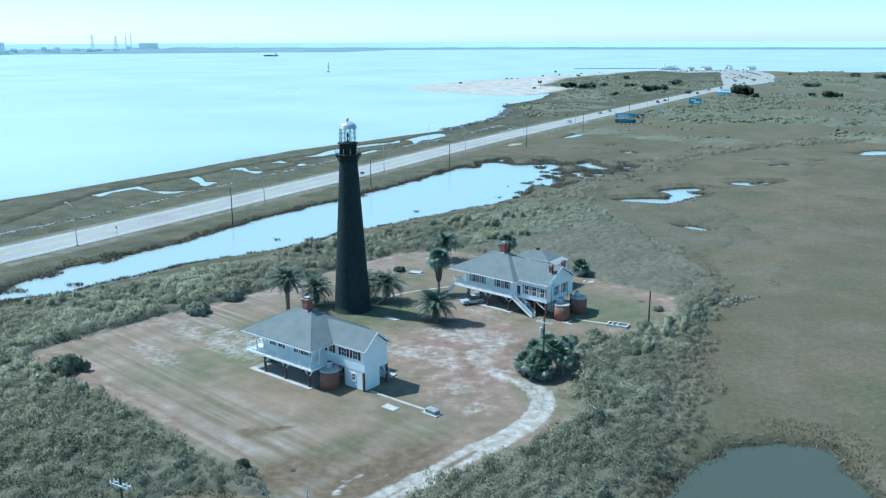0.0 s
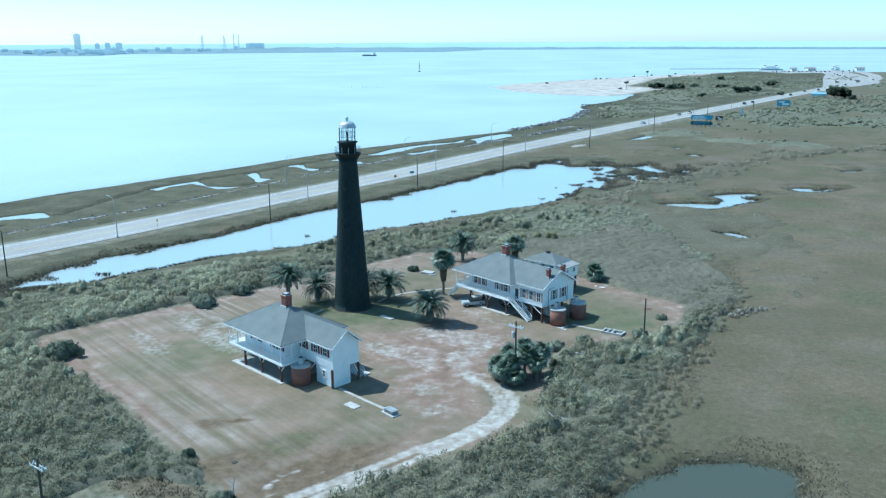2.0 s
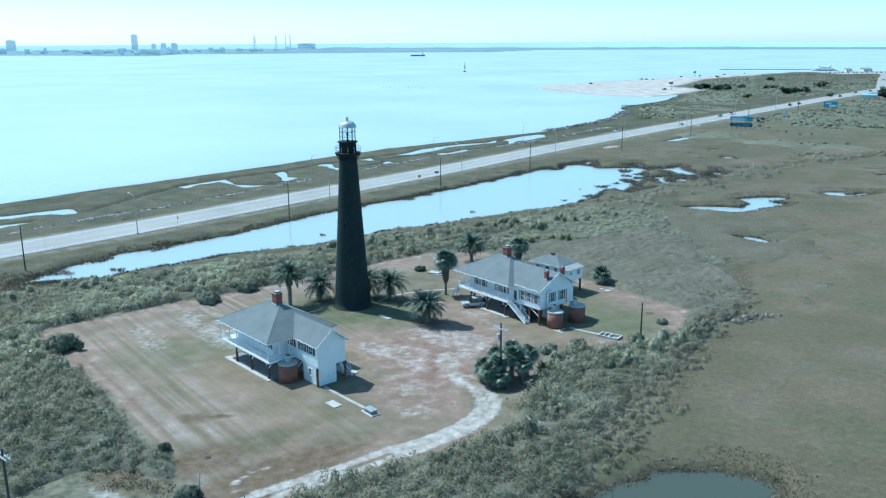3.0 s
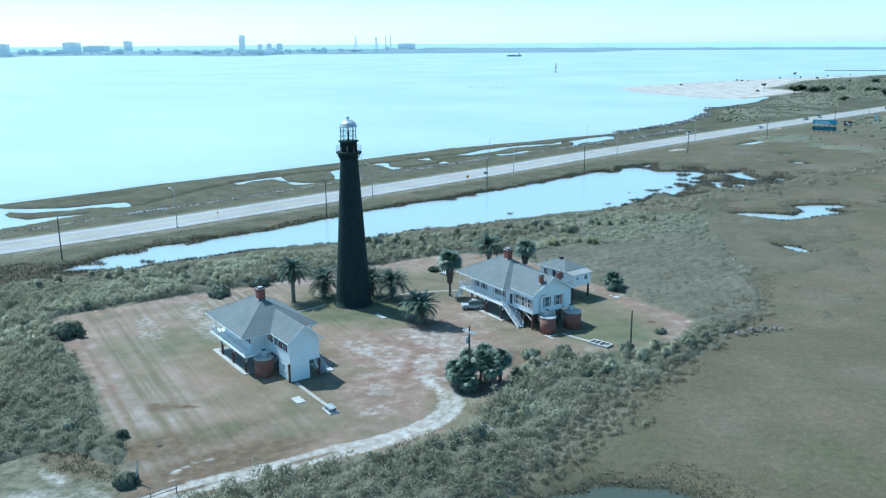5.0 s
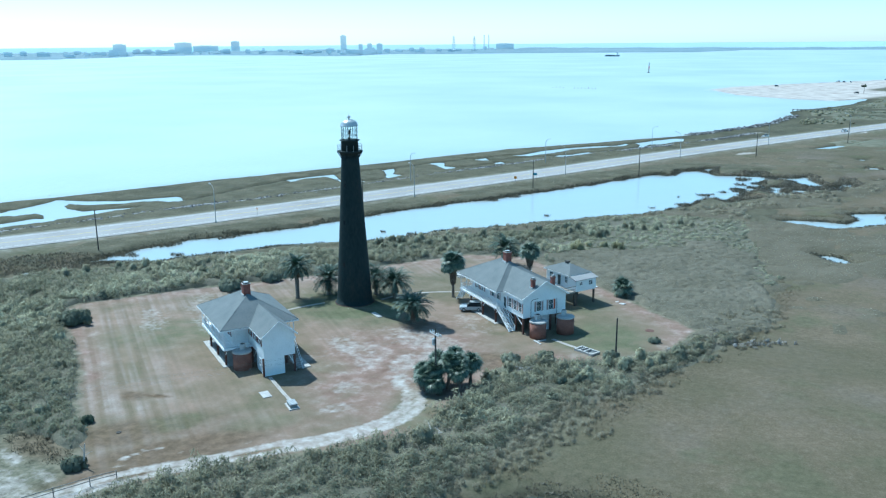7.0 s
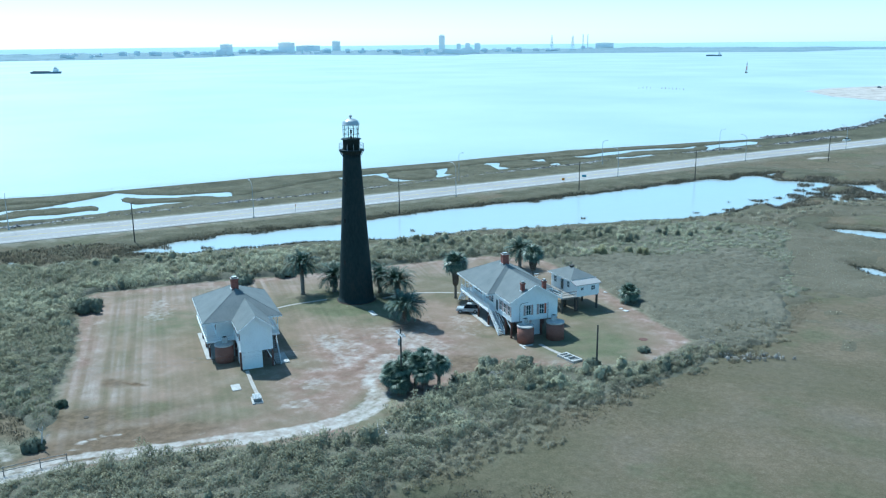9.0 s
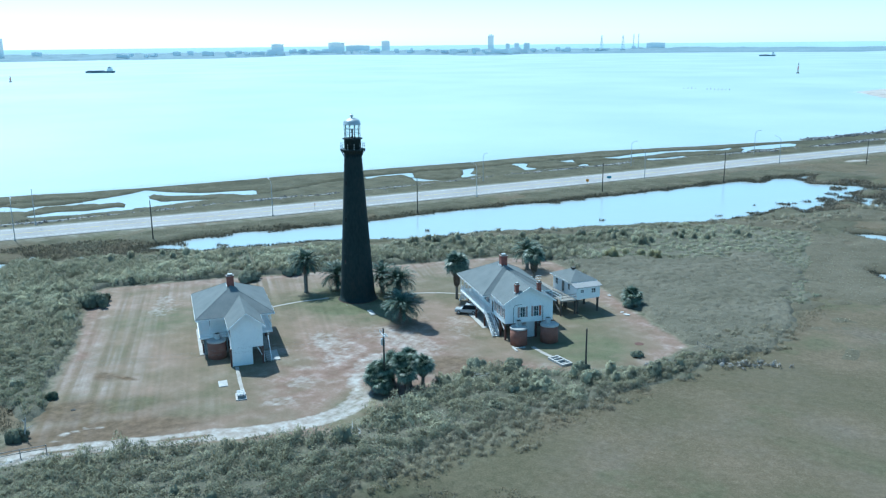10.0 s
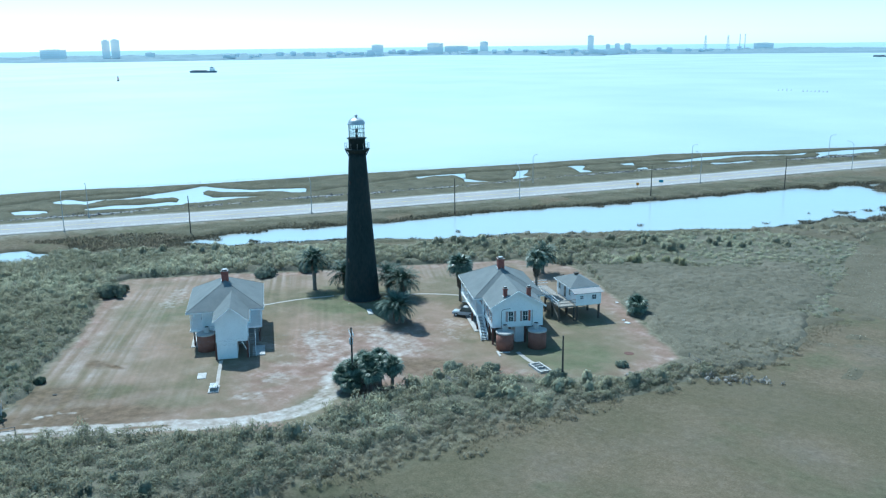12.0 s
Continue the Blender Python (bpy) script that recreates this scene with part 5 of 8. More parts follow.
def sprigs(centres, axes, lengths, widths):
    """Pointed four-cornered sprays: centre, growing direction, size."""
    n = len(centres)
    side = np.cross(axes, RNG.normal(size=(n, 3)))
    side /= np.linalg.norm(side, axis=1)[:, None] + 1e-9
    L, W = lengths[:, None], widths[:, None]
    return np.stack([centres - axes * L * .5, centres + side * W * .5 + axes * L * .05, centres + axes * L * .5, centres - side * W * .5 + axes * L * .05], 1)


def flat_sprigs(centres, outward, lengths, widths, loose=0.55):
    """Sprays that lie over a rounded crown, tilted at random."""
    nrm = unit(outward + RNG.normal(size=centres.shape) * loose * .6 + (0, 0, .25))
    ax = unit(np.cross(nrm, RNG.normal(size=centres.shape)))
    side = np.cross(nrm, ax)
    L, W = lengths[:, None], widths[:, None]
    return np.stack([centres - ax * L * .5, centres + side * W * .5, centres + ax * L * .5, centres - side * W * .5], 1)


def unit(v):
    return v / (np.linalg.norm(v, axis=1)[:, None] + 1e-9)


def bush_template(n, lobes=4, size=0.24, rise=0.9, upright=0.5, core=0.6, corners=4):
    """Sprays over a few uneven lobes, about one metre in radius."""
    out = []
    for k in range(lobes):
        c = np.array([*(RNG.normal(size=2) * 0.38), 0.25 + 0.3 * RNG.rand()])
        r = 0.42 + 0.28 * RNG.rand()
        d = unit(RNG.normal(size=(n // lobes, 3)) + (0, 0, 0.45))
        pos = c + d * r * (0.65 + 0.4 * RNG.rand(len(d), 1)) * (1, 1, rise)
        pos[:, 2] = np.abs(pos[:, 2])
        s = size * (0.6 + 0.8 * RNG.rand(len(d)))
        out.append(flat_sprigs(pos, d, s * 1.6, s * 0.85, 1.2 - upright)[:, :corners])
        # the dense inner growth of the lobe
        for i in range(6 if core else 0):
            for lo, hi in ((-.3, .45), (.45, 1.25)):
                q = [(math.cos(h) * math.cos(g), math.cos(h) * math.sin(g), math.sin(h)) for g, h in ((i * math.pi / 3, lo), ((i + 1) * math.pi / 3, lo), ((i + 1) * math.pi / 3, hi), (i * math.pi / 3, hi))]
                out.append((c + np.array(q) * r * core * (1, 1, rise) - (0, 0, .08))[None])
    return np.concatenate(out)


def tuft_template(n, spread=0.35, tall=1.0, wide=0.09):
    """Upright blades."""
    base = np.column_stack([RNG.normal(size=(n, 2)) * spread, np.zeros(n)])
    ax = unit(np.column_stack([RNG.normal(size=(n, 2)) * 0.28, np.ones(n)]))
    L = tall * (0.5 + 0.6 * RNG.rand(n))
    return sprigs(base + ax * L[:, None] * .5, ax, L, np.full(n, wide) * (0.6 + RNG.rand(n)))


def planted(name, templates, xs, ys, zs, radius, tall, tone, material, label, category, kind="stuff", top=True):
    """One mesh of many plants."""
    n = len(xs)
    pick, turn = RNG.randint(len(templates), size=n), RNG.rand(n) * 2 * math.pi
    verts, tones, domes = [], [], []
    for k, tp in enumerate(templates):
        i = np.where(pick == k)[0]
        if not len(i):
            continue
        c, s = np.cos(turn[i])[:, None, None], np.sin(turn[i])[:, None, None]
        X = (tp[None, :, :, 0] * c - tp[None, :, :, 1] * s) * radius[i][:, None, None] + xs[i][:, None, None]
        Y = (tp[None, :, :, 0] * s + tp[None, :, :, 1] * c) * radius[i][:, None, None] + ys[i][:, None, None]
        Z = tp[None, :, :, 2] * tall[i][:, None, None] + zs[i][:, None, None]
        verts.append(np.stack([X, Y, Z], -1).reshape(-1, 3))
        tones.append(np.repeat(tone[i], tp.shape[0] * tp.shape[1]))
        mid = tp.mean(1)
        d = unit(np.column_stack([mid[:, 0], mid[:, 1], np.maximum(mid[:, 2] * .8, .35)]))
        c1, s1 = np.cos(turn[i])[:, None], np.sin(turn[i])[:, None]
        dd = np.stack([d[None, :, 0] * c1 - d[None, :, 1] * s1, d[None, :, 0] * s1 + d[None, :, 1] * c1, np.broadcast_to(d[None, :, 2], (len(i), len(d)))], -1)
        domes.append(np.repeat(dd[:, :, None, :], tp.shape[1], 2).reshape(-1, 3))
    v, tn, k = np.concatenate(verts), np.concatenate(tones), templates[0].shape[1]
    me = bpy.data.meshes.new(name)
    me.vertices.add(len(v))
    me.vertices.foreach_set("co", v.ravel())
    me.loops.add(len(v))
    me.loops.foreach_set("vertex_index", np.arange(len(v), dtype=np.int32))
    me.polygons.add(len(v) // k)
    me.polygons.foreach_set("loop_start", np.arange(0, len(v), k))
    me.attributes.new("tone", "FLOAT", "POINT").data.foreach_set("value", tn.astype(np.float32))
    me.attributes.new("dome", "FLOAT_VECTOR", "POINT").data.foreach_set("vector", np.concatenate(domes).astype(np.float32).ravel())
    me.update()
    me.materials.append(material)
    ob = new(name, me)
    return tagged(ob, label, category, kind=kind) if top else ob


def scattered(x0, x1, y0, y1, gap):
    xs, ys = np.meshgrid(np.arange(x0, x1, gap), np.arange(y0, y1, gap))
    xs, ys = xs.ravel(), ys.ravel()
    return xs + RNG.uniform(-.48, .48, len(xs)) * gap, ys + RNG.uniform(-.48, .48, len(ys)) * gap


GRAVEL = [(-33, 84.5), (-30.5, 88), (-24, 86.8), (-19.5, 85.3), (-17, 81), (-14.8, 78), (-16, 70), (-32, 66), (-37, 76)]
BUSHES = [bush_template(150, RNG.randint(3, 6), 0.2, core=.8) for _ in range(9)]
CROWNS = [bush_template(210, 5, 0.15, upright=.35, core=.86) for _ in range(5)]
LOW_BUSHES = [bush_template(210, RNG.randint(4, 8), 0.165, upright=.35, core=0, corners=3) for _ in range(12)]
FAR_BUSHES = [bush_template(52, 4, 0.40, 0.9, 0.3, .7) for _ in range(6)]
REEDS = [tuft_template(14, 0.4, 1.0, 0.12) for _ in range(6)]
LESSER_BUSHES = [bush_template(110, 5, 0.225, upright=.35, core=0, corners=3) for _ in range(10)]
MARSH_BUSHES = [bush_template(32, 3, 0.27, core=0) for _ in range(8)]
FAR_SCRUB = [bush_template(26, 3, 0.5, .8, core=0) for _ in range(6)]
TUFTS = [tuft_template(9, 0.5, 1.0, 0.15) for _ in range(6)]


def put(name, templates, x, y, keep, radius, tall, tone, material, label, category):
    x, y = x[keep], y[keep]
    return planted(name, templates, x, y, height(x, y) - 0.05, radius[keep], tall[keep], np.clip(tone[keep], 0, 1), material, label, category)


SCRUB_MASS = mat("scrub_mass", [(0.080, 0.080, 0.056), (0.112, 0.108, 0.078), (0.150, 0.138, 0.104), (0.20, 0.194, 0.148)], 0.11, 0.95, 0.7, fine=50, spec=0.1)
MARSH_MASS = mat("marsh_brush_mass", [(0.085, 0.078, 0.052), (0.120, 0.106, 0.074), (0.165, 0.145, 0.106)], 0.07, 0.95, 0.9, fine=34, spec=0.1)
SEDGE_MASS = mat("sedge_mass", [(0.066, 0.066, 0.042), (0.108, 0.100, 0.066), (0.16, 0.142, 0.098)], 0.15, 0.95, 0.8, fine=14, spec=0.1)
FAR_MASS = mat("far_brush_mass", [(0.098, 0.102, 0.068), (0.146, 0.142, 0.100), (0.205, 0.190, 0.140)], 0.03, 0.95, 0.9, fine=9, spec=0.1)


def crowns(x, y, cell, seed, fill=0.78):
    """Height of close-standing rounded bushes, 0 to 1, one to a cell, and a value for each bush."""
    rs = np.random.RandomState(seed)
    t = [rs.rand(128, 128) for _ in range(4)]
    i, j = np.floor(x / cell).astype(int), np.floor(y / cell).astype(int)
    best, tone = np.zeros(x.shape), np.zeros(x.shape)
    for a in (-1, 0, 1):
        for b in (-1, 0, 1):
            p, q = (i + a) % 128, (j + b) % 128
            cx, cy = (i + a + .15 + .7 * t[0][p, q]) * cell, (j + b + .15 + .7 * t[1][p, q]) * cell
            r = cell * fill * (.6 + .55 * t[2][p, q])
            h = np.sqrt(np.maximum(0, 1 - ((x - cx) ** 2 + (y - cy) ** 2) / r ** 2)) * (.45 + .55 * t[2][p, q])
            tone = np.where(h > best, t[3][p, q], tone)
            best = np.maximum(best, h)
    return best, tone


def canopy(name, span, res, mask, tall, cells, mass, leaf, density, size, label, category, tone0=.3, seed=1):
    """A brush thicket: a lumpy mass of close bushes and the loose sprays that stand out of it."""
    xs, ys = np.arange(span[0], span[1], res), np.arange(span[2], span[3], res)
    X, Y = np.meshgrid(xs, ys)
    x, y = X.ravel() + RNG.uniform(-.3, .3, X.size) * res, Y.ravel() + RNG.uniform(-.3, .3, X.size) * res

    def top(x, y):
        m = mask(x, y) * np.clip(np.minimum.reduce([x - span[0], span[1] - x, y - span[2], span[3] - y]) / (res * 8), 0, 1)
        c1, t1 = crowns(x, y, cells[0], seed)
        c2, t2 = crowns(x + 31, y + 17, cells[1], seed + 1)
        h = (.22 + .55 * c1 + .38 * c2 + .10 * vnoise(x, y, cells[1] * .5, seed + 2)) * tall(x, y)
        m = np.clip((m - .2) / .8, 0, 1)
        return m, h * m ** .6, t1
    m, h, _ = top(x, y)
    z = height(x, y) + h - .12 * (m < .04)
    nx, ny = len(xs), len(ys)
    i = (np.arange(ny - 1)[:, None] * nx + np.arange(nx - 1)).ravel()
    quads = np.column_stack([i, i + 1, i + nx + 1, i + nx])
    quads = quads[(m[quads] > .04).any(1)]
    used, inv = np.unique(quads.ravel(), return_inverse=True)
    me = bpy.data.meshes.new(name)
    me.vertices.add(len(used))
    me.vertices.foreach_set("co", np.column_stack([x, y, z])[used].ravel())
    me.loops.add(quads.size)
    me.loops.foreach_set("vertex_index", inv.ravel().astype(np.int32))
    me.polygons.add(len(quads))
    me.polygons.foreach_set("loop_start", np.arange(0, quads.size, 4))
    me.polygons.foreach_set("use_smooth", np.ones(len(quads), bool))
    me.update()
    me.materials.append(mass)
    ob = tagged(new(name, me), label, category, kind="stuff")
    # sprays
    area = (span[1] - span[0]) * (span[3] - span[2])
    n = int(area * density)
    x, y = RNG.uniform(span[0], span[1], n), RNG.uniform(span[2], span[3], n)
    m, h, t1 = top(x, y)
    k = m > .1
    x, y, h, t1 = x[k], y[k], h[k], t1[k]
    n = len(x)
    ax = unit(RNG.normal(size=(n, 3)) * .55 + (0, 0, .9))
    e = res * .5
    slope = np.column_stack([h - top(x + e, y)[1], h - top(x, y + e)[1], np.full(n, e)])
    s = size * (.6 + .8 * RNG.rand(n))
    pos = np.column_stack([x, y, height(x, y) + h + s * .35])
    v = flat_sprigs(pos, unit(slope), s * 1.6, s * .85).reshape(-1, 3)
    tn = np.repeat(np.clip(tone0 + .45 * (t1 - .5) + .2 * (RNG.rand(n) - .5) + .2 * vnoise(x, y, cells[0] * 5, seed + 4), 0, 1), 4)
    me = bpy.data.meshes.new("sprays")
    me.vertices.add(len(v))
    me.vertices.foreach_set("co", v.ravel())
    me.loops.add(len(v))
    me.loops.foreach_set("vertex_index", np.arange(len(v), dtype=np.int32))
    me.polygons.add(n)
    me.polygons.foreach_set("loop_start", np.arange(0, len(v), 4))
    me.attributes.new("tone", "FLOAT", "POINT").data.foreach_set("value", tn.astype(np.float32))
    up = np.repeat(unit(unit(slope) + ax * .3), 4, 0)
    me.attributes.new("dome", "FLOAT_VECTOR", "POINT").data.foreach_set("vector", up.astype(np.float32).ravel())
    me.update()
    me.materials.append(leaf)
    o = new("sprays", me)
    o.parent = ob
    o["kind"] = "stuff"
    return ob


def scrub_mask(x, y):
    dl, (dt, _), we, gs = sdist(LAWN, x, y), ldist(TRACK_LINE, x, y), water_edge(x, y), sdist(GRAVEL, x, y)
    ds = sdist(SCRUB, x, y) + 3.5 * vnoise(x, y, 9, 21) + 1.5 * vnoise(x, y, 3, 20)
    n = .8 * vnoise(x, y, 2.5, 22)
    m = np.minimum.reduce([(dl - .5 + n) / 1.4, (dt - 2.2 + n) / 1.2, (we - 1.0 + n) / 1.5, -ds / 3.0, (gs + n) / 1.5, (.6 - field(x, y)) / .3])
    return np.clip(m, 0, 1)


def field(x, y):
    """The even, fine-twigged brush north-east of the yard, 0 to 1."""
    return step(4, -4, sdist([(46, 157), (15, 193.5), (8, 200), (14, 208), (30, 214), (44, 230), (55, 214), (55, 196), (60.5, 182), (60, 170), (56, 161.5), (49, 156)], x, y) + 2 * vnoise(x, y, 7, 28) + 1.5 * vnoise(x, y, 2.4, 88))


def scrub_tall(x, y):
    north = step(200, 216, y) * step(-10, 8, x)
    ds = sdist(SCRUB, x, y)
    return (1.75 + .75 * vnoise(x, y, 12, 24) + .35 * vnoise(x, y, 5, 25)) * (1 - .45 * north) * (.5 + .5 * step(0, -16, ds)) * (1 - .3 * field(x, y))


canopy("scrub", (-118, 66, 48, 268), .5, scrub_mask, lambda x, y: .48 * scrub_tall(x, y) * (1 - .4 * field(x, y)), (2.3, 1.1), SCRUB_MASS, SCRUB_LEAF, 2.0, .19, "dense grey-green coastal scrub around the lawn", "scrub", .34, 11)


FIELD_MASS = mat("brush_field_mass", [(0.098, 0.092, 0.066), (0.136, 0.125, 0.092), (0.185, 0.168, 0.128)], 0.10, 0.95, 0.7, fine=40, spec=0.1)


def field_mask(x, y):
    n = .8 * vnoise(x, y, 2.5, 22)
    return np.clip(np.minimum((sdist(LAWN, x, y) - .6 + n) / 1.4, (field(x, y) - .3) / .3), 0, 1)


BRUSH_BAND = curve([(-30, 205), (-5, 222), (28, 250), (42, 267), (64, 299), (94, 342), (130, 382), (180, 408), (240, 436)], 6.0)


def marsh_mask(x, y):
    dl, we, ds = sdist(LAWN, x, y), water_edge(x, y), sdist(SCRUB, x, y)
    db, _ = ldist(BRUSH_BAND, x, y)
    dr, side = ldist(ROAD_LINE, x, y)
    near = np.maximum.reduce([1.1 * step(15, 2, db + 5 * vnoise(x, y, 14, 71)), .9 * step(9, -1, ds + 4 * vnoise(x, y, 10, 72)), .5 * step(7, 1, we) * step(120, 150, y), .95 * step(5, -5, sdist([(48, 158), (60, 172), (64, 198), (84, 216), (88, 244), (72, 262), (50, 262), (52, 205)], x, y) + 4 * vnoise(x, y, 12, 84))])
    lump = near + .55 * vnoise(x, y, 18, 26) + .5 * vnoise(x, y, 6, 27) + .45 * vnoise(x, y, 2.2, 30) - .45
    return np.clip(np.minimum.reduce([lump / .5, (dl - 1) / 1.5, (we - .4) / 1.0, (ds + 3) / 3, (dr - 16) / 3]), 0, 1) * (side < 0) * step(158, 172, y)


canopy("brush_field", (0, 72, 152, 242), .5, field_mask, lambda x, y: .8 + .25 * vnoise(x, y, 9, 87), (1.7, .8), FIELD_MASS, FIELD_LEAF, 4.0, .19, "even grey-brown twiggy brush beside the yard", "brush", .3, 91)
canopy("marsh_brush", (-30, 236, 66, 425), 1.0, marsh_mask, lambda x, y: .42 + .22 * vnoise(x, y, 14, 70) + .7 * step(9, 1, ldist(BRUSH_BAND, x, y)[0]), (2.8, 1.3), MARSH_MASS, MARSH_LEAF, 1.1, .24, "low grey-brown brush along the canal and scrub edge", "brush", .35, 61)
# rounder bushes standing in the brush belts
x, y = scattered(-30, 236, 196, 425, 2.6)
k = marsh_mask(x, y)
keep = (k > .7) & (vnoise(x, y, 11, 82) + .5 * vnoise(x, y, 4, 83) > -.1) & (ldist(BRUSH_BAND, x, y)[0] < 12)
r = .8 + .8 * RNG.rand(len(x))
put("marsh_bushes", LESSER_BUSHES, x, y, keep, r, r * .8 + .4, .45 + .4 * RNG.rand(len(x)), MARSH_LEAF, "pale grey-green bushes in the belts of marsh brush", "bushes")
x, y = scattered(20, 66, 84, 176, 1.15)
ds = sdist(SCRUB, x, y) + 2.5 * vnoise(x, y, 6, 86)
keep = (sdist(LAWN, x, y) > 2) & (ds > -4) & (ds < 5) & (RNG.rand(len(x)) < .85 - ds / 5) & (water_edge(x, y) > .8)
r = .5 + .45 * RNG.rand(len(x))
put("edge_brush", LESSER_BUSHES, x, y, keep, r, (.5 + .5 * RNG.rand(len(x))) * (1 - .05 * ds), .3 + .45 * RNG.rand(len(x)), MARSH_LEAF, "low grey-brown brush thinning out into the marsh", "brush")
# weeds round the gravel turning place
x, y = scattered(-34, -14, 72, 90, .55)
keep = (sdist(GRAVEL, x, y) < .8) & (np.maximum(blob(x, y, -25, 85, 6, 2.6, -12), blob(x, y, -20, 82, 3, 2, 0)) > .3) & (vnoise(x, y, 1.6, 79) > -.1)
put("weeds", TUFTS, x, y, keep, .5 + .3 * RNG.rand(len(x)), .2 + .3 * RNG.rand(len(x)), .35 * RNG.rand(len(x)), REED, "low brown weeds beside the gravel turning place", "weeds")
# silvery dead brush
x, y = scattered(30, 70, 96, 170, 1.1)
k = np.maximum.reduce([blob(x, y, 55, 155, 9, 1.6, 25), blob(x, y, 47, 149.5, 4, 2.4, 25)])
keep = (RNG.rand(len(x)) < k) & (vnoise(x, y, 2.5, 74) > -.35)
r = .45 + .35 * RNG.rand(len(x))
put("dead_brush", MARSH_BUSHES, x, y, keep, r, .5 + .5 * RNG.rand(len(x)), .3 + .6 * RNG.rand(len(x)), DEAD_TWIGS, "silvery grey dead brush at the marsh edge", "brush")


def sedge_mask(x, y):
    we, (dr, side) = water_edge(x, y), ldist(ROAD_LINE, x, y)
    shore = -sdist(LAND, x, y)
    lump = .45 + .5 * vnoise(x, y, 16, 33) + .4 * vnoise(x, y, 6, 34)
    bay = np.minimum.reduce([(lump + .1) / .5, (we - .6) / .8, (shore - 3) / 2, (dr - 12) / 2, (ditch(x, y) - 1.5) / .8]) * (side > 0)
    land = np.minimum.reduce([(lump + .05) / .5, (we - .8) / 1, (16 - we) / 5, (dr - 11) / 2, (390 - y) / 10, (y - 150) / 10]) * (side < 0)
    return np.clip(np.maximum(bay, land), 0, 1) * (sdist(SCRUB, x, y) > 1)


canopy("sedge", (-225, 60, 100, 470), .95, sedge_mask, lambda x, y: .42 + .2 * vnoise(x, y, 10, 35), (2.4, 1.1), SEDGE_MASS, REED, 1.5, .24, "brown-green sedge between highway, canal and bay", "sedge", .35, 31)


def far_mask(x, y):
    dr, side = ldist(ROAD_LINE, x, y)
    shore = -sdist(LAND, x, y)
    lump = vnoise(x, y, 70, 35) + .7 * vnoise(x, y, 24, 36) + .4 * vnoise(x, y, 9, 37) - .25 * step(640, 480, y)
    return np.clip(np.minimum.reduce([(lump + .25) / .8, (dr - 20) / 4, (shore - 12) / 4, (sdist(SAND, x, y) - 4) / 4, (np.hypot(x - 470, y - 1290) - 100) / 8]), 0, 1)


canopy("far_brush", (60, 900, 400, 1290), 3.2, far_mask, lambda x, y: .9 + .6 * vnoise(x, y, 50, 38), (8.5, 4.5), FAR_MASS, SHRUB_LEAF, .06, .9, "grey-green brush over the distant point", "brush", .3, 41)
# single bushes of the distant point
x, y = scattered(64, 900, 430, 1285, 4.8)
seen = np.abs(np.arctan2(x - 60, y - 20) - .33) < .42
k = far_mask(x, y) + .55 * vnoise(x, y, 60, 75) + .35 * vnoise(x, y, 18, 76)
keep = seen & (k > .42) & (far_mask(x, y) > .1)
r = 1.1 + 1.5 * RNG.rand(len(x)) ** 3
put("point_scrub", FAR_SCRUB, x, y, keep, r, r * .6 + .3, .25 + .4 * RNG.rand(len(x)), SCRUB_LEAF, "grey-green bushes scattered over the distant point", "bushes")
# the single bushes of the thicket
for lo, hi, gap, shapes in ((56, 150, 1.2, LOW_BUSHES), (150, 262, 1.34, LESSER_BUSHES)):
    x, y = scattered(-104, 62, lo, hi, gap)
    keep = (scrub_mask(x, y) > .45) & (sdist(LAWN, x, y) > .9)
    open_side = step(-2, 14, x - .25 * (y - 190)) * step(168, 184, y + .5 * (x - 30))
    r = (.75 + .55 * RNG.rand(len(x))) * (.75 + .35 * RNG.rand(len(x))) * (1 - .28 * open_side)
    patch = vnoise(x, y, 13, 67) + .6 * vnoise(x, y, 5, 68)
    large = step(-.15, .35, vnoise(x, y, 17, 85) + .4 * step(0, -40, x)) * (1 - field(x, y))
    keep &= RNG.rand(len(x)) > .5 * large
    r = r * (1 - .15 * field(x, y)) * (1 + .5 * large)
    tall = (.62 * scrub_tall(x, y) * (.75 + .5 * RNG.rand(len(x))) + .35) * (1 - .25 * open_side) * (1 - .1 * field(x, y)) * (1 + .35 * large)
    put("thicket_bushes", shapes, x, y, keep, r, tall, .36 + .24 * patch + (.24 - .12 * open_side) * (RNG.rand(len(x)) - .5) + .08 * open_side - .14 * step(104, 84, y) + .16 * step(4, 16, x) * step(94, 106, y) - .26 * field(x, y) + .06 + .12 * step(160, 180, y) + .16 * step(-36, -50, x), SCRUB_LEAF, "grey-green and brown bushes of the coastal thicket", "bushes")
# paler round groundsel bushes that stand out of the scrub
x, y = scattered(-100, 60, 58, 262, 4.2)
keep = (scrub_mask(x, y) > .8) & ((vnoise(x, y, 16, 25) > 0.3 - .4 * step(-34, -48, x)) & (y < 165) | (ldist(BRUSH_BAND, x, y)[0] < 11) & (vnoise(x, y, 12, 80) > -.1) | ((sdist(LAWN, x, y) < 6) & (vnoise(x, y, 9, 69) > -.1))) & (sdist(LAWN, x, y) > 1.8) & (field(x, y) < .5)
r = 0.8 + 0.7 * RNG.rand(len(x))
put("groundsel", BUSHES, x, y, keep, r, r * 1.0 + .9, 0.5 + 0.35 * RNG.rand(len(x)), SCRUB_LEAF, "pale sage-green rounded bushes among the scrub", "bush")
x, y = scattered(2, 40, 196, 226, 2.2)
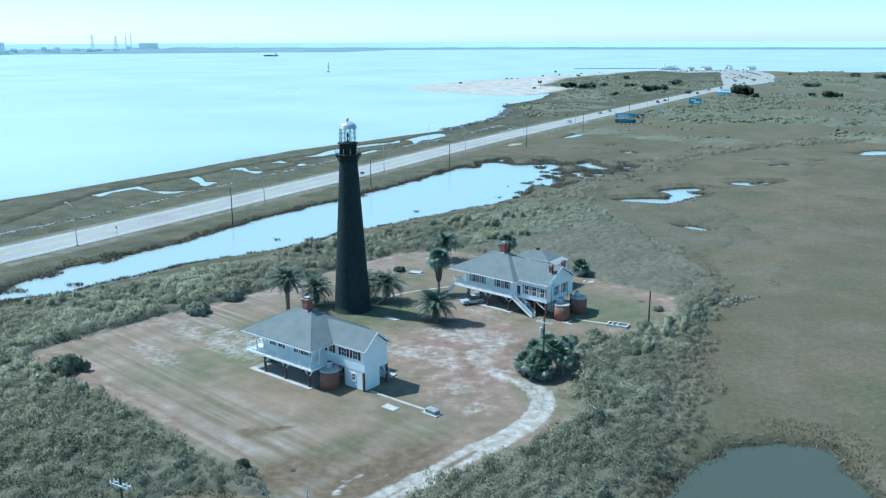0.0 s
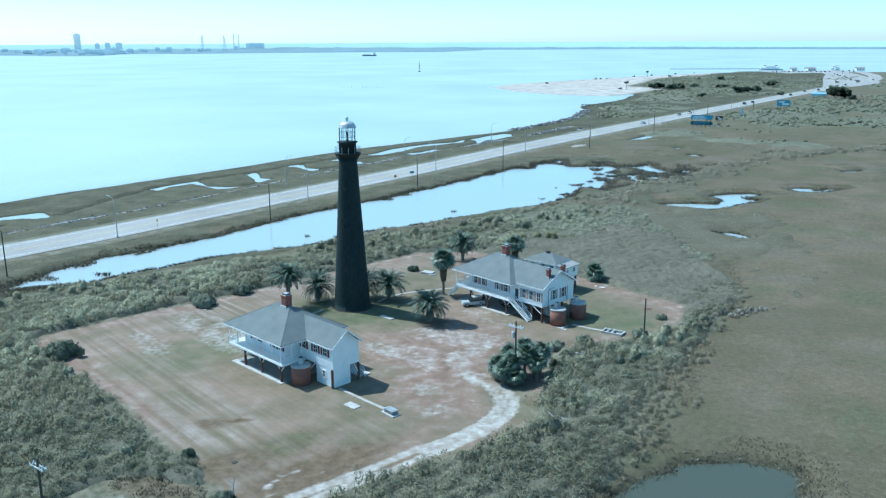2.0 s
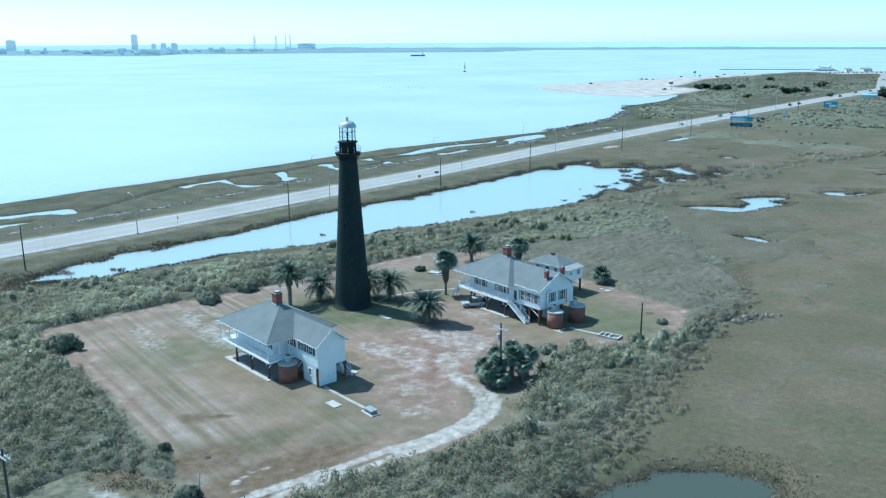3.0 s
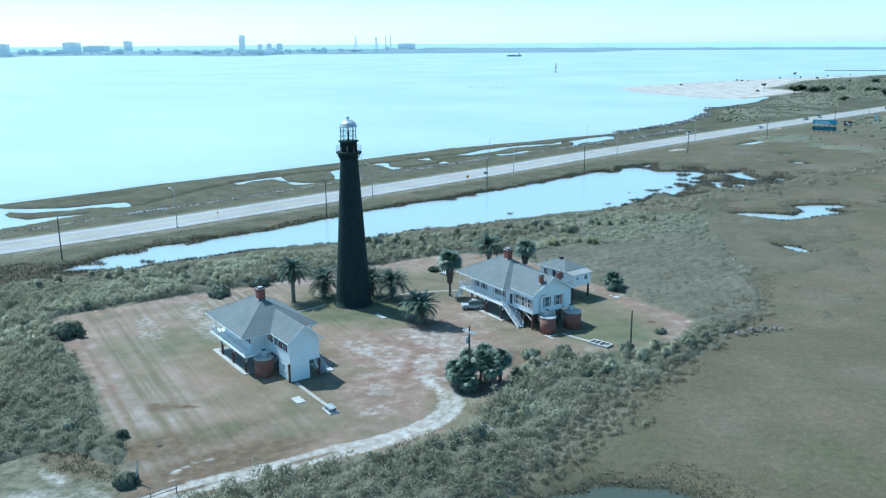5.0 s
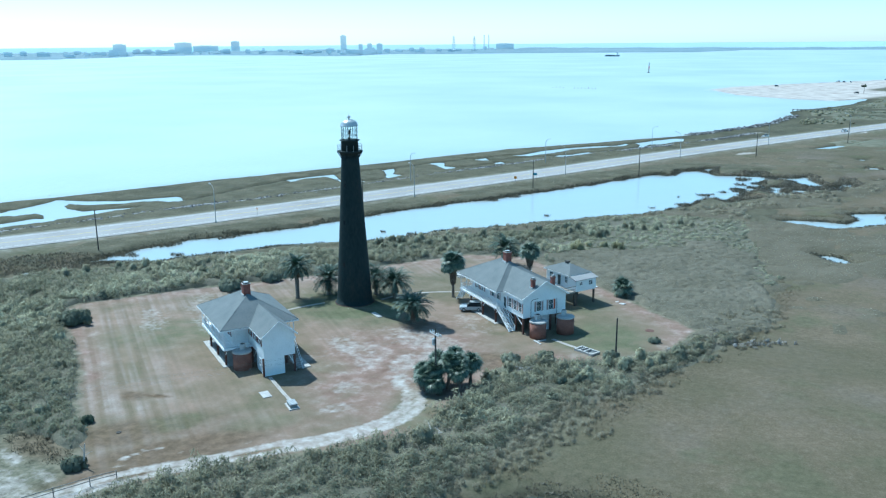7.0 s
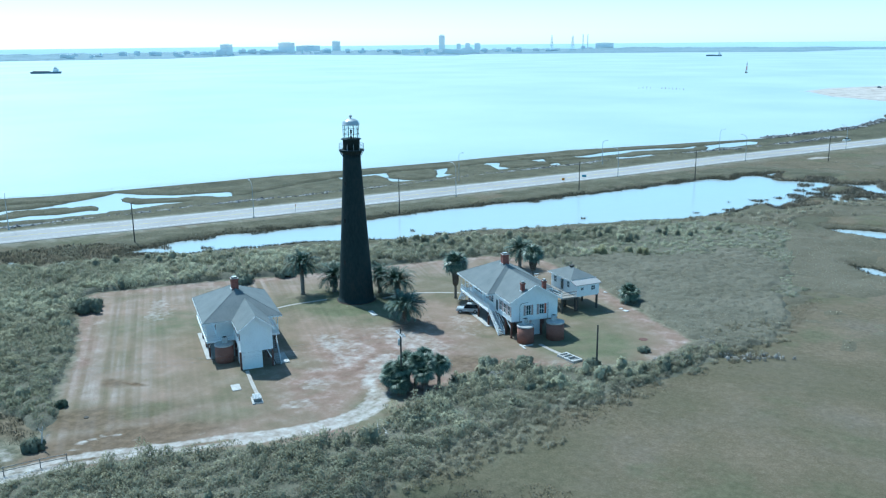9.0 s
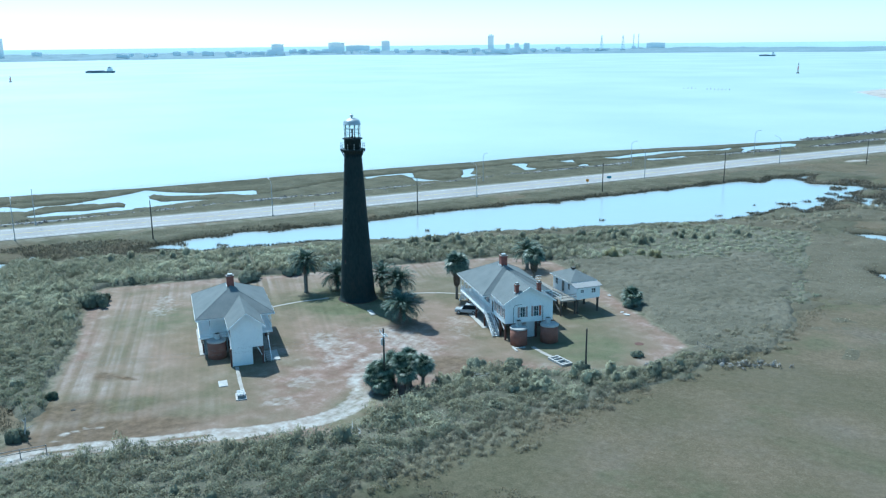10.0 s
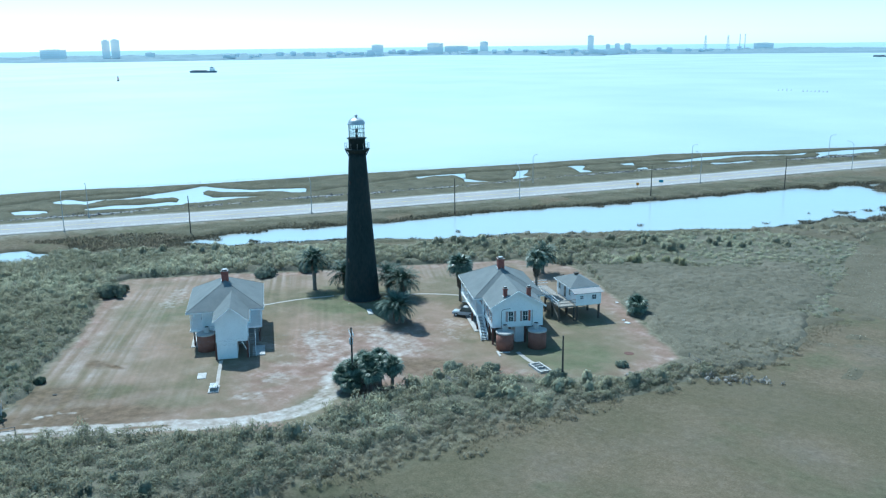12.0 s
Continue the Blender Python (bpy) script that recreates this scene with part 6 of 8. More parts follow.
keep = (scrub_mask(x, y) > .8) & (np.maximum(blob(x, y, 18, 212, 9, 4, 10), blob(x, y, 26, 206, 5, 3, 0)) > .5) & (vnoise(x, y, 4, 81) > -.25)
r = 1.0 + .6 * RNG.rand(len(x))
put("olive_bushes", BUSHES, x, y, keep, r, r + .7, .3 + .5 * RNG.rand(len(x)), OLIVE_LEAF, "yellow-green bushes in the scrub behind the yard", "bush")
# darker leafy bushes
x, y = scattered(-100, 60, 58, 200, 6.5)
keep = (scrub_mask(x, y) > .8) & (vnoise(x, y, 14, 66) > 0.25) & (field(x, y) < .5)
r = 0.7 + 0.6 * RNG.rand(len(x))
put("wax_myrtle", BUSHES, x, y, keep, r, r * .9 + .8, 0.1 + 0.4 * RNG.rand(len(x)), SHRUB_LEAF, "darker green leafy bushes among the scrub", "bush")
# tussocks by the ponds and along the scrub's edge
x, y = scattered(14, 130, 62, 330, 0.8)
dl, we, ds = sdist(LAWN, x, y), water_edge(x, y), sdist(SCRUB, x, y)
keep = (dl > .6) & (we > .4) & (ds > -2) & ((we < 5) | (ds < 5)) & (vnoise(x, y, 5, 28) + .6 * vnoise(x, y, 14, 29) > -.2) & (ldist(TRACK_LINE, x, y)[0] > 2.4)
put("tussock_grass", TUFTS, x, y, keep, .5 + .4 * RNG.rand(len(x)), .14 + .2 * RNG.rand(len(x)) + .25 * step(6, .5, we), .2 + .5 * RNG.rand(len(x)), TUSSOCK, "low olive and straw tussocks on the marsh plain", "grass")
# rushes along the sheltered water's edge
x, y = scattered(-230, 216, 60, 400, .8)
we = water_edge(x, y)
_d, _s = ldist(ROAD_LINE, x, y)
pond = step(16, 12, nearest(PONDS, x, y)) * (sdist(CANAL, x, y) > 4)
keep = (we > -.9 + .6 * pond) & (we < (1.7 + 1.4 * vnoise(x, y, 8, 31)) * (1 - .5 * pond)) & (_s < 0) & (_d > 12)
th = (.5 + .7 * RNG.rand(len(x)) + .3 * vnoise(x, y, 6, 32)) * np.where((x > 20) & (y < 112), .4, .8 + .3 * step(18, 40, x) - .4 * pond)
put("rushes", REEDS, x, y, keep, .7 + .3 * RNG.rand(len(x)), th, .0 + .35 * RNG.rand(len(x)) + .5 * step(18, 40, x) * step(280, 300, y) + .45 * step(112, 106, y) * step(14, 22, x), REED, "dark rushes fringing the canal and the ponds", "rushes")
# the brown rush bed west of the canal's end
x, y = scattered(-150, -78, 128, 176, 1.0)
we = water_edge(x, y)
keep = (sdist(SCRUB, x, y) > 1) & (we > .2) & (ldist(ROAD_LINE, x, y)[0] > 17) & (np.maximum(blob(x, y, -108, 152, 26, 10, 22), blob(x, y, -96, 160, 18, 9, 22)) + .4 * vnoise(x, y, 6, 93) > .3)
put("rush_bed", REEDS, x, y, keep, .7 + .5 * RNG.rand(len(x)), .5 + .5 * RNG.rand(len(x)) + .25 * vnoise(x, y, 5, 94), .1 + .5 * RNG.rand(len(x)), REED, "brown rush bed round small pools by the canal", "rushes")


# rush clumps standing in the shallow edge of the canal
x, y = scattered(-90, 110, 160, 392, .8)
we = water_edge(x, y)
keep = (we < -.3) & (we > -9) & (sdist(CANAL, x, y) < 3) & (vnoise(x, y, 4.5, 77) + .5 * vnoise(x, y, 13, 78) + .6 * step(10, 60, x) + .35 * step(-4, -1, we) > .9)
x, y, n = x[keep], y[keep], keep.sum()
planted("rush_clumps", REEDS, x, y, np.maximum(height(x, y), WATER_Z - .3), .7 + .3 * RNG.rand(n), .75 + .45 * RNG.rand(n), .1 + .4 * RNG.rand(n), REED, "brown rush clumps standing in the canal's shallows", "rushes")


def shrub(x, y, r, tall, label, tone=0.35, material=SHRUB_LEAF):
    """A single rounded shrub with a short stem."""
    t = thing("shrub", pose(x, y, ground_z(x, y)), label, "shrub")
    part("stem", rod((0, 0, -.15), (0.05, 0, tall * .5), .09, .04, 7), TRUNK, t)
    n = 8
    a = np.linspace(0, 2 * math.pi, n, endpoint=False)
    xs, ys = np.append(np.cos(a) * r * .46, 0), np.append(np.sin(a) * r * .46, 0)
    crown = planted("crown", CROWNS, xs, ys, np.append(np.full(n, 0.02), tall * .2), np.full(n + 1, r * .62), np.full(n + 1, tall * .72), np.full(n + 1, tone) + RNG.uniform(-.1, .1, n + 1), material, "", "", "", top=False)
    crown.parent = t
    return t


shrub(-58.2, 124.6, 2.9, 3.0, "large dark green rounded shrub at the lawn's edge", .12, SHRUB_LEAF)
shrub(-44.8, 152.8, 2.2, 2.6, "grey-green shrub on the lawn by the scrub", .45)
shrub(-40.3, 161.2, 2.1, 2.5, "grey-green shrub beside the canal scrub", .5)
shrub(-47.8, 155.6, 1.1, 1.8, "small grey shrub on the lawn", .45)
shrub(-24.4, 92.8, 0.9, 1.2, "small dark shrub on the worn lawn edge", .1, TREE_LEAF)
shrub(-16.4, 82.4, 1.4, 1.7, "dark shrub beside the sandy track", .15, SHRUB_LEAF)
shrub(-7.9, 181.2, 1.3, 1.3, "dark low shrub near a cement slab", .1, TREE_LEAF)
shrub(26.6, 137.4, 1.4, 1.7, "green shrub at the yard's scrubby edge", .4)
shrub(21.8, 134.0, 1.5, 1.8, "pale green shrub at the yard's edge", .7)
shrub(36.2, 140.9, 1.4, 1.9, "tall grey shrub around a lone post", .4)
shrub(41.5, 151.5, 1.0, 1.1, "small round shrub on the bare yard corner", .5)


def frond_mesh(bm, m, length, droop, lift, leaflets=16, wide=0.66):
    """One arching feather leaf from the crown's centre along +x, turned by m."""
    pts = []
    x, z, a = 0.0, 0.0, lift
    n = 9
    for i in range(n + 1):
        pts.append(Vector((x, 0, z)))
        x += math.cos(a) * length / n
        z += math.sin(a) * length / n
        a -= droop / n * (0.6 + 0.9 * i / n)

    def at(s):
        k = min(int(s * n), n - 1)
        return pts[k].lerp(pts[k + 1], s * n - k), (pts[k + 1] - pts[k]).normalized()
    for i in range(n):
        w = 0.055 * (1 - i / n) + 0.012
        w2 = 0.055 * (1 - (i + 1) / n) + 0.012
        bm.faces.new([bm.verts.new(m @ q) for q in (pts[i] + Vector((0, -w, 0)), pts[i + 1] + Vector((0, -w2, 0)), pts[i + 1] + Vector((0, w2, 0)), pts[i] + Vector((0, w, 0)))])
    for i in range(leaflets):
        s = 0.14 + 0.86 * (i + 0.5) / leaflets
        p, d = at(s)
        up = Vector((0, 1, 0)).cross(d) * -1
        ll = wide * math.sin(math.pi * (0.16 + 0.78 * s)) + 0.12
        for k in (-1, 1):
            out = (Vector((0, k, 0)) * 0.80 + d * 0.62 + up * 0.30 - Vector((0, 0, 0.16))).normalized()
            w = d * (0.5 * length / leaflets * 0.7)
            tip = p + out * ll - Vector((0, 0, 0.14 * ll))
            mid = p + out * ll * .5
            bm.faces.new([bm.verts.new(m @ q) for q in (p - w * .6, mid - w, tip, mid + w)])


def date_palm(x, y, trunk, spread, fronds, label, seed):
    rnd = random.Random(seed)
    t = thing("date_palm", pose(x, y, ground_z(x, y), 0, 0, rnd.uniform(0, 360)), label, "palm", "date palms")
    prof = [(0.55, -.2), (0.46, 0.25)]
    n = max(4, int(trunk / 0.28))
    for i in range(1, n + 1):
        z, r = 0.25 + (trunk - .25) * i / n, 0.36 + 0.10 * (i / n) ** 3
        prof += [(r + .05, z - .06), (r, z)]
    prof += [(0.52, trunk + .2), (0.30, trunk + .6)]
    smooth(part("trunk", spun(prof, 14), TRUNK, t))
    for ring in range(3):
        bm = bmesh.new()
        for i in range(fronds // 3):
            el = (1.12, 0.62, 0.02)[ring] + rnd.uniform(-.22, .22)
            az = 360 * i / (fronds // 3) + rnd.uniform(-9, 9) + ring * 7
            frond_mesh(bm, Matrix.Translation((0, 0, trunk + .35)) @ pose(0, 0, 0, rnd.uniform(-14, 14), 0, az), spread * rnd.uniform(.92, 1.12) * (1.16, 1.22, 1.12)[ring], (1.55, 1.5, 1.45)[ring] * rnd.uniform(.8, 1.15), el, 18, .52)
        part("fronds", bm, FROND, t, ("young upright fronds", "arching green fronds", "drooping older fronds")[ring])["kind"] = "stuff"
    bm = bmesh.new()
    for i in range(14):
        frond_mesh(bm, Matrix.Translation((0, 0, trunk + .15)) @ pose(0, 0, 0, 0, 0, i * 360 / 14 + rnd.uniform(-8, 8)), spread * .62, .7, -1.0, 8, .35)
    part("dead_fronds", bm, SKIRT, t, "brown hanging dead fronds")["kind"] = "stuff"
    return t


def fan_leaf(bm, m, stalk, r, fold):
    """A fan leaf on its stalk along +x."""
    end = Vector((stalk, 0, 0))
    bm.faces.new([bm.verts.new(m @ Vector(q)) for q in ((0, -.03, 0), (stalk, -.015, 0), (stalk, .015, 0), (0, .03, 0))])
    n = 13
    for i in range(n):
        a = -2.0 + 4.0 * i / (n - 1)
        d = Vector((math.cos(a), math.sin(a), 0))
        s = Vector((-math.sin(a), math.cos(a), 0))
        L = r * (0.82 + 0.3 * math.cos(a * .7))
        tip = end + d * L - Vector((0, 0, L * (.22 + fold * .5)))
        mid = end + d * L * .55 + Vector((0, 0, .02 * (i % 2)))
        bm.faces.new([bm.verts.new(m @ q) for q in (end, mid - s * L * .105, tip, mid + s * L * .105)])


def fan_palm(x, y, trunk, r, leaves, label, seed, skirt=0.0, group="fan palms", lean=0.0, girth=0.24):
    rnd = random.Random(seed)
    t = thing("fan_palm", pose(x, y, ground_z(x, y), 0, lean, rnd.uniform(0, 360)), label, "palm", group)
    n = max(3, int(trunk / .3))
    prof = [(girth * 1.5, -.2), (girth * 1.2, .25)] + [(girth * (1.08 - .2 * i / n) + (.02 if i % 2 else 0), .25 + (trunk - .25) * i / n) for i in range(1, n + 1)]
    smooth(part("trunk", spun(prof, 12), TRUNK, t))
    bm = bmesh.new()
    for i in range(leaves):
        k = i / leaves
        el = 85 - 108 * k + rnd.uniform(-10, 10)
        az = i * 137.5 + rnd.uniform(-12, 12)
        stalk = r * (.42 + .22 * rnd.random())
        fan_leaf(bm, Matrix.Translation((0, 0, trunk + .1)) @ pose(0, 0, 0, 0, 0, az) @ pose(0, 0, 0, rnd.uniform(-25, 25), -el, 0), stalk, r * .62 * rnd.uniform(.85, 1.15), .35 + .5 * k)
    part("fronds", bm, FAN, t, "green fan leaves")["kind"] = "stuff"
    if skirt:
        bm = bmesh.new()
        for i in range(int(30 * skirt)):
            z = trunk + .1 - skirt * rnd.random()
            fan_leaf(bm, Matrix.Translation((0, 0, z)) @ pose(0, 0, 0, 0, 0, i * 137.5) @ pose(0, 0, 0, 0, 62 + rnd.uniform(-8, 12), 0), .34, 1.05 - .4 * (trunk + .1 - z) / skirt, .3)
        part("dead_fronds", bm, SKIRT, t, "brown skirt of dead leaves")["kind"] = "stuff"
    return t


date_palm(-28.0, 151.8, 5.9, 3.25, 84, "tall date palm with bare trunk beside the tower", 1)
date_palm(-23.3, 156.0, 2.7, 3.5, 84, "squat date palm behind the black tower", 2)
date_palm(-9.9, 158.6, 2.8, 3.5, 84, "squat date palm east of the black tower", 3)
date_palm(-14.4, 159.2, 3.0, 3.2, 72, "date palm standing behind the black tower", 4)
date_palm(-0.4, 146.2, 2.7, 3.45, 90, "broad date palm alone on the open yard", 5)
date_palm(2.3, 190.6, 3.6, 3.4, 75, "date palm at the back of the yard", 6)
fan_palm(0.4, 163.7, 6.9, 2.2, 58, "tall fan palm with brown skirt before the house", 7, 3.6)
fan_palm(14.5, 169.0, 9.0, 1.9, 50, "slim fan palm with brown skirt behind the house", 8, 2.2)
fan_palm(31.4, 176.8, 1.5, 2.0, 34, "low fan palm at the edge of the scrub", 9)
for k, (px, py, th) in enumerate(((13.5, 118.8, 2.0), (15.0, 119.9, 3.0), (16.5, 120.8, 3.9), (18.0, 121.7, 3.6), (19.0, 123.4, 3.2), (16.7, 123.3, 4.0), (14.5, 122.4, 3.3), (12.7, 120.6, 2.0), (18.6, 120.2, 2.9), (15.3, 118.5, 1.3), (12.9, 122.2, 1.3))):
    fan_palm(px, py, th, 1.5, 60, "fan palm in a dense clump by the track", 20 + k, .7, "palm clump", random.Random(k).uniform(-6, 6))
fan_palm(-26.9, 127.8, 0.5, 1.2, 24, "small fan palm under the raised porch", 40)


def far_tree(x, y, tall, kind, seed):
    rnd = random.Random(seed)
    t = thing("tree", pose(x, y, ground_z(x, y), 0, 0, rnd.uniform(0, 360)), "dark green tree on the distant point" if kind else "slim palm on the distant point", "tree", "trees on the point")
    part("trunk", rod((0, 0, -.3), (0.2, 0, tall * .72), .22, .12, 7), TRUNK, t)
    n = 9 if kind else 3
    r = tall * (.52 if kind else .15)
    xs, ys = np.array([rnd.uniform(-1, 1) for _ in range(n)]) * r, np.array([rnd.uniform(-1, 1) for _ in range(n)]) * r
    zs = np.array([rnd.uniform(.05, .5) if kind else rnd.uniform(.62, .72) for _ in range(n)]) * tall
    c = planted("crown", FAR_BUSHES, xs, ys, zs, np.full(n, r), np.full(n, r * (.9 if kind else 1.5)), np.array([rnd.uniform(.1, .6) for _ in range(n)]), TREE_LEAF, "", "", "", top=False)
    c.parent = t


# place, height and whether broad or slim
POINT_TREES = ((118, 888, 9, 0), (178, 1178, 9, 0), (189, 1069, 8, 0), (216, 1026, 7, 0), (265, 934, 6, 0), (455, 1255, 6, 0), (462, 1250, 7, 0), (472, 1262, 6, 0), (147, 907, 6, 1), (154, 909, 7, 1), (162, 886, 6, 1), (171, 898, 6, 1), (192, 931, 5, 1), (171, 777, 4, 1))
POINT_THICKETS = ((254, 1088, 5, 1), (215, 915, 4, 1), (224, 928, 4, 1), (217, 842, 7, 1), (223, 846, 6, 1), (231, 863, 5, 1), (238, 862, 6, 1), (275, 943, 7, 1), (240, 788, 4, 1), (279, 758, 11, 1), (284, 738, 4, 1), (499, 1176, 4, 1), (395, 883, 5, 1), (407, 891, 5, 1), (342, 725, 6, 1), (350, 728, 5, 1), (551, 1100, 7, 1), (561, 1060, 6, 1), (335, 740, 4, 1), (572, 1066, 6, 1))
for k, (tx, ty, th, kd) in enumerate(POINT_TREES + POINT_THICKETS):
    far_tree(tx, ty, th, kd, 60 + k)

# ---- yard things ----


def slab(name, x, y, u, v, turn, label, material=CEMENT, h=.1):
    return solo(name, B((-u / 2, -v / 2, -.15, u / 2, v / 2, h)), material, label, "slab", m=pose(x, y, ground_z(x, y), 0, 0, turn))


slab("cement_slab", -7.3, 109.3, 2.3, 1.3, -39.5, "pale cement slab set in the lawn")
slab("cement_slab", -15.0, 148.6, .1, .1, 0, "small cement marker in the lawn")
slab("cement_slab", -8.5, 147.6, 3.0, 0.9, -38, "narrow cement slab in the tower's shade")
slab("cement_slab", -4.4, 179.2, 2.6, 1.8, -20, "raised cement slab at the back of the yard", h=.35)
slab("cement_slab", 23.2, 144.4, 2.2, .35, -42, "narrow cement kerb before the cistern")
slab("cement_slab", 23.6, 145.3, .35, 2.0, -42, "short cement kerb leading to the cistern")
# the cement strip and the darker floor under each house
for o, tn, name in ((HOUSE_A, TURN_A, "house_floor"), (HOUSE_B, TURN_B, "house_floor")):
    ob = solo("house_floor", B((1.0, .35, -.2, 14.6, 1.35, .09)), CEMENT, "pale cement edging along the raised house's front", "paving", m=pose(*o, 0, 0, 0, tn), kind="structure")
    solo("house_floor", B((1.0, 1.35, -.2, 14.6, 11.6, .06)), CEMENT_DARK, "darker cement floor under the raised house", "paving", m=pose(*o, 0, 0, 0, tn), kind="structure")


PATH_CEMENT = mat("dusty_cement", [(0.27, 0.235, 0.20), (0.36, 0.325, 0.29), (0.44, 0.41, 0.375)], 0.6, 0.9)


def path(line, w, label, lift=.03):
    pts = np.array(curve(line, 0.8))
    d = np.gradient(pts, axis=0)
    d /= np.hypot(d[:, 0], d[:, 1])[:, None]
    nn = np.column_stack([-d[:, 1], d[:, 0]])
    z = height(pts[:, 0], pts[:, 1])
    bm = bmesh.new()
    prev = None
    for p, q, h in zip(pts, nn, z):
        row = [bm.verts.new((*(p + q * w / 2), h - .2)), bm.verts.new((*(p + q * w / 2), h + lift)), bm.verts.new((*(p - q * w / 2), h + lift)), bm.verts.new((*(p - q * w / 2), h - .2))]
        if prev:
            for a, b in ((0, 1), (1, 2), (2, 3)):
                bm.faces.new((prev[a], prev[b], row[b], row[a]))
        prev = row
    return solo("path", bm, PATH_CEMENT, label, "path", kind="structure")


path([(-28.4, 138.5), (-25.5, 145), (-21.2, 150.6)], .6, "narrow cement path across the lawn to the tower")
path([(-11.8, 156.2), (-9.6, 161.0), (-5, 165), (2.5, 168.6)], .6, "narrow cement path from tower to house")
path([(-10.4, 115.2), (-6.2, 111.6), (-2.4, 108.5)], .55, "narrow cement path from house to pump box")
path([(25.2, 146.9), (28, 145.2), (30.6, 143.9)], .7, "narrow cement path from cistern to frame")
ring = spun([(4.6, -.3), (4.6, .30), (3.9, .34)], 48)
solo("tower_apron", ring, mat("pink_apron", [(0.34, 0.26, 0.225), (0.45, 0.365, 0.32)], .7, .9), "worn pinkish paved ring around the tower", "paving", m=pose(*TOWER, -0.02), kind="structure")


def pump_box():
    t = thing("pump_box", pose(-1.5, 107.2, 0, 0, 0, -42), "grey ribbed utility box on a cement pad", "utility box")
    part("pad", B((-1.3, -.75, -.1, 1.3, .75, .16)), CEMENT, t)
    part("body", B((-.85, -.5, .16, .85, .5, .62)), CEMENT_DARK, t)
    for i in range(6):
        part("rib", B((-.85 + i * .29, -.56, .62, -.68 + i * .29, .56, .72)), METAL, t)
    part("lid", B((-.9, -.56, .62, .9, .56, .66)), METAL, t)


pump_box()


def planter_frame():
    t = thing("cement_frame", pose(32.0, 142.9, 0, 0, 0, -28), "open white cement frame with dark bays", "frame")
    for a in ((-1.9, -1.0, 1.9, -.75), (-1.9, .75, 1.9, 1.0), (-1.9, -.75, -1.65, .75), (1.65, -.75, 1.9, .75), (-.1, -.75, .12, .75), (-1.0, -.75, -.82, .75)):
        part("beam", B((a[0], a[1], -.1, a[2], a[3], .38)), CEMENT, t)
    part("bottom", B((-1.6, -.74, -.1, 1.6, .74, .03)), CEMENT_DARK, t)


planter_frame()
# shallow dish; its dark colour stands for the shade in the hole
solo("drain", spun([(.3, -.2), (.34, .08), (.24, .1), (.04, .03)], 12), DARK_WOOD, "round drain in worn grass, its hole's dark put in colour", "drain", m=pose(-18.3, 91.9, ground_z(-18.3, 91.9)))
solo("flower_bed", spun([(.8, -.2), (.85, .12), (.65, .18), (.6, .1)], 18), CEMENT_DARK, "round stone bed beside a cement slab", "bed", m=pose(-3.4, 178.0, ground_z(-3.4, 178.0)))


PALE_WOOD = mat("bleached_timber", [(0.42, 0.42, 0.41), (0.58, 0.58, 0.57)], 3.0, 0.8)


def timber_pole(x, y, top, label, arms=1, transformer=False, turn=0.0, category="utility pole", tilt=0.0):
    z = ground_z(x, y)
    t = thing("utility_pole", pose(x, y, z, 0, tilt, turn), label, category, "utility poles")
    part("pole", rod((0, 0, -.6), (0, 0, top - z), .17, .11, 10), DARK_WOOD, t)
    for k in range(arms):
        zz, v = top - z - .9, (-.2, .2)[k]
        part("crossarm", B((-1.3, v - .06, zz - .07, 1.3, v + .06, zz + .07)), PALE_WOOD, t, "pale timber crossarm")
        for u in (-1.15, -.6, .6, 1.15):
            part("insulator", rod((u, v, zz + .07), (u, v, zz + .3), .06, .04, 8), TRIM, t)
    if transformer:
        zz = top - z - 2.2
        part("transformer", spun([(.26, zz - .5), (.29, zz - .45), (.29, zz + .4), (.2, zz + .5)], 14, at=(-.45, 0)), METAL, t, "grey drum transformer")
        part("bracket", B((-.3, -.05, zz - .05, -.1, .05, zz + .05)), DARK_WOOD, t)
    return t


timber_pole(15.3, 119.1, 9.8, "dark timber pole with transformer in palm clump", 2, True, -38)
timber_pole(37.0, 141.2, 6.95, "bare timber post rising from the scrub", 0)
timber_pole(-31.4, 73.2, 9.7, "timber power pole with two crossarms in scrub", 2, False, -31)
for px, py, top in ((-130.5, 108.0, 10.2), (-95.6, 169.4, 10.2), (-56.2, 234.4, 10.0), (-20.9, 292.6, 9.7), (7.8, 336.2, 10.2), (46.5, 404, 10.2), (85.5, 470, 10), (128, 542, 10), (175, 620, 10)):
    timber_pole(px, py, top, "dark timber pole beside the highway", 0)


def wire(p, q, sag, label):
    c = bpy.data.curves.new("wire", "CURVE")
    c.dimensions, c.bevel_depth, c.bevel_resolution = "3D", 0.005, 1
    s = c.splines.new("POLY")
    s.points.add(16)
    for i in range(17):
        k = i / 16
        v = Vector(p).lerp(Vector(q), k) - Vector((0, 0, 4 * sag * k * (1 - k)))
        s.points[i].co = (*v, 1)
    c.materials.append(CEMENT_DARK)
    return tagged(new("power_wire", c), label, "wire", "power wires")


for off in (-1.1, -.6, .6, 1.1):
    a, b = radians(-38), radians(-31)
    wire((15.3 + off * math.cos(a), 119.1 + off * math.sin(a), 9.2), (-31.4 + off * math.cos(b), 73.2 + off * math.sin(b), 9.1), 1.1, "thin sagging power wire between two poles")


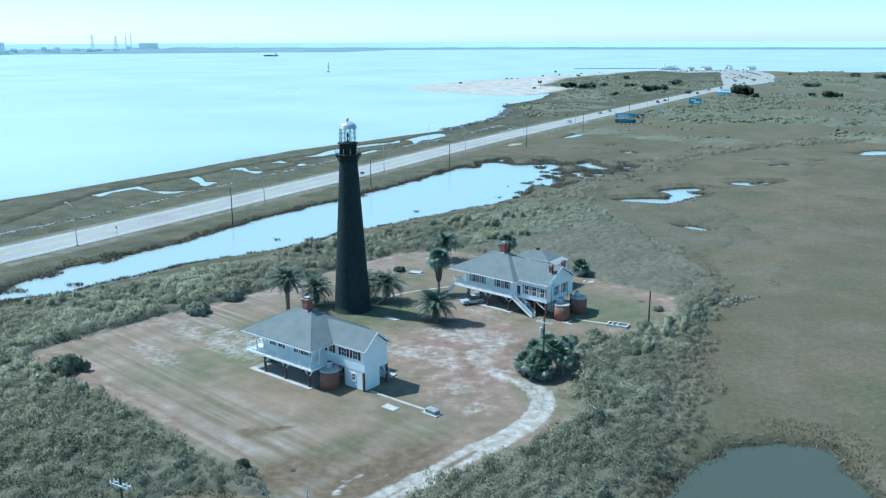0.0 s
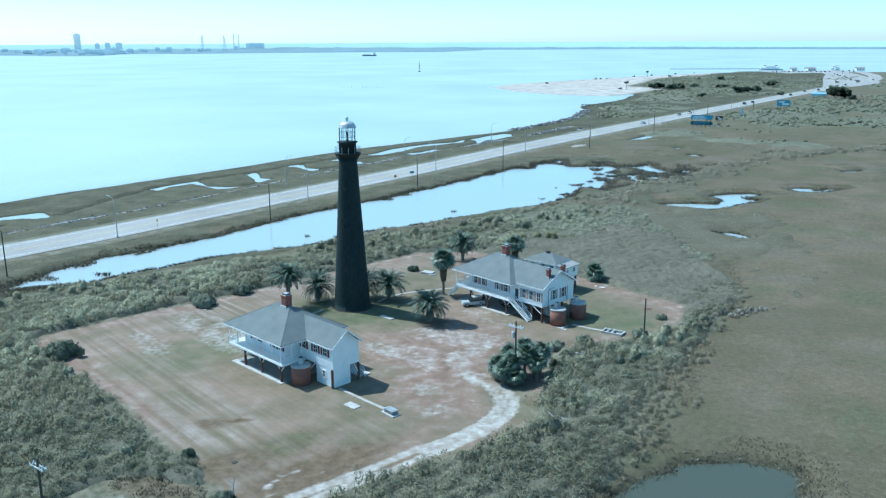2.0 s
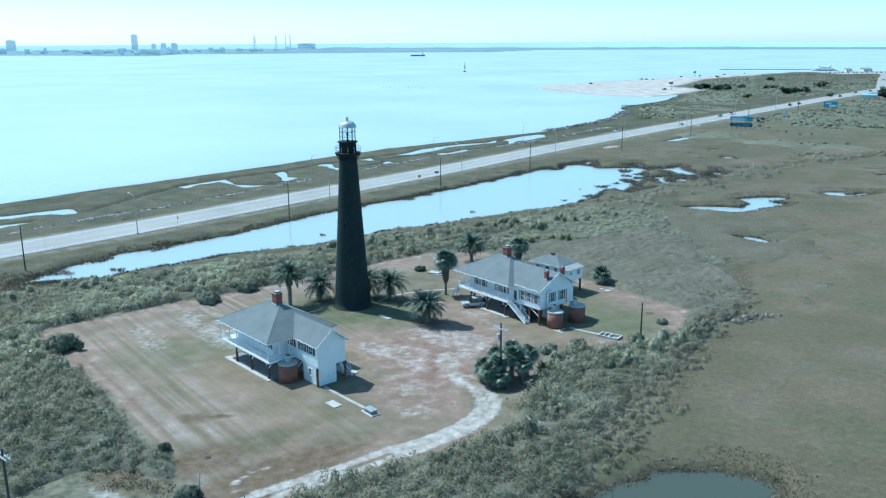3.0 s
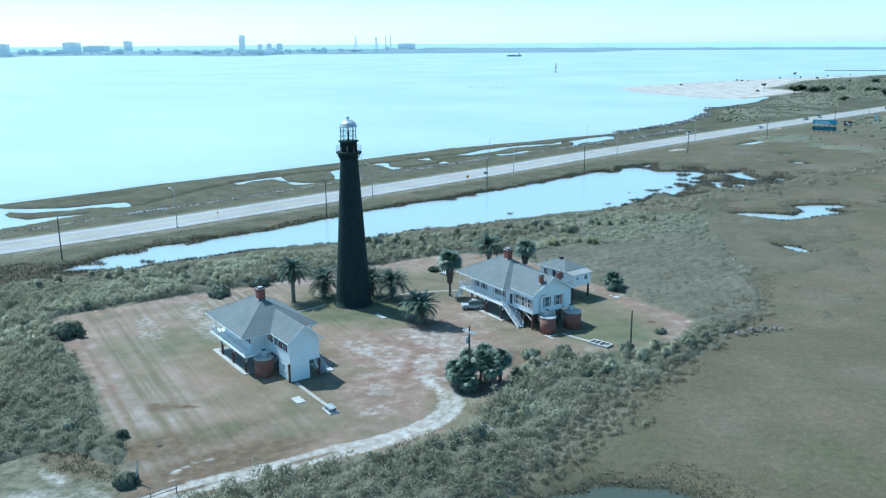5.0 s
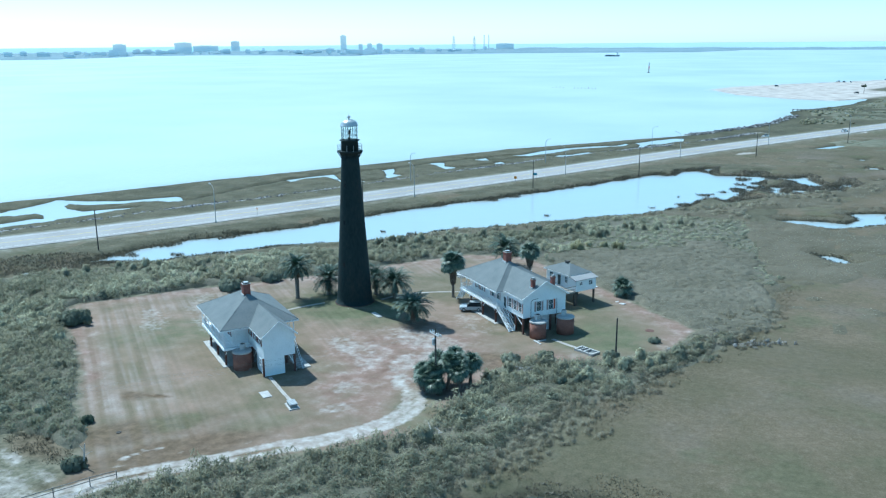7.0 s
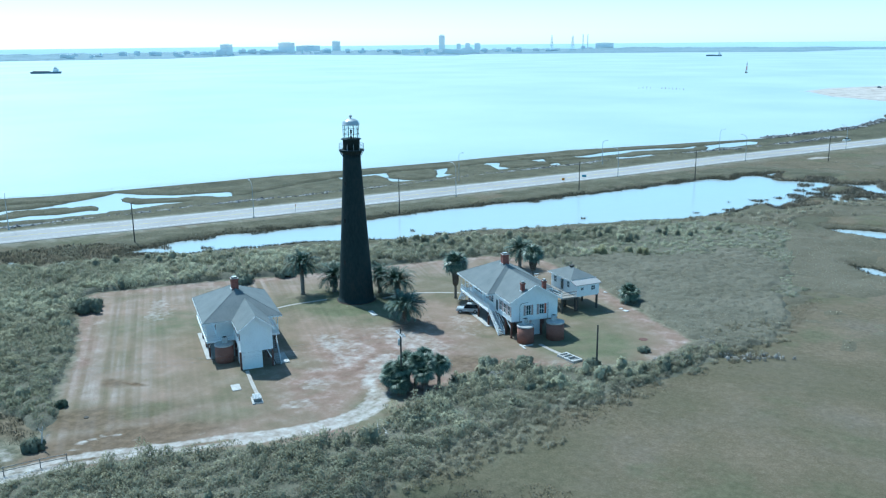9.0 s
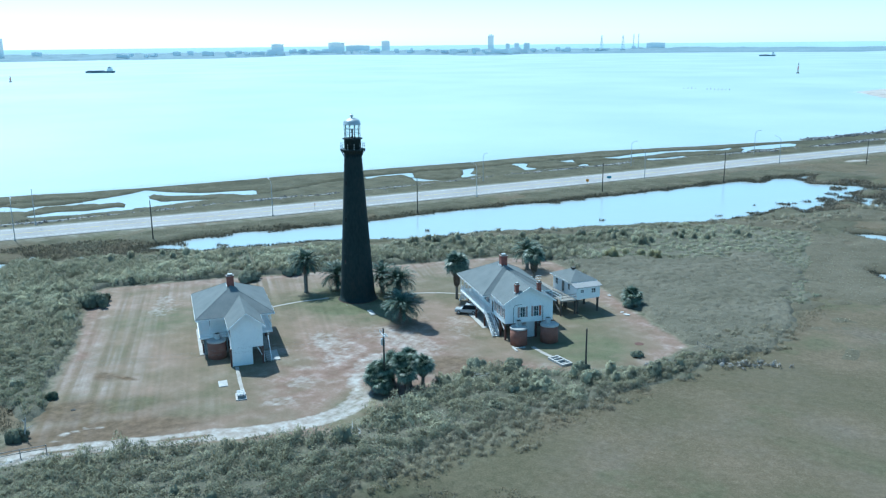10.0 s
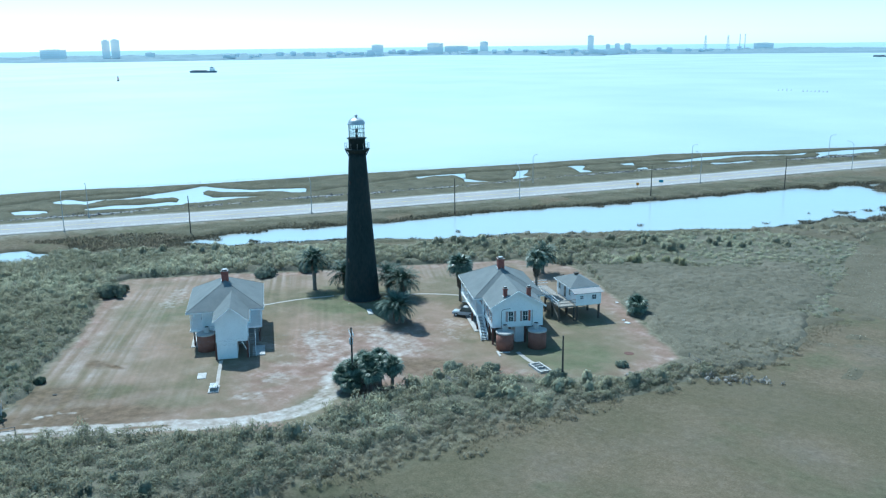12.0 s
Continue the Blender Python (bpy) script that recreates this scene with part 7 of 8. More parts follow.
def street_lamp(x, y, turn):
    z = ground_z(x, y)
    t = thing("street_lamp", pose(x, y, z, 0, 0, turn), "tall grey metal lamp leaning over the highway", "street lamp", "highway lamps")
    part("pole", rod((0, 0, -.3), (0, 0, 9.6), .13, .07, 10), GALV_POLE, t)
    bm = rod((0, 0, 9.5), (-.9, 0, 10.4), .055, n=8)
    rod((-.9, 0, 10.4), (-2.4, 0, 10.75), .05, n=8, bm=bm)
    part("arm", bm, GALV_POLE, t)
    part("lamp_head", B((-3.2, -.17, 10.66, -2.3, .17, 10.86)), METAL, t)
    part("base", spun([(.28, -.3), (.26, .35), (.16, .5)], 12), CEMENT, t)


for lx, ly in ((-125.0, 149.6), (-88.6, 206.8), (-52.5, 263.5), (-17.8, 325.4), (16.5, 388), (50, 446), (88, 508), (125, 570), (163, 632)):
    street_lamp(lx, ly, -32)
for lx, ly in ((-140, 165), (-68.5, 296.0), (-34, 356), (0, 418)):
    street_lamp(lx, ly, 148)


def road_sign(x, y, turn, tall, w, h, material, label):
    t = thing("road_sign", pose(x, y, ground_z(x, y), 0, 0, turn), label, "sign")
    part("post", rod((0, 0, -.3), (0, 0, tall), .045, n=6), GALV_POLE, t)
    bm = B((-w / 2, -.06, tall - h, w / 2, -.045, tall))
    bmesh.ops.bevel(bm, geom=bm.edges[:], offset=.005, segments=1)
    part("panel", bm, material, t)


road_sign(-30.0, 301.5, 20, 2.2, .9, .9, ORANGE, "orange diamond work sign beside the highway")
road_sign(-83.2, 219.2, 150, 2.4, .6, .7, ORANGE, "small orange sign on the highway verge")
road_sign(-25, 309, 20, 2.6, 1.5, .8, SIGN_BLUE, "small blue road sign beside the highway")


def billboard(x, y, turn, w, h, base, label, two=False, face=SIGN_BLUE):
    t = thing("billboard", pose(x, y, ground_z(x, y), 0, 0, turn), label, "billboard", "roadside billboards")
    n = 5 if w > 8 else 3
    for i in range(n):
        u = -w / 2 + w * (i + .5) / n
        part("post", B((u - .14, -.14, -.4, u + .14, .14, base + h)), DARK_WOOD, t)
    if two:
        k = h * .44
        part("panel", B((-w / 2, -.35, base + h - k, w / 2, -.15, base + h)), face, t, "upper blue panel")
        part("lower_panel", B((-w / 2, -.35, base, w / 2, -.15, base + k * .8)), SIGN_DARK, t, "darker lower panel")
        for i in range(5):
            part("bar", B((-w * .42, -.37, base + h - .9 - i * .5, w * (.1 + .08 * (i % 3)), -.351, base + h - .65 - i * .5)), TRIM, t)
        for i in range(2):
            part("bar", B((-w * .4, -.37, base + .5 + i * .7, w * .38, -.351, base + .75 + i * .7)), SIGN_BLUE, t)
    else:
        part("panel", B((-w / 2, -.35, base, w / 2, -.15, base + h)), face, t)
        part("bar", B((-w * .35, -.37, base + h * .55, w * .05, -.351, base + h * .8)), TRIM, t)
        part("bar", B((-w * .1, -.37, base + h * .15, w * .4, -.351, base + h * .45)), TRIM, t)
    part("catwalk", B((-w / 2, -.9, base - .25, w / 2, -.35, base - .15)), GREY_WOOD, t)


billboard(117.5, 506, -14, 12.0, 5.6, 1.2, "large blue two-panel roadside billboard on timber posts", True)
billboard(204, 650, -16, 9.0, 4.2, 1.4, "bright blue roadside billboard with pale bars")
billboard(155.5, 573, 55, 4.0, 5.0, .6, "pale grey roadside panel seen edge-on", False, METAL)
billboard(135, 541, -14, 4.2, 2.6, .8, "brown wooden roadside board", False, POST_WOOD)


def pavilion():
    t = thing("pavilion", pose(268, 772, ground_z(268, 772), 0, 0, -18) @ Matrix.Scale(.7, 4), "low pale blue roofed shed near the road", "shed")
    part("roof", shell([[(-8.5, -5, 4.0), (8.5, -5, 4.0), (8.5, 0, 5.6), (-8.5, 0, 5.6)], [(-8.5, 0, 5.6), (8.5, 0, 5.6), (8.5, 5, 4.0), (-8.5, 5, 4.0)]], .2), mat("blue_metal_roof", [(0.22, 0.42, 0.55), (0.30, 0.50, 0.62)], .3, .5), t)
    part("wall", B((-8, -4.5, -.2, 8, -4.3, 3.9), (-8, 4.3, -.2, 8, 4.5, 3.9), (-8, -4.3, -.2, -7.8, 4.3, 3.9), (7.8, -4.3, -.2, 8, 4.3, 3.9)), mat("pale_blue_wall", [(0.35, 0.52, 0.62), (0.42, 0.60, 0.70)], .3, .7), t)


pavilion()

CAR_COLOURS = {"white": (0.70, 0.70, 0.69), "silver": (0.42, 0.44, 0.45), "black": (0.02, 0.022, 0.025), "red": (0.30, 0.04, 0.03), "blue": (0.05, 0.10, 0.20), "grey": (0.16, 0.17, 0.18)}
CAR_PAINTS = {k: car_paint(k + "_car_paint", c) for k, c in CAR_COLOURS.items()}
LIGHT_GLASS = glass("headlamp_glass", (0.55, 0.57, 0.57), .1)
TAIL = glass("tail_lamp_red", (0.25, 0.02, 0.02), .2)


def car(x, y, turn, colour, kind="suv", z=None, label="", group="cars on the highway"):
    t = thing("car" if kind != "truck" else "pickup_truck", pose(x, y, ground_z(x, y) if z is None else z, 0, 0, turn), label or f"{colour} {'pickup truck' if kind == 'truck' else 'car'} on the pale highway", "car", group)
    p = CAR_PAINTS[colour]
    bm = B((-2.2, -.88, .32, 2.2, .88, .98))
    for v in bm.verts:
        if v.co.z > .6:
            v.co.x *= .965
            v.co.y *= .95
        if v.co.x > 1 and v.co.z > .6:
            v.co.z -= .12
    bmesh.ops.bevel(bm, geom=bm.edges[:], offset=.09, segments=2, affect="EDGES")
    part("body", bm, p, t)
    x0, x1, top = {"suv": (-2.0, .85, 1.72), "sedan": (-1.5, .8, 1.45), "truck": (-.6, 1.0, 1.75)}[kind]
    bm = B((x0, -.82, .95, x1, .82, top))
    for v in bm.verts:
        if v.co.z > 1.2:
            v.co.y *= .84
            v.co.x += (.28 if v.co.x < (x0 + x1) / 2 else -.62)
    bmesh.ops.bevel(bm, geom=bm.edges[:], offset=.06, segments=2, affect="EDGES")
    part("windows", bm, CARGLASS, t)
    bm = B((x0 + .3, -.68, top - .03, x1 - .64, .68, top + .035))
    bmesh.ops.bevel(bm, geom=bm.edges[:], offset=.03, segments=2, affect="EDGES")
    part("roof", bm, p, t)
    if kind == "truck":
        part("bed", B((-2.1, -.8, .86, -.7, .8, .93)), RUBBER, t)
    first = None
    for u in (-1.4, 1.38):
        for v in (-.8, .8):
            if first is None:
                bm = bmesh.new()
                rod((0, -.12, 0), (0, .12, 0), .35, n=16, bm=bm)
                first = part("wheel", bm, RUBBER, t)
                first.location = (u, v, .35)
                rim = part("rim", rod((0, -.13, 0), (0, .13, 0), .2, n=12), METAL, first)
            else:
                w = like(first, "wheel", (u, v, .35), t)
                like(rim, "rim", (0, 0, 0), w)
    for v in (-.62, .62):
        part("headlight", B((2.08, v - .17, .68, 2.16, v + .17, .82)), LIGHT_GLASS, t)
        part("tail_light", B((-2.2, v - .14, .72, -2.11, v + .14, .9)), TAIL, t)
    return t


suv = car(*local(HOUSE_B, TURN_B, 5.6, .2), TURN_B - 118, "silver", "suv", .06, "silver car parked half under the raised house", "parked cars")
car(*local(HOUSE_B, TURN_B, 11.0, 5.4), TURN_B - 100, "black", "suv", .06, "dark car parked in shade under the house", "parked cars")
ROAD_PTS = np.array(FINE_ROAD)


def on_road(yy, lane):
    i = int(np.argmin(np.abs(ROAD_PTS[:, 1] - yy)))
    d = ROAD_PTS[i + 1] - ROAD_PTS[i - 1]
    d = d / np.hypot(*d)
    return (ROAD_PTS[i, 0] - d[1] * lane, ROAD_PTS[i, 1] + d[0] * lane, math.degrees(math.atan2(d[1], d[0])) + (0 if lane < 0 else 180))


for yy, lane, colour, kind in ((519, -2.4, "white", "sedan"), (594, 2.4, "white", "truck"), (577, 2.2, "silver", "sedan"), (678, -2.4, "black", "suv"), (697, -2.4, "grey", "sedan"), (786, -2.2, "black", "suv"), (836, 2.4, "black", "sedan"), (862, -2.4, "grey", "suv"), (905, -2.4, "white", "sedan"), (950, -2.2, "black", "suv"), (1010, 2.3, "red", "sedan"), (1060, -2.3, "white", "suv")):
    rx, ry, tn = on_road(yy, lane)
    car(rx, ry, tn, colour, kind, .24)
car(47.5, 487, 60, "white", "truck", ground_z(47.5, 487), "white pickup truck parked on the sandy shoulder", "parked cars")
for k, (bx, by) in enumerate(((41, 1003), (111, 1111), (118, 1108), (190, 1226), (266, 1322), (112, 893), (105, 1118), (160, 1180), (230, 1275))):
    car(bx, by, 40 + 20 * k, ("black", "grey", "white", "black", "blue", "black", "white", "grey", "red")[k], "suv", ground_z(bx, by), "vehicle parked far off on the sand beach", "cars on the beach")

# ---- rubble along the shore ----


def rubble(name, line, count, size, spread, label, seed, stone=ROCK):
    rnd = np.random.RandomState(seed)
    pts = np.array(curve(line, 1.0))
    bm_v, bm_f = [], []
    base = np.array([(1, 0, 0), (-1, 0, 0), (0, 1, 0), (0, -1, 0), (0, 0, 1), (0, 0, -1)], float)
    tris = ((0, 2, 4), (2, 1, 4), (1, 3, 4), (3, 0, 4), (2, 0, 5), (1, 2, 5), (3, 1, 5), (0, 3, 5))
    where = pts[rnd.randint(len(pts), size=count)] + rnd.normal(size=(count, 2)) * spread
    ground_at = np.maximum(height(where[:, 0], where[:, 1]), WATER_Z - .1)
    for p, z in zip(where, ground_at):
        s = size * (.4 + rnd.rand())
        v = base * (1 + .5 * rnd.rand(6, 1)) * s * (1, 1, .6)
        a = rnd.rand() * 6.28
        rot = np.array([[math.cos(a), -math.sin(a), 0], [math.sin(a), math.cos(a), 0], [0, 0, 1]])
        o = len(bm_v) * 1
        bm_v += [tuple(q) for q in v @ rot.T + (p[0], p[1], z + s * .15)]
        bm_f += [tuple(o + i for i in t) for t in tris]
    me = bpy.data.meshes.new(name)
    me.from_pydata(bm_v, [], bm_f)
    me.materials.append(stone)
    return tagged(new(name, me), label, "rubble", kind="stuff")


RIPRAP = [(-190, 100), (-150, 160), (-126, 203), (-115, 225), (-100, 247.7), (-78, 291), (-48.7, 348), (-30, 383), (-7, 419), (19.6, 462), (40, 505)]
bm = bmesh.new()
pts = np.array(curve(RIPRAP, 3.0))
prev = None
for p, h in zip(pts, height(pts[:, 0], pts[:, 1])):
    row = [bm.verts.new((p[0] + dx, p[1] - dx * .6, max(h, -.9) + dz)) for dx, dz in ((-.7, -.3), (-.3, .30), (.2, .32), (.7, -.3))]
    if prev:
        for a, b in ((0, 1), (1, 2), (2, 3)):
            bm.faces.new((prev[a], row[a], row[b], prev[b]))
    prev = row
solo("sea_wall", bm, CEMENT, "low pale cement sea wall along the shore side", "wall", kind="structure")
rubble("riprap", RIPRAP, 2800, .5, 1.0, "dark broken stone piled along the sea wall", 3)
rubble("shore_stones", [(-192, 199), (-150, 264), (-97, 347), (-30, 443), (9, 490)], 420, .22, .7, "scattered pale stones on the bay's edge", 4, CEMENT)
rubble("shore_stones", [(9, 490), (43, 557), (60, 628)], 450, .9, 1.6, "dark stones along the curving shore", 5)


def driftwood(x, y, n, size, label, seed):
    rnd = random.Random(seed)
    t = thing("dead_branches", pose(x, y, ground_z(x, y)), label, "driftwood")
    for i in range(n):
        a, l = rnd.uniform(0, 6.28), size * rnd.uniform(.4, 1)
        z = rnd.uniform(.5, 1.5)
        cx, cy = rnd.uniform(-.5, .5) * size, rnd.uniform(-.5, .5) * size
        part("branch", rod((cx, cy, z), (cx + l * math.cos(a), cy + l * math.sin(a), z + rnd.uniform(-.1, .5)), .06, .02, 5), CEMENT, t)


driftwood(25.2, 128.6, 14, 2.2, "bleached dead branches lying over the scrub", 1)


def snag(x, y, label):
    """A bleached, leaning dead trunk with a few broken limbs."""
    t = thing("dead_tree", pose(x, y, ground_z(x, y), 0, 9, 30), label, "dead tree")
    part("trunk", rod((0, 0, -.2), (0, 0, 3.1), .13, .05, 7), CEMENT, t)
    for z, a, l in ((1.5, .4, .9), (2.1, 2.6, .8), (2.6, 4.4, .6), (1.0, 5.3, .7)):
        part("limb", rod((0, 0, z), (l * math.cos(a), l * math.sin(a), z + .5), .05, .02, 5), CEMENT, t)


snag(-15.6, 83.0, "bleached dead tree standing by the sandy track")
driftwood(21.0, 104.5, 8, 1.4, "bleached dead branches in the scrub", 2)


def fence(points, label, tall=1.2):
    t = thing("fence", pose(0, 0, 0), label, "fence")
    for p in points:
        z = ground_z(*p)
        part("post", rod((*p, z - .3), (*p, z + tall), .07, .06, 7), GREY_WOOD, t)
    for a, b in zip(points, points[1:]):
        for h in (tall * .55, tall * .92):
            part("rail", beam((*a, ground_z(*a) + h), (*b, ground_z(*b) + h), .04, .09), GREY_WOOD, t)


fence([(-15.6, 72.5), (-13.4, 76.4), (-11.4, 79.8), (-9.7, 82.2)], "low timber rail fence beside the sandy track")
fence([(-2.5, 207.0), (0.2, 206.3), (3.0, 205.6)], "short pale timber fence in the back scrub", 1.5)
fence([(48.6, 160.2), (51.2, 158.4)], "leaning pale timber rail at the yard corner", 1.2)


def debris(x, y, w, d, turn, label):
    """A warped, weathered board or panel lying on the grass."""
    bm = bmesh.new()
    rows = []
    for v in (-d / 2, 0, d / 2):
        rows.append([bm.verts.new((u, v, .05 + .05 * math.sin(3 * u + v))) for u in (-w / 2, -w / 6, w / 6, w / 2)])
    faces = [bm.faces.new((rows[j][i], rows[j][i + 1], rows[j + 1][i + 1], rows[j + 1][i])) for j in range(2) for i in range(3)]
    ext = bmesh.ops.extrude_face_region(bm, geom=faces)
    bmesh.ops.translate(bm, vec=(0, 0, .06), verts=[q for q in ext["geom"] if isinstance(q, bmesh.types.BMVert)])
    bmesh.ops.recalc_face_normals(bm, faces=bm.faces)
    solo("board", bm, PALE_WOOD, label, "board", "loose boards", m=pose(x, y, ground_z(x, y) - .03, 0, 0, turn))


debris(32.5, 171.0, 1.2, .7, -30, "bleached white board lying on the yard grass")
debris(31.3, 171.9, .6, .4, 40, "small bleached board lying on the yard grass")
debris(25.2, 181.0, 1.0, .5, -45, "bleached white board at the scrub's edge")
# disc added where the grass has a dark brown smudge
solo("cover", spun([(.75, -.1), (.8, .05), (.6, .09), (.05, .08)], 16), POST_WOOD, "round dark brown disc sunk in the grass", "cover", m=pose(39.8, 157.2, ground_z(39.8, 157.2) - .04))

# ---- the point, the bay and the far shore ----


def pier():
    t = thing("ruined_pier", pose(74, 668, WATER_Z, 0, 0, 12) @ Matrix.Scale(.62, 4), "ruined timber pier standing in shallow water", "pier")
    for i in range(11):
        for v in (-1.5, 1.5):
            part("pile", rod((-24 + i * 4.6, v, -1.5), (-24 + i * 4.6, v, 3.0 + .5 * math.sin(i * 2.1)), .28, .22, 7), DARK_WOOD, t)
    for v in (-1.5, 1.5):
        part("stringer", beam((-25, v, 2.6), (23, v, 2.6), .35, .35), GREY_WOOD, t)
    for i in range(8):
        part("cap", beam((-24 + i * 4.6, -2, 3.0), (-24 + i * 4.6, 2, 3.0), .35, .3), GREY_WOOD, t)


pier()


def ferry(x, y, turn, label, size=1.0):
    t = thing("ferry", pose(x, y, WATER_Z, 0, 0, turn) @ Matrix.Scale(size, 4), label, "ferry", "car ferries")
    bm = B((-30, -8, -1, 30, 8, 3.2))
    for v in bm.verts:
        if abs(v.co.x) > 20:
            v.co.y *= .55
    bmesh.ops.bevel(bm, geom=[e for e in bm.edges if abs(e.verts[0].co.x - e.verts[1].co.x) < .1], offset=1.2, segments=2, affect="EDGES")
    part("hull", bm, CAR_PAINTS["white"], t)
    part("stripe", B((-27, -8.02, 2.2, 27, -7.9, 2.7)), CAR_PAINTS["blue"], t)
    part("side_house", B((-20, -7.4, 3.2, 20, -5.2, 6.6)), TRIM, t)
    part("side_house", B((-20, 5.2, 3.2, 20, 7.4, 6.6)), TRIM, t)
    part("cabin_deck", B((-22, -8, 6.6, 22, 8, 7.1)), TRIM, t)
    part("cabin", B((-12, -5, 7.1, 12, 5, 9.6)), TRIM, t)
    for k in range(8):
        part("window", B((-10.6 + k * 2.8, -5.05, 8.0, -9.0 + k * 2.8, -4.98, 9.0)), PANE, t)
    for u in (-14, 14):
        w = part("wheelhouse", B((u - 2.4, -3, 9.6, u + 2.4, 3, 12.2)), TRIM, t)
        part("window", B((u - 2.42, -3.03, 10.8, u + 2.42, 3.03, 11.7)), PANE, w)
        part("roof", B((u - 3, -3.6, 12.2, u + 3, 3.6, 12.5)), TRIM, w)
    part("funnel", spun([(.8, 9.6), (.7, 13.2), (.6, 13.4)], 12), TRIM, t)
    part("mast", rod((0, 0, 14), (0, 0, 18), .15, .08, 6), METAL, t)


ferry(404, 1428, 8, "white car ferry moored at the landing", .66)
ferry(500, 1418, 62, "white car ferry lying end-on in its slip", .62)


def terminal_building(x, y, turn, u, v, h, label):
    t = thing("terminal_building", pose(x, y, 0, 0, 0, turn), label, "building", "ferry landing buildings")
    part("wall", B((-u / 2, -v / 2, -.5, u / 2, v / 2, h)), TRIM, t)
    part("roof", shell([[(-u / 2 - .8, -v / 2 - .8, h), (u / 2 + .8, -v / 2 - .8, h), (u / 2 + .8, 0, h + 2), (-u / 2 - .8, 0, h + 2)], [(-u / 2 - .8, 0, h + 2), (u / 2 + .8, 0, h + 2), (u / 2 + .8, v / 2 + .8, h), (-u / 2 - .8, v / 2 + .8, h)]], .3), ROOF_PALE, t)
    n = max(2, int(u / 4))
    for i in range(n):
        c = -u / 2 + u * (i + .5) / n
        part("window", B((c - .8, -v / 2 - .04, h * .35, c + .8, -v / 2 + .02, h * .75)), PANE, t)


terminal_building(452, 1385, 20, 14, 8, 3.2, "low white building at the ferry landing")
terminal_building(528, 1392, -5, 12, 7, 3.2, "low white waiting hall at the landing")
terminal_building(425, 1378, 5, 8, 6, 3.0, "small white building beside the ferries")
for k in range(26):
    rr = random.Random(300 + k)
    px, py = 385 + 6.5 * (k % 13) + rr.uniform(-1.5, 1.5), 1345 - (k // 13) * 22 + 2 * (k % 13) * .4 + rr.uniform(-2, 2)
    car(px, py, 75 + rr.uniform(-8, 8), rr.choice(["white", "silver", "black", "grey", "white", "red", "blue"]), rr.choice(["suv", "sedan", "truck"]), ground_z(px, py) + .02, "vehicle waiting far off at the ferry landing", "cars at the landing")
solo("landing_apron", B((-70, -38, -.8, 60, 42, .12)), ASPHALT, "pale paved apron of the ferry landing", "pavement", m=pose(450, 1340, -.3, 0, 0, 18), kind="structure")
ribbon("road", curve([(300, 845), (338, 955), (372, 1060), (402, 1150), (440, 1260), (455, 1320)], 8), -6.5, 6.5, .06, ASPHALT, "pale widening approach road of the ferry landing", "road")
ribbon("road", curve([(345, 930), (400, 1000), (424, 1072), (452, 1188), (470, 1280), (470, 1320)], 8), -6.5, 6.5, .05, ASPHALT, "pale curving road from the ferry landing", "road")
ribbon("road", curve([(352, 960), (385, 1010), (404, 1085), (430, 1180), (450, 1260), (462, 1320)], 8), -17, 17, .03, ASPHALT, "pale paved waiting lanes of the ferry landing", "road")
for k in range(16):
    rr = random.Random(500 + k)
    px, py = 392 + 3.6 * k + rr.uniform(-4, 4), 1025 + 15 * k + rr.uniform(-3, 3)
    car(px, py, 75 + rr.uniform(-5, 5), rr.choice(["white", "silver", "black", "grey", "black", "white"]), rr.choice(["suv", "sedan", "truck"]), ground_z(px, py) + .12, "vehicle queueing far off for the ferry", "cars at the landing")
solo("jetty", B((-75, -2, -1, 75, 2, .9)), ROCK, "low dark stone jetty off the point", "jetty", m=pose(330, 1480, WATER_Z, 0, 0, 2))


def buoy(x, y, tall, label, m):
    t = thing("buoy", pose(x, y, WATER_Z, 0, 2, 0), label, "buoy", "channel markers")
    part("float", spun([(1.5, -.8), (1.9, .2), (1.9, 1.0), (1.2, 1.5)], 16), m, t)
    for i in range(4):
        a = math.pi / 4 + i * math.pi / 2
        part("leg", rod((1.2 * math.cos(a), 1.2 * math.sin(a), 1.3), (.4 * math.cos(a), .4 * math.sin(a), tall * .9), .13, n=6), m, t)
    part("topmark", B((-.9, -.9, tall * .30, .9, .9, tall * .62)), mat("faded_red", [(0.52, 0.27, 0.25), (0.62, 0.36, 0.34)], 1.0, .7), t, "faded red daymark")
    part("lantern", spun([(.3, tall * .9), (.3, tall), (.1, tall * 1.02)], 8), METAL, t)


buoy(-152.8, 1378, 16.5, "tall channel buoy with faded red topmark", DARK_WOOD)
buoy(-1101, 748, 9, "dark leaning channel marker in the bay", DARK_WOOD)


BARGE_BLUE = mat("faded_hull_paint", [(0.10, 0.15, 0.18), (0.16, 0.22, 0.25)], 0.3, 0.7)


def barge(x, y, turn, L, label):
    t = thing("barge", pose(x, y, WATER_Z, 0, 0, turn), label, "ship", "vessels in the bay")
    bm = B((-L / 2, -6, -1, L / 2, 6, 3.4))
    for v in bm.verts:
        if v.co.z < 0:
            v.co.x *= .93
    part("hull", bm, BARGE_BLUE, t)
    part("deck_cargo", B((-L * .42, -4.5, 3.4, L * .12, 4.5, 4.4)), POST_WOOD, t)
    h = part("deckhouse", B((L * .26, -4, 3.4, L * .42, 4, 8.0), (L * .29, -3, 8.0, L * .38, 3, 11.0)), TRIM, t)
    part("window", B((L * .288, -3.05, 9.2, L * .382, 3.05, 10.3)), PANE, h)
    part("mast", rod((L * .33, 0, 11), (L * .33, 0, 15.5), .2, .1, 6), METAL, t)


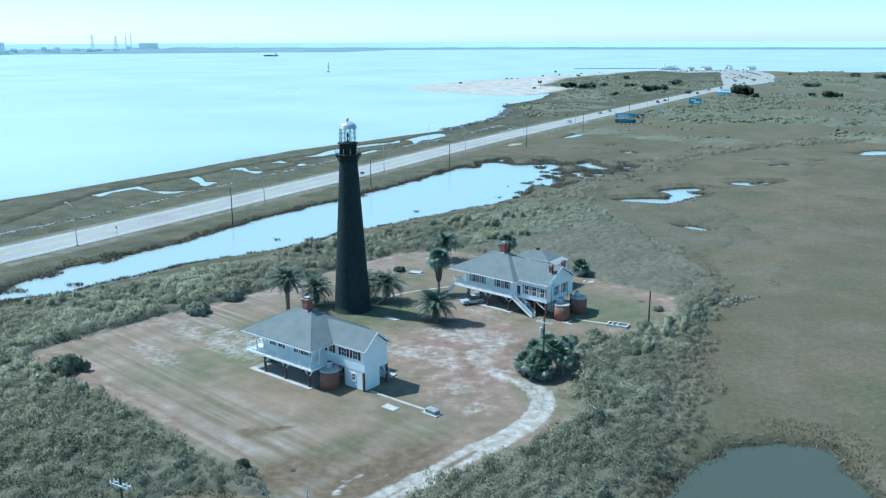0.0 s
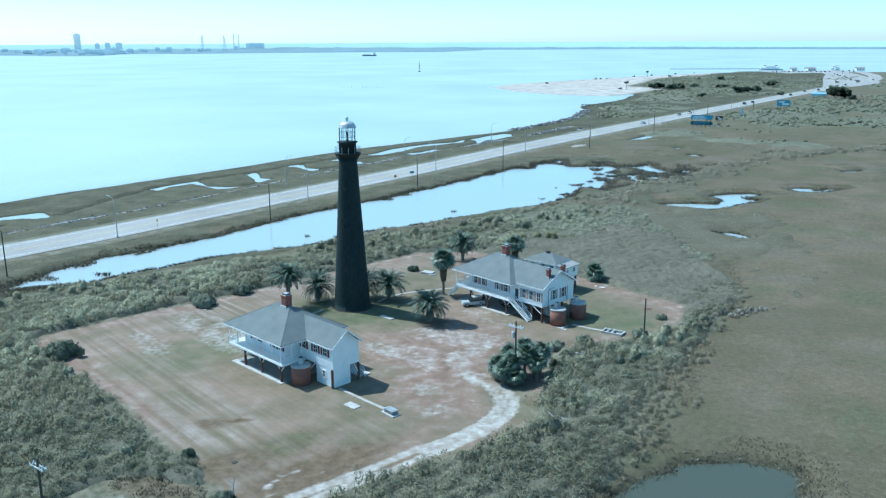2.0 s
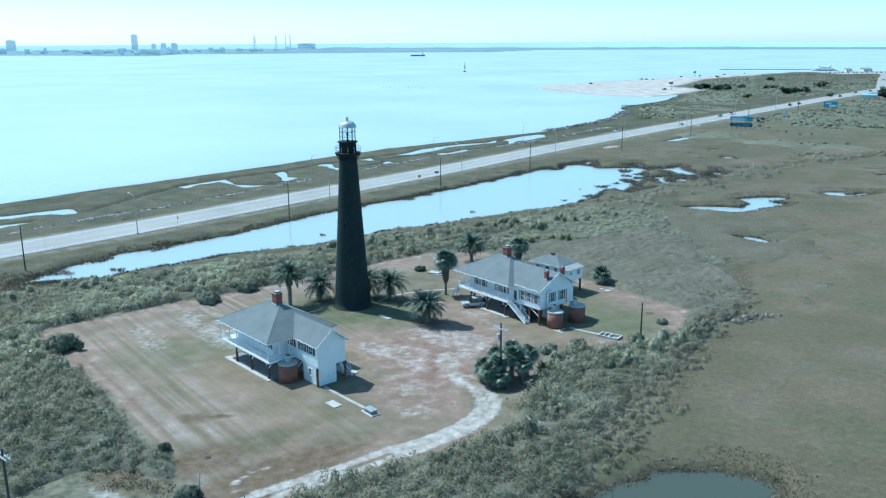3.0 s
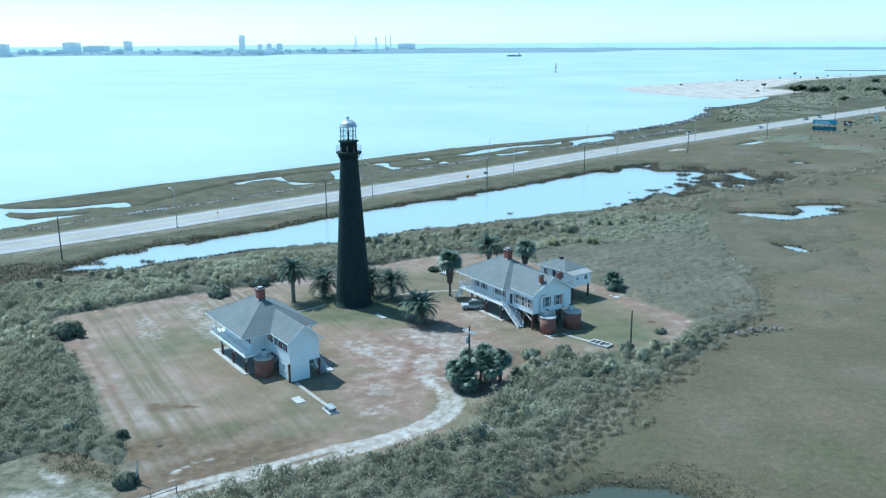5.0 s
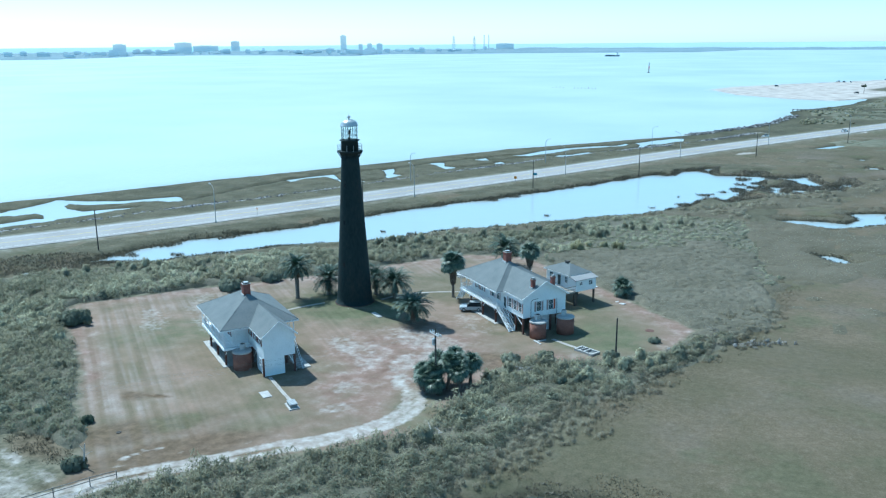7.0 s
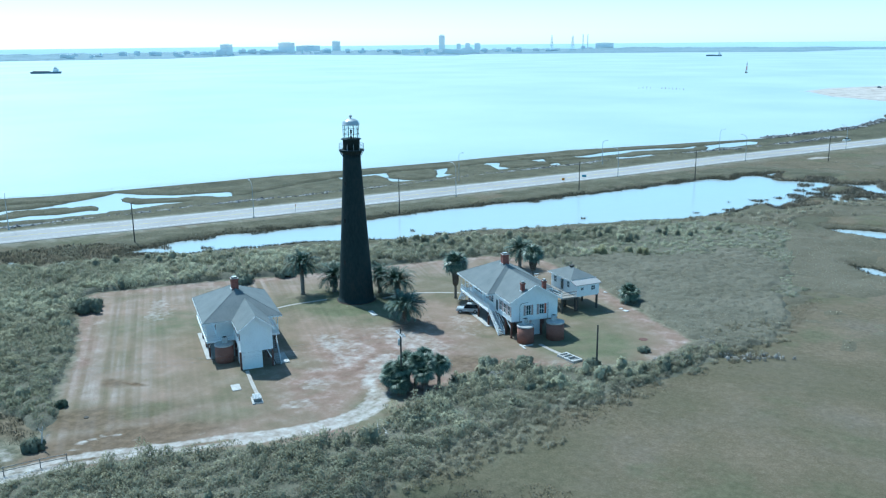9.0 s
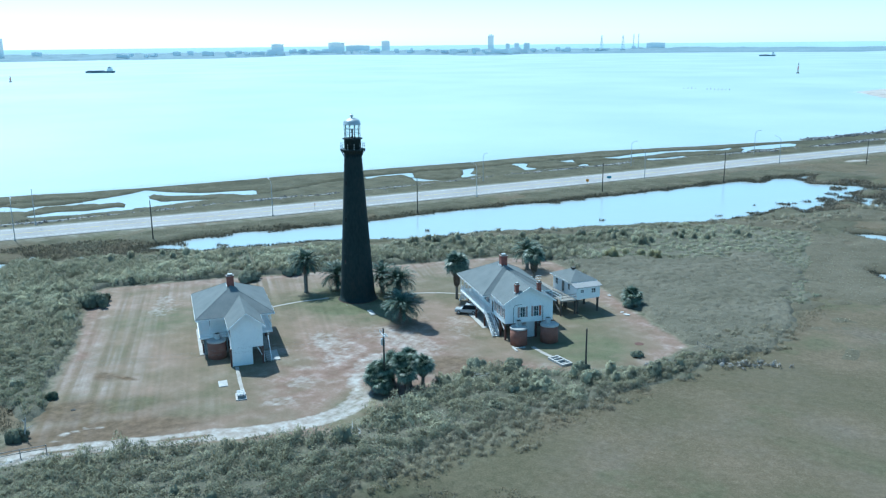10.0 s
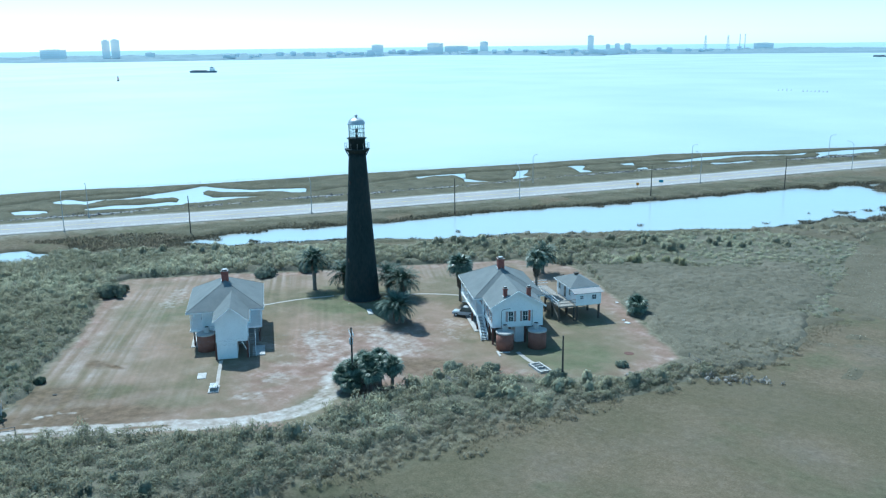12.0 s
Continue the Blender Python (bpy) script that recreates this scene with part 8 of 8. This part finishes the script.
barge(-1321, 1060, 36, 52, "dark tug and barge crossing the bay")
barge(-470, 2690, 10, 46, "low dark barge far out in the bay")
# fish stakes in the shallows, in two short rows
for k in range(11):
    px, py = (-183 + k * 3.8, 922 + k) if k < 4 else (-158 + (k - 4) * 4, 918 - (k - 4))
    solo("stake", rod((0, 0, -1), (0.1, 0, 1.3 + .4 * (k % 3)), .3, .2, 6), GREY_WOOD, "weathered timber stake standing in the bay", "stake", "stakes in the bay", m=pose(px, py, WATER_Z))

# distant base colours, paled and blued to paint the haze over the bay
FAR_LAND = mat("haze_blued_growth", [(0.150, 0.215, 0.245), (0.19, 0.26, 0.29), (0.24, 0.31, 0.335)], .01, .95, fine=6)
FAR_WALL = mat("haze_paled_concrete", [(0.86, 0.90, 0.91), (0.90, 0.93, 0.94)], .03, .9)
FAR_PALE = mat("haze_paled_wall", [(0.80, 0.86, 0.88), (0.88, 0.92, 0.93)], .03, .9)
FAR_GLASS = mat("haze_paled_windows", [(0.72, 0.80, 0.83), (0.78, 0.85, 0.88)], .05, .4)


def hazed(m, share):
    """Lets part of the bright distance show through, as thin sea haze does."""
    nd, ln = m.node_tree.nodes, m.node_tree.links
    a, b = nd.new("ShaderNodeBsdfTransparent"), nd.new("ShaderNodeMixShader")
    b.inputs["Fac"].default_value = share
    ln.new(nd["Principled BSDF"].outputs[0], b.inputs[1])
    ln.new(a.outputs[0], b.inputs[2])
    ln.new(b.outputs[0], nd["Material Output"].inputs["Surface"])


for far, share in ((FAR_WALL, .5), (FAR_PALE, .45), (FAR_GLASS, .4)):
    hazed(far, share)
SHORE = [(-4300, 1150), (-3100, 1370), (-2700, 1610), (-2440, 1960), (-2270, 2240), (-2280, 2540), (-2440, 2850), (-2235, 3000), (-1850, 2960), (-1560, 2790), (-1400, 2830), (-1480, 3060), (-1425, 3190), (-1025, 3290), (-720, 3450), (-334, 3520), (-150, 4130), (203, 4160), (589, 4090), (948, 4010), (1283, 3920), (1700, 3800), (2250, 3620), (2420, 3900), (1950, 4180), (1500, 4340), (700, 4590), (60, 4640), (-400, 4640), (-1300, 4500), (-2300, 4150), (-3300, 3400), (-4300, 2100)]
xs, ys = np.arange(-4400, 2500, 26.0), np.arange(1000, 4760, 26.0)


def far_height(x, y):
    d = -sdist(SHORE, x, y) + 30 * vnoise(x, y, 130, 41)
    trees = np.clip(vnoise(x, y, 90, 42) + .7 * vnoise(x, y, 38, 43), 0, 2) * 4
    return np.where(d > 0, WATER_Z + np.clip(d / 25, 0, 1) * (3.0 + np.where(x > -900, .5, 1.4) * trees) + np.clip(d / 450, 0, 1) * np.where(x > -1200, 9, 4), WATER_Z - 3)


tagged(sheet("backdrop", xs, ys, far_height, FAR_LAND), "low wooded shore across the bay, haze blue in its colour", "far shore", kind="structure")


def city_block(x, y, w, d, top, label, m=None, bays=4, floors=6):
    turn = math.degrees(math.atan2(y - 20, x - 50)) - 90
    t = thing("city_building", pose(x, y, 0, 0, 0, turn), label, "building", "city across the bay")
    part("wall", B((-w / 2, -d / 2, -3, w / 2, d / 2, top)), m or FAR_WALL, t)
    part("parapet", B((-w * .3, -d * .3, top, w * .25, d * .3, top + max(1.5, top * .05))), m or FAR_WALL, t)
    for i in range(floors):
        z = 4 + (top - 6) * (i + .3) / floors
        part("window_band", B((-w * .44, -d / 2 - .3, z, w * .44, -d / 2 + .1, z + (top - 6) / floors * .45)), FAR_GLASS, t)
    return t


CITY = ((-2575, 1400, 76, 43, "wide pale hotel block"), (-2501, 1537, 24, 70, "tall twin apartment tower"), (-2486, 1561, 26, 72, "tall twin apartment tower"), (-2432, 1650, 30, 30, "low pale apartment block"),
                              (-2231, 2515, 45, 46, "broad pale apartment block"), (-2189, 2818, 65, 50, "broad hospital block"), (-2122, 2872, 96, 38, "long low hospital block"), (-2031, 2941, 33, 54, "square hospital tower"),
                              (-1812, 3438, 26, 75, "tall blue-grey office tower"), (-1746, 3474, 18, 38, "slim office block"), (-1711, 3493, 21, 40, "square office block"), (-1672, 3513, 26, 40, "square office block"), (-1157, 3730, 78, 36, "long dark industrial hall"))
for cx, cy, w, top, label in CITY:
    k = min(1.22, 4480 / math.hypot(cx, cy))
    cx, cy, w, top = 50 + (cx - 50) * k, 20 + (cy - 20) * k, w * k, 49.5 + (top - 49.5) * k
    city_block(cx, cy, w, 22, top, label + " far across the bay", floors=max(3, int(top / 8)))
rnd = random.Random(5)
for k in range(130):
    s = rnd.random()
    base = [q for q in SHORE[3:14]]
    j = min(int(s * (len(base) - 1)), len(base) - 2)
    f = s * (len(base) - 1) - j
    bx, by = base[j][0] + (base[j + 1][0] - base[j][0]) * f, base[j][1] + (base[j + 1][1] - base[j][1]) * f
    dd = rnd.uniform(60, 420)
    dist = math.hypot(bx, by)
    bx, by = bx + bx / dist * dd, by + by / dist * dd
    if math.hypot(bx, by) < 4550:
        city_block(bx, by, rnd.uniform(10, 36), 18, rnd.uniform(9, 24), "low waterfront building far across the bay, paled for haze", FAR_PALE if rnd.random() < .45 else FAR_WALL, floors=2)


def stack(x, y, top, lattice, label):
    t = thing("derrick" if lattice else "chimney_stack", pose(x, y, 0), label, "tower", "harbour towers")
    if lattice:
        for i in range(4):
            a = i * math.pi / 2 + .6
            part("leg", rod((8 * math.cos(a), 8 * math.sin(a), -2), (2.4 * math.cos(a), 2.4 * math.sin(a), top), 1.0, .7, 5), FAR_GLASS, t)
        for z in (12, 24, 38, 52):
            r = 8 - 5.6 * z / top
            bm = bmesh.new()
            for i in range(4):
                a, b = i * math.pi / 2 + .6, (i + 1) * math.pi / 2 + .6
                rod((r * math.cos(a), r * math.sin(a), z), (r * math.cos(b), r * math.sin(b), z + 8), .5, n=4, bm=bm)
            part("bracing", bm, FAR_GLASS, t)
        part("deck", B((-12, -9, 6, 12, 9, 12)), FAR_GLASS, t)
    else:
        part("flue", rod((0, 0, -2), (0, 0, top), 3.2, 2.4, 10), FAR_WALL, t)


stack(-1370, 3651, 70, True, "blue-grey lattice rig across the harbour")
stack(-1285, 3685, 68, True, "blue-grey lattice rig across the harbour")
stack(-1344, 3983, 76, False, "tall pale chimney far across the harbour")
stack(-1323, 3990, 76, False, "tall pale chimney far across the harbour")

# the sea beyond, up to the horizon: an upright band made to glow
m = bpy.data.materials.new("far_sea_glow")
m.use_nodes = True
p = m.node_tree.nodes["Principled BSDF"]
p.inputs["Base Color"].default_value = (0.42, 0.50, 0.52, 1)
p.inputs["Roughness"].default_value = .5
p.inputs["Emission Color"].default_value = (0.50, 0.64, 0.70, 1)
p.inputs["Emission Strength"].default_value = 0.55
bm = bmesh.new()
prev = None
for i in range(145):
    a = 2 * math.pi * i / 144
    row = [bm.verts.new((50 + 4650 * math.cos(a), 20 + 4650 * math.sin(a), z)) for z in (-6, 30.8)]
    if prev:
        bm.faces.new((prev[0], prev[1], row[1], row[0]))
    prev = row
solo("backdrop", bm, m, "pale blue glowing band for the sea at the horizon", "backdrop", kind="structure")
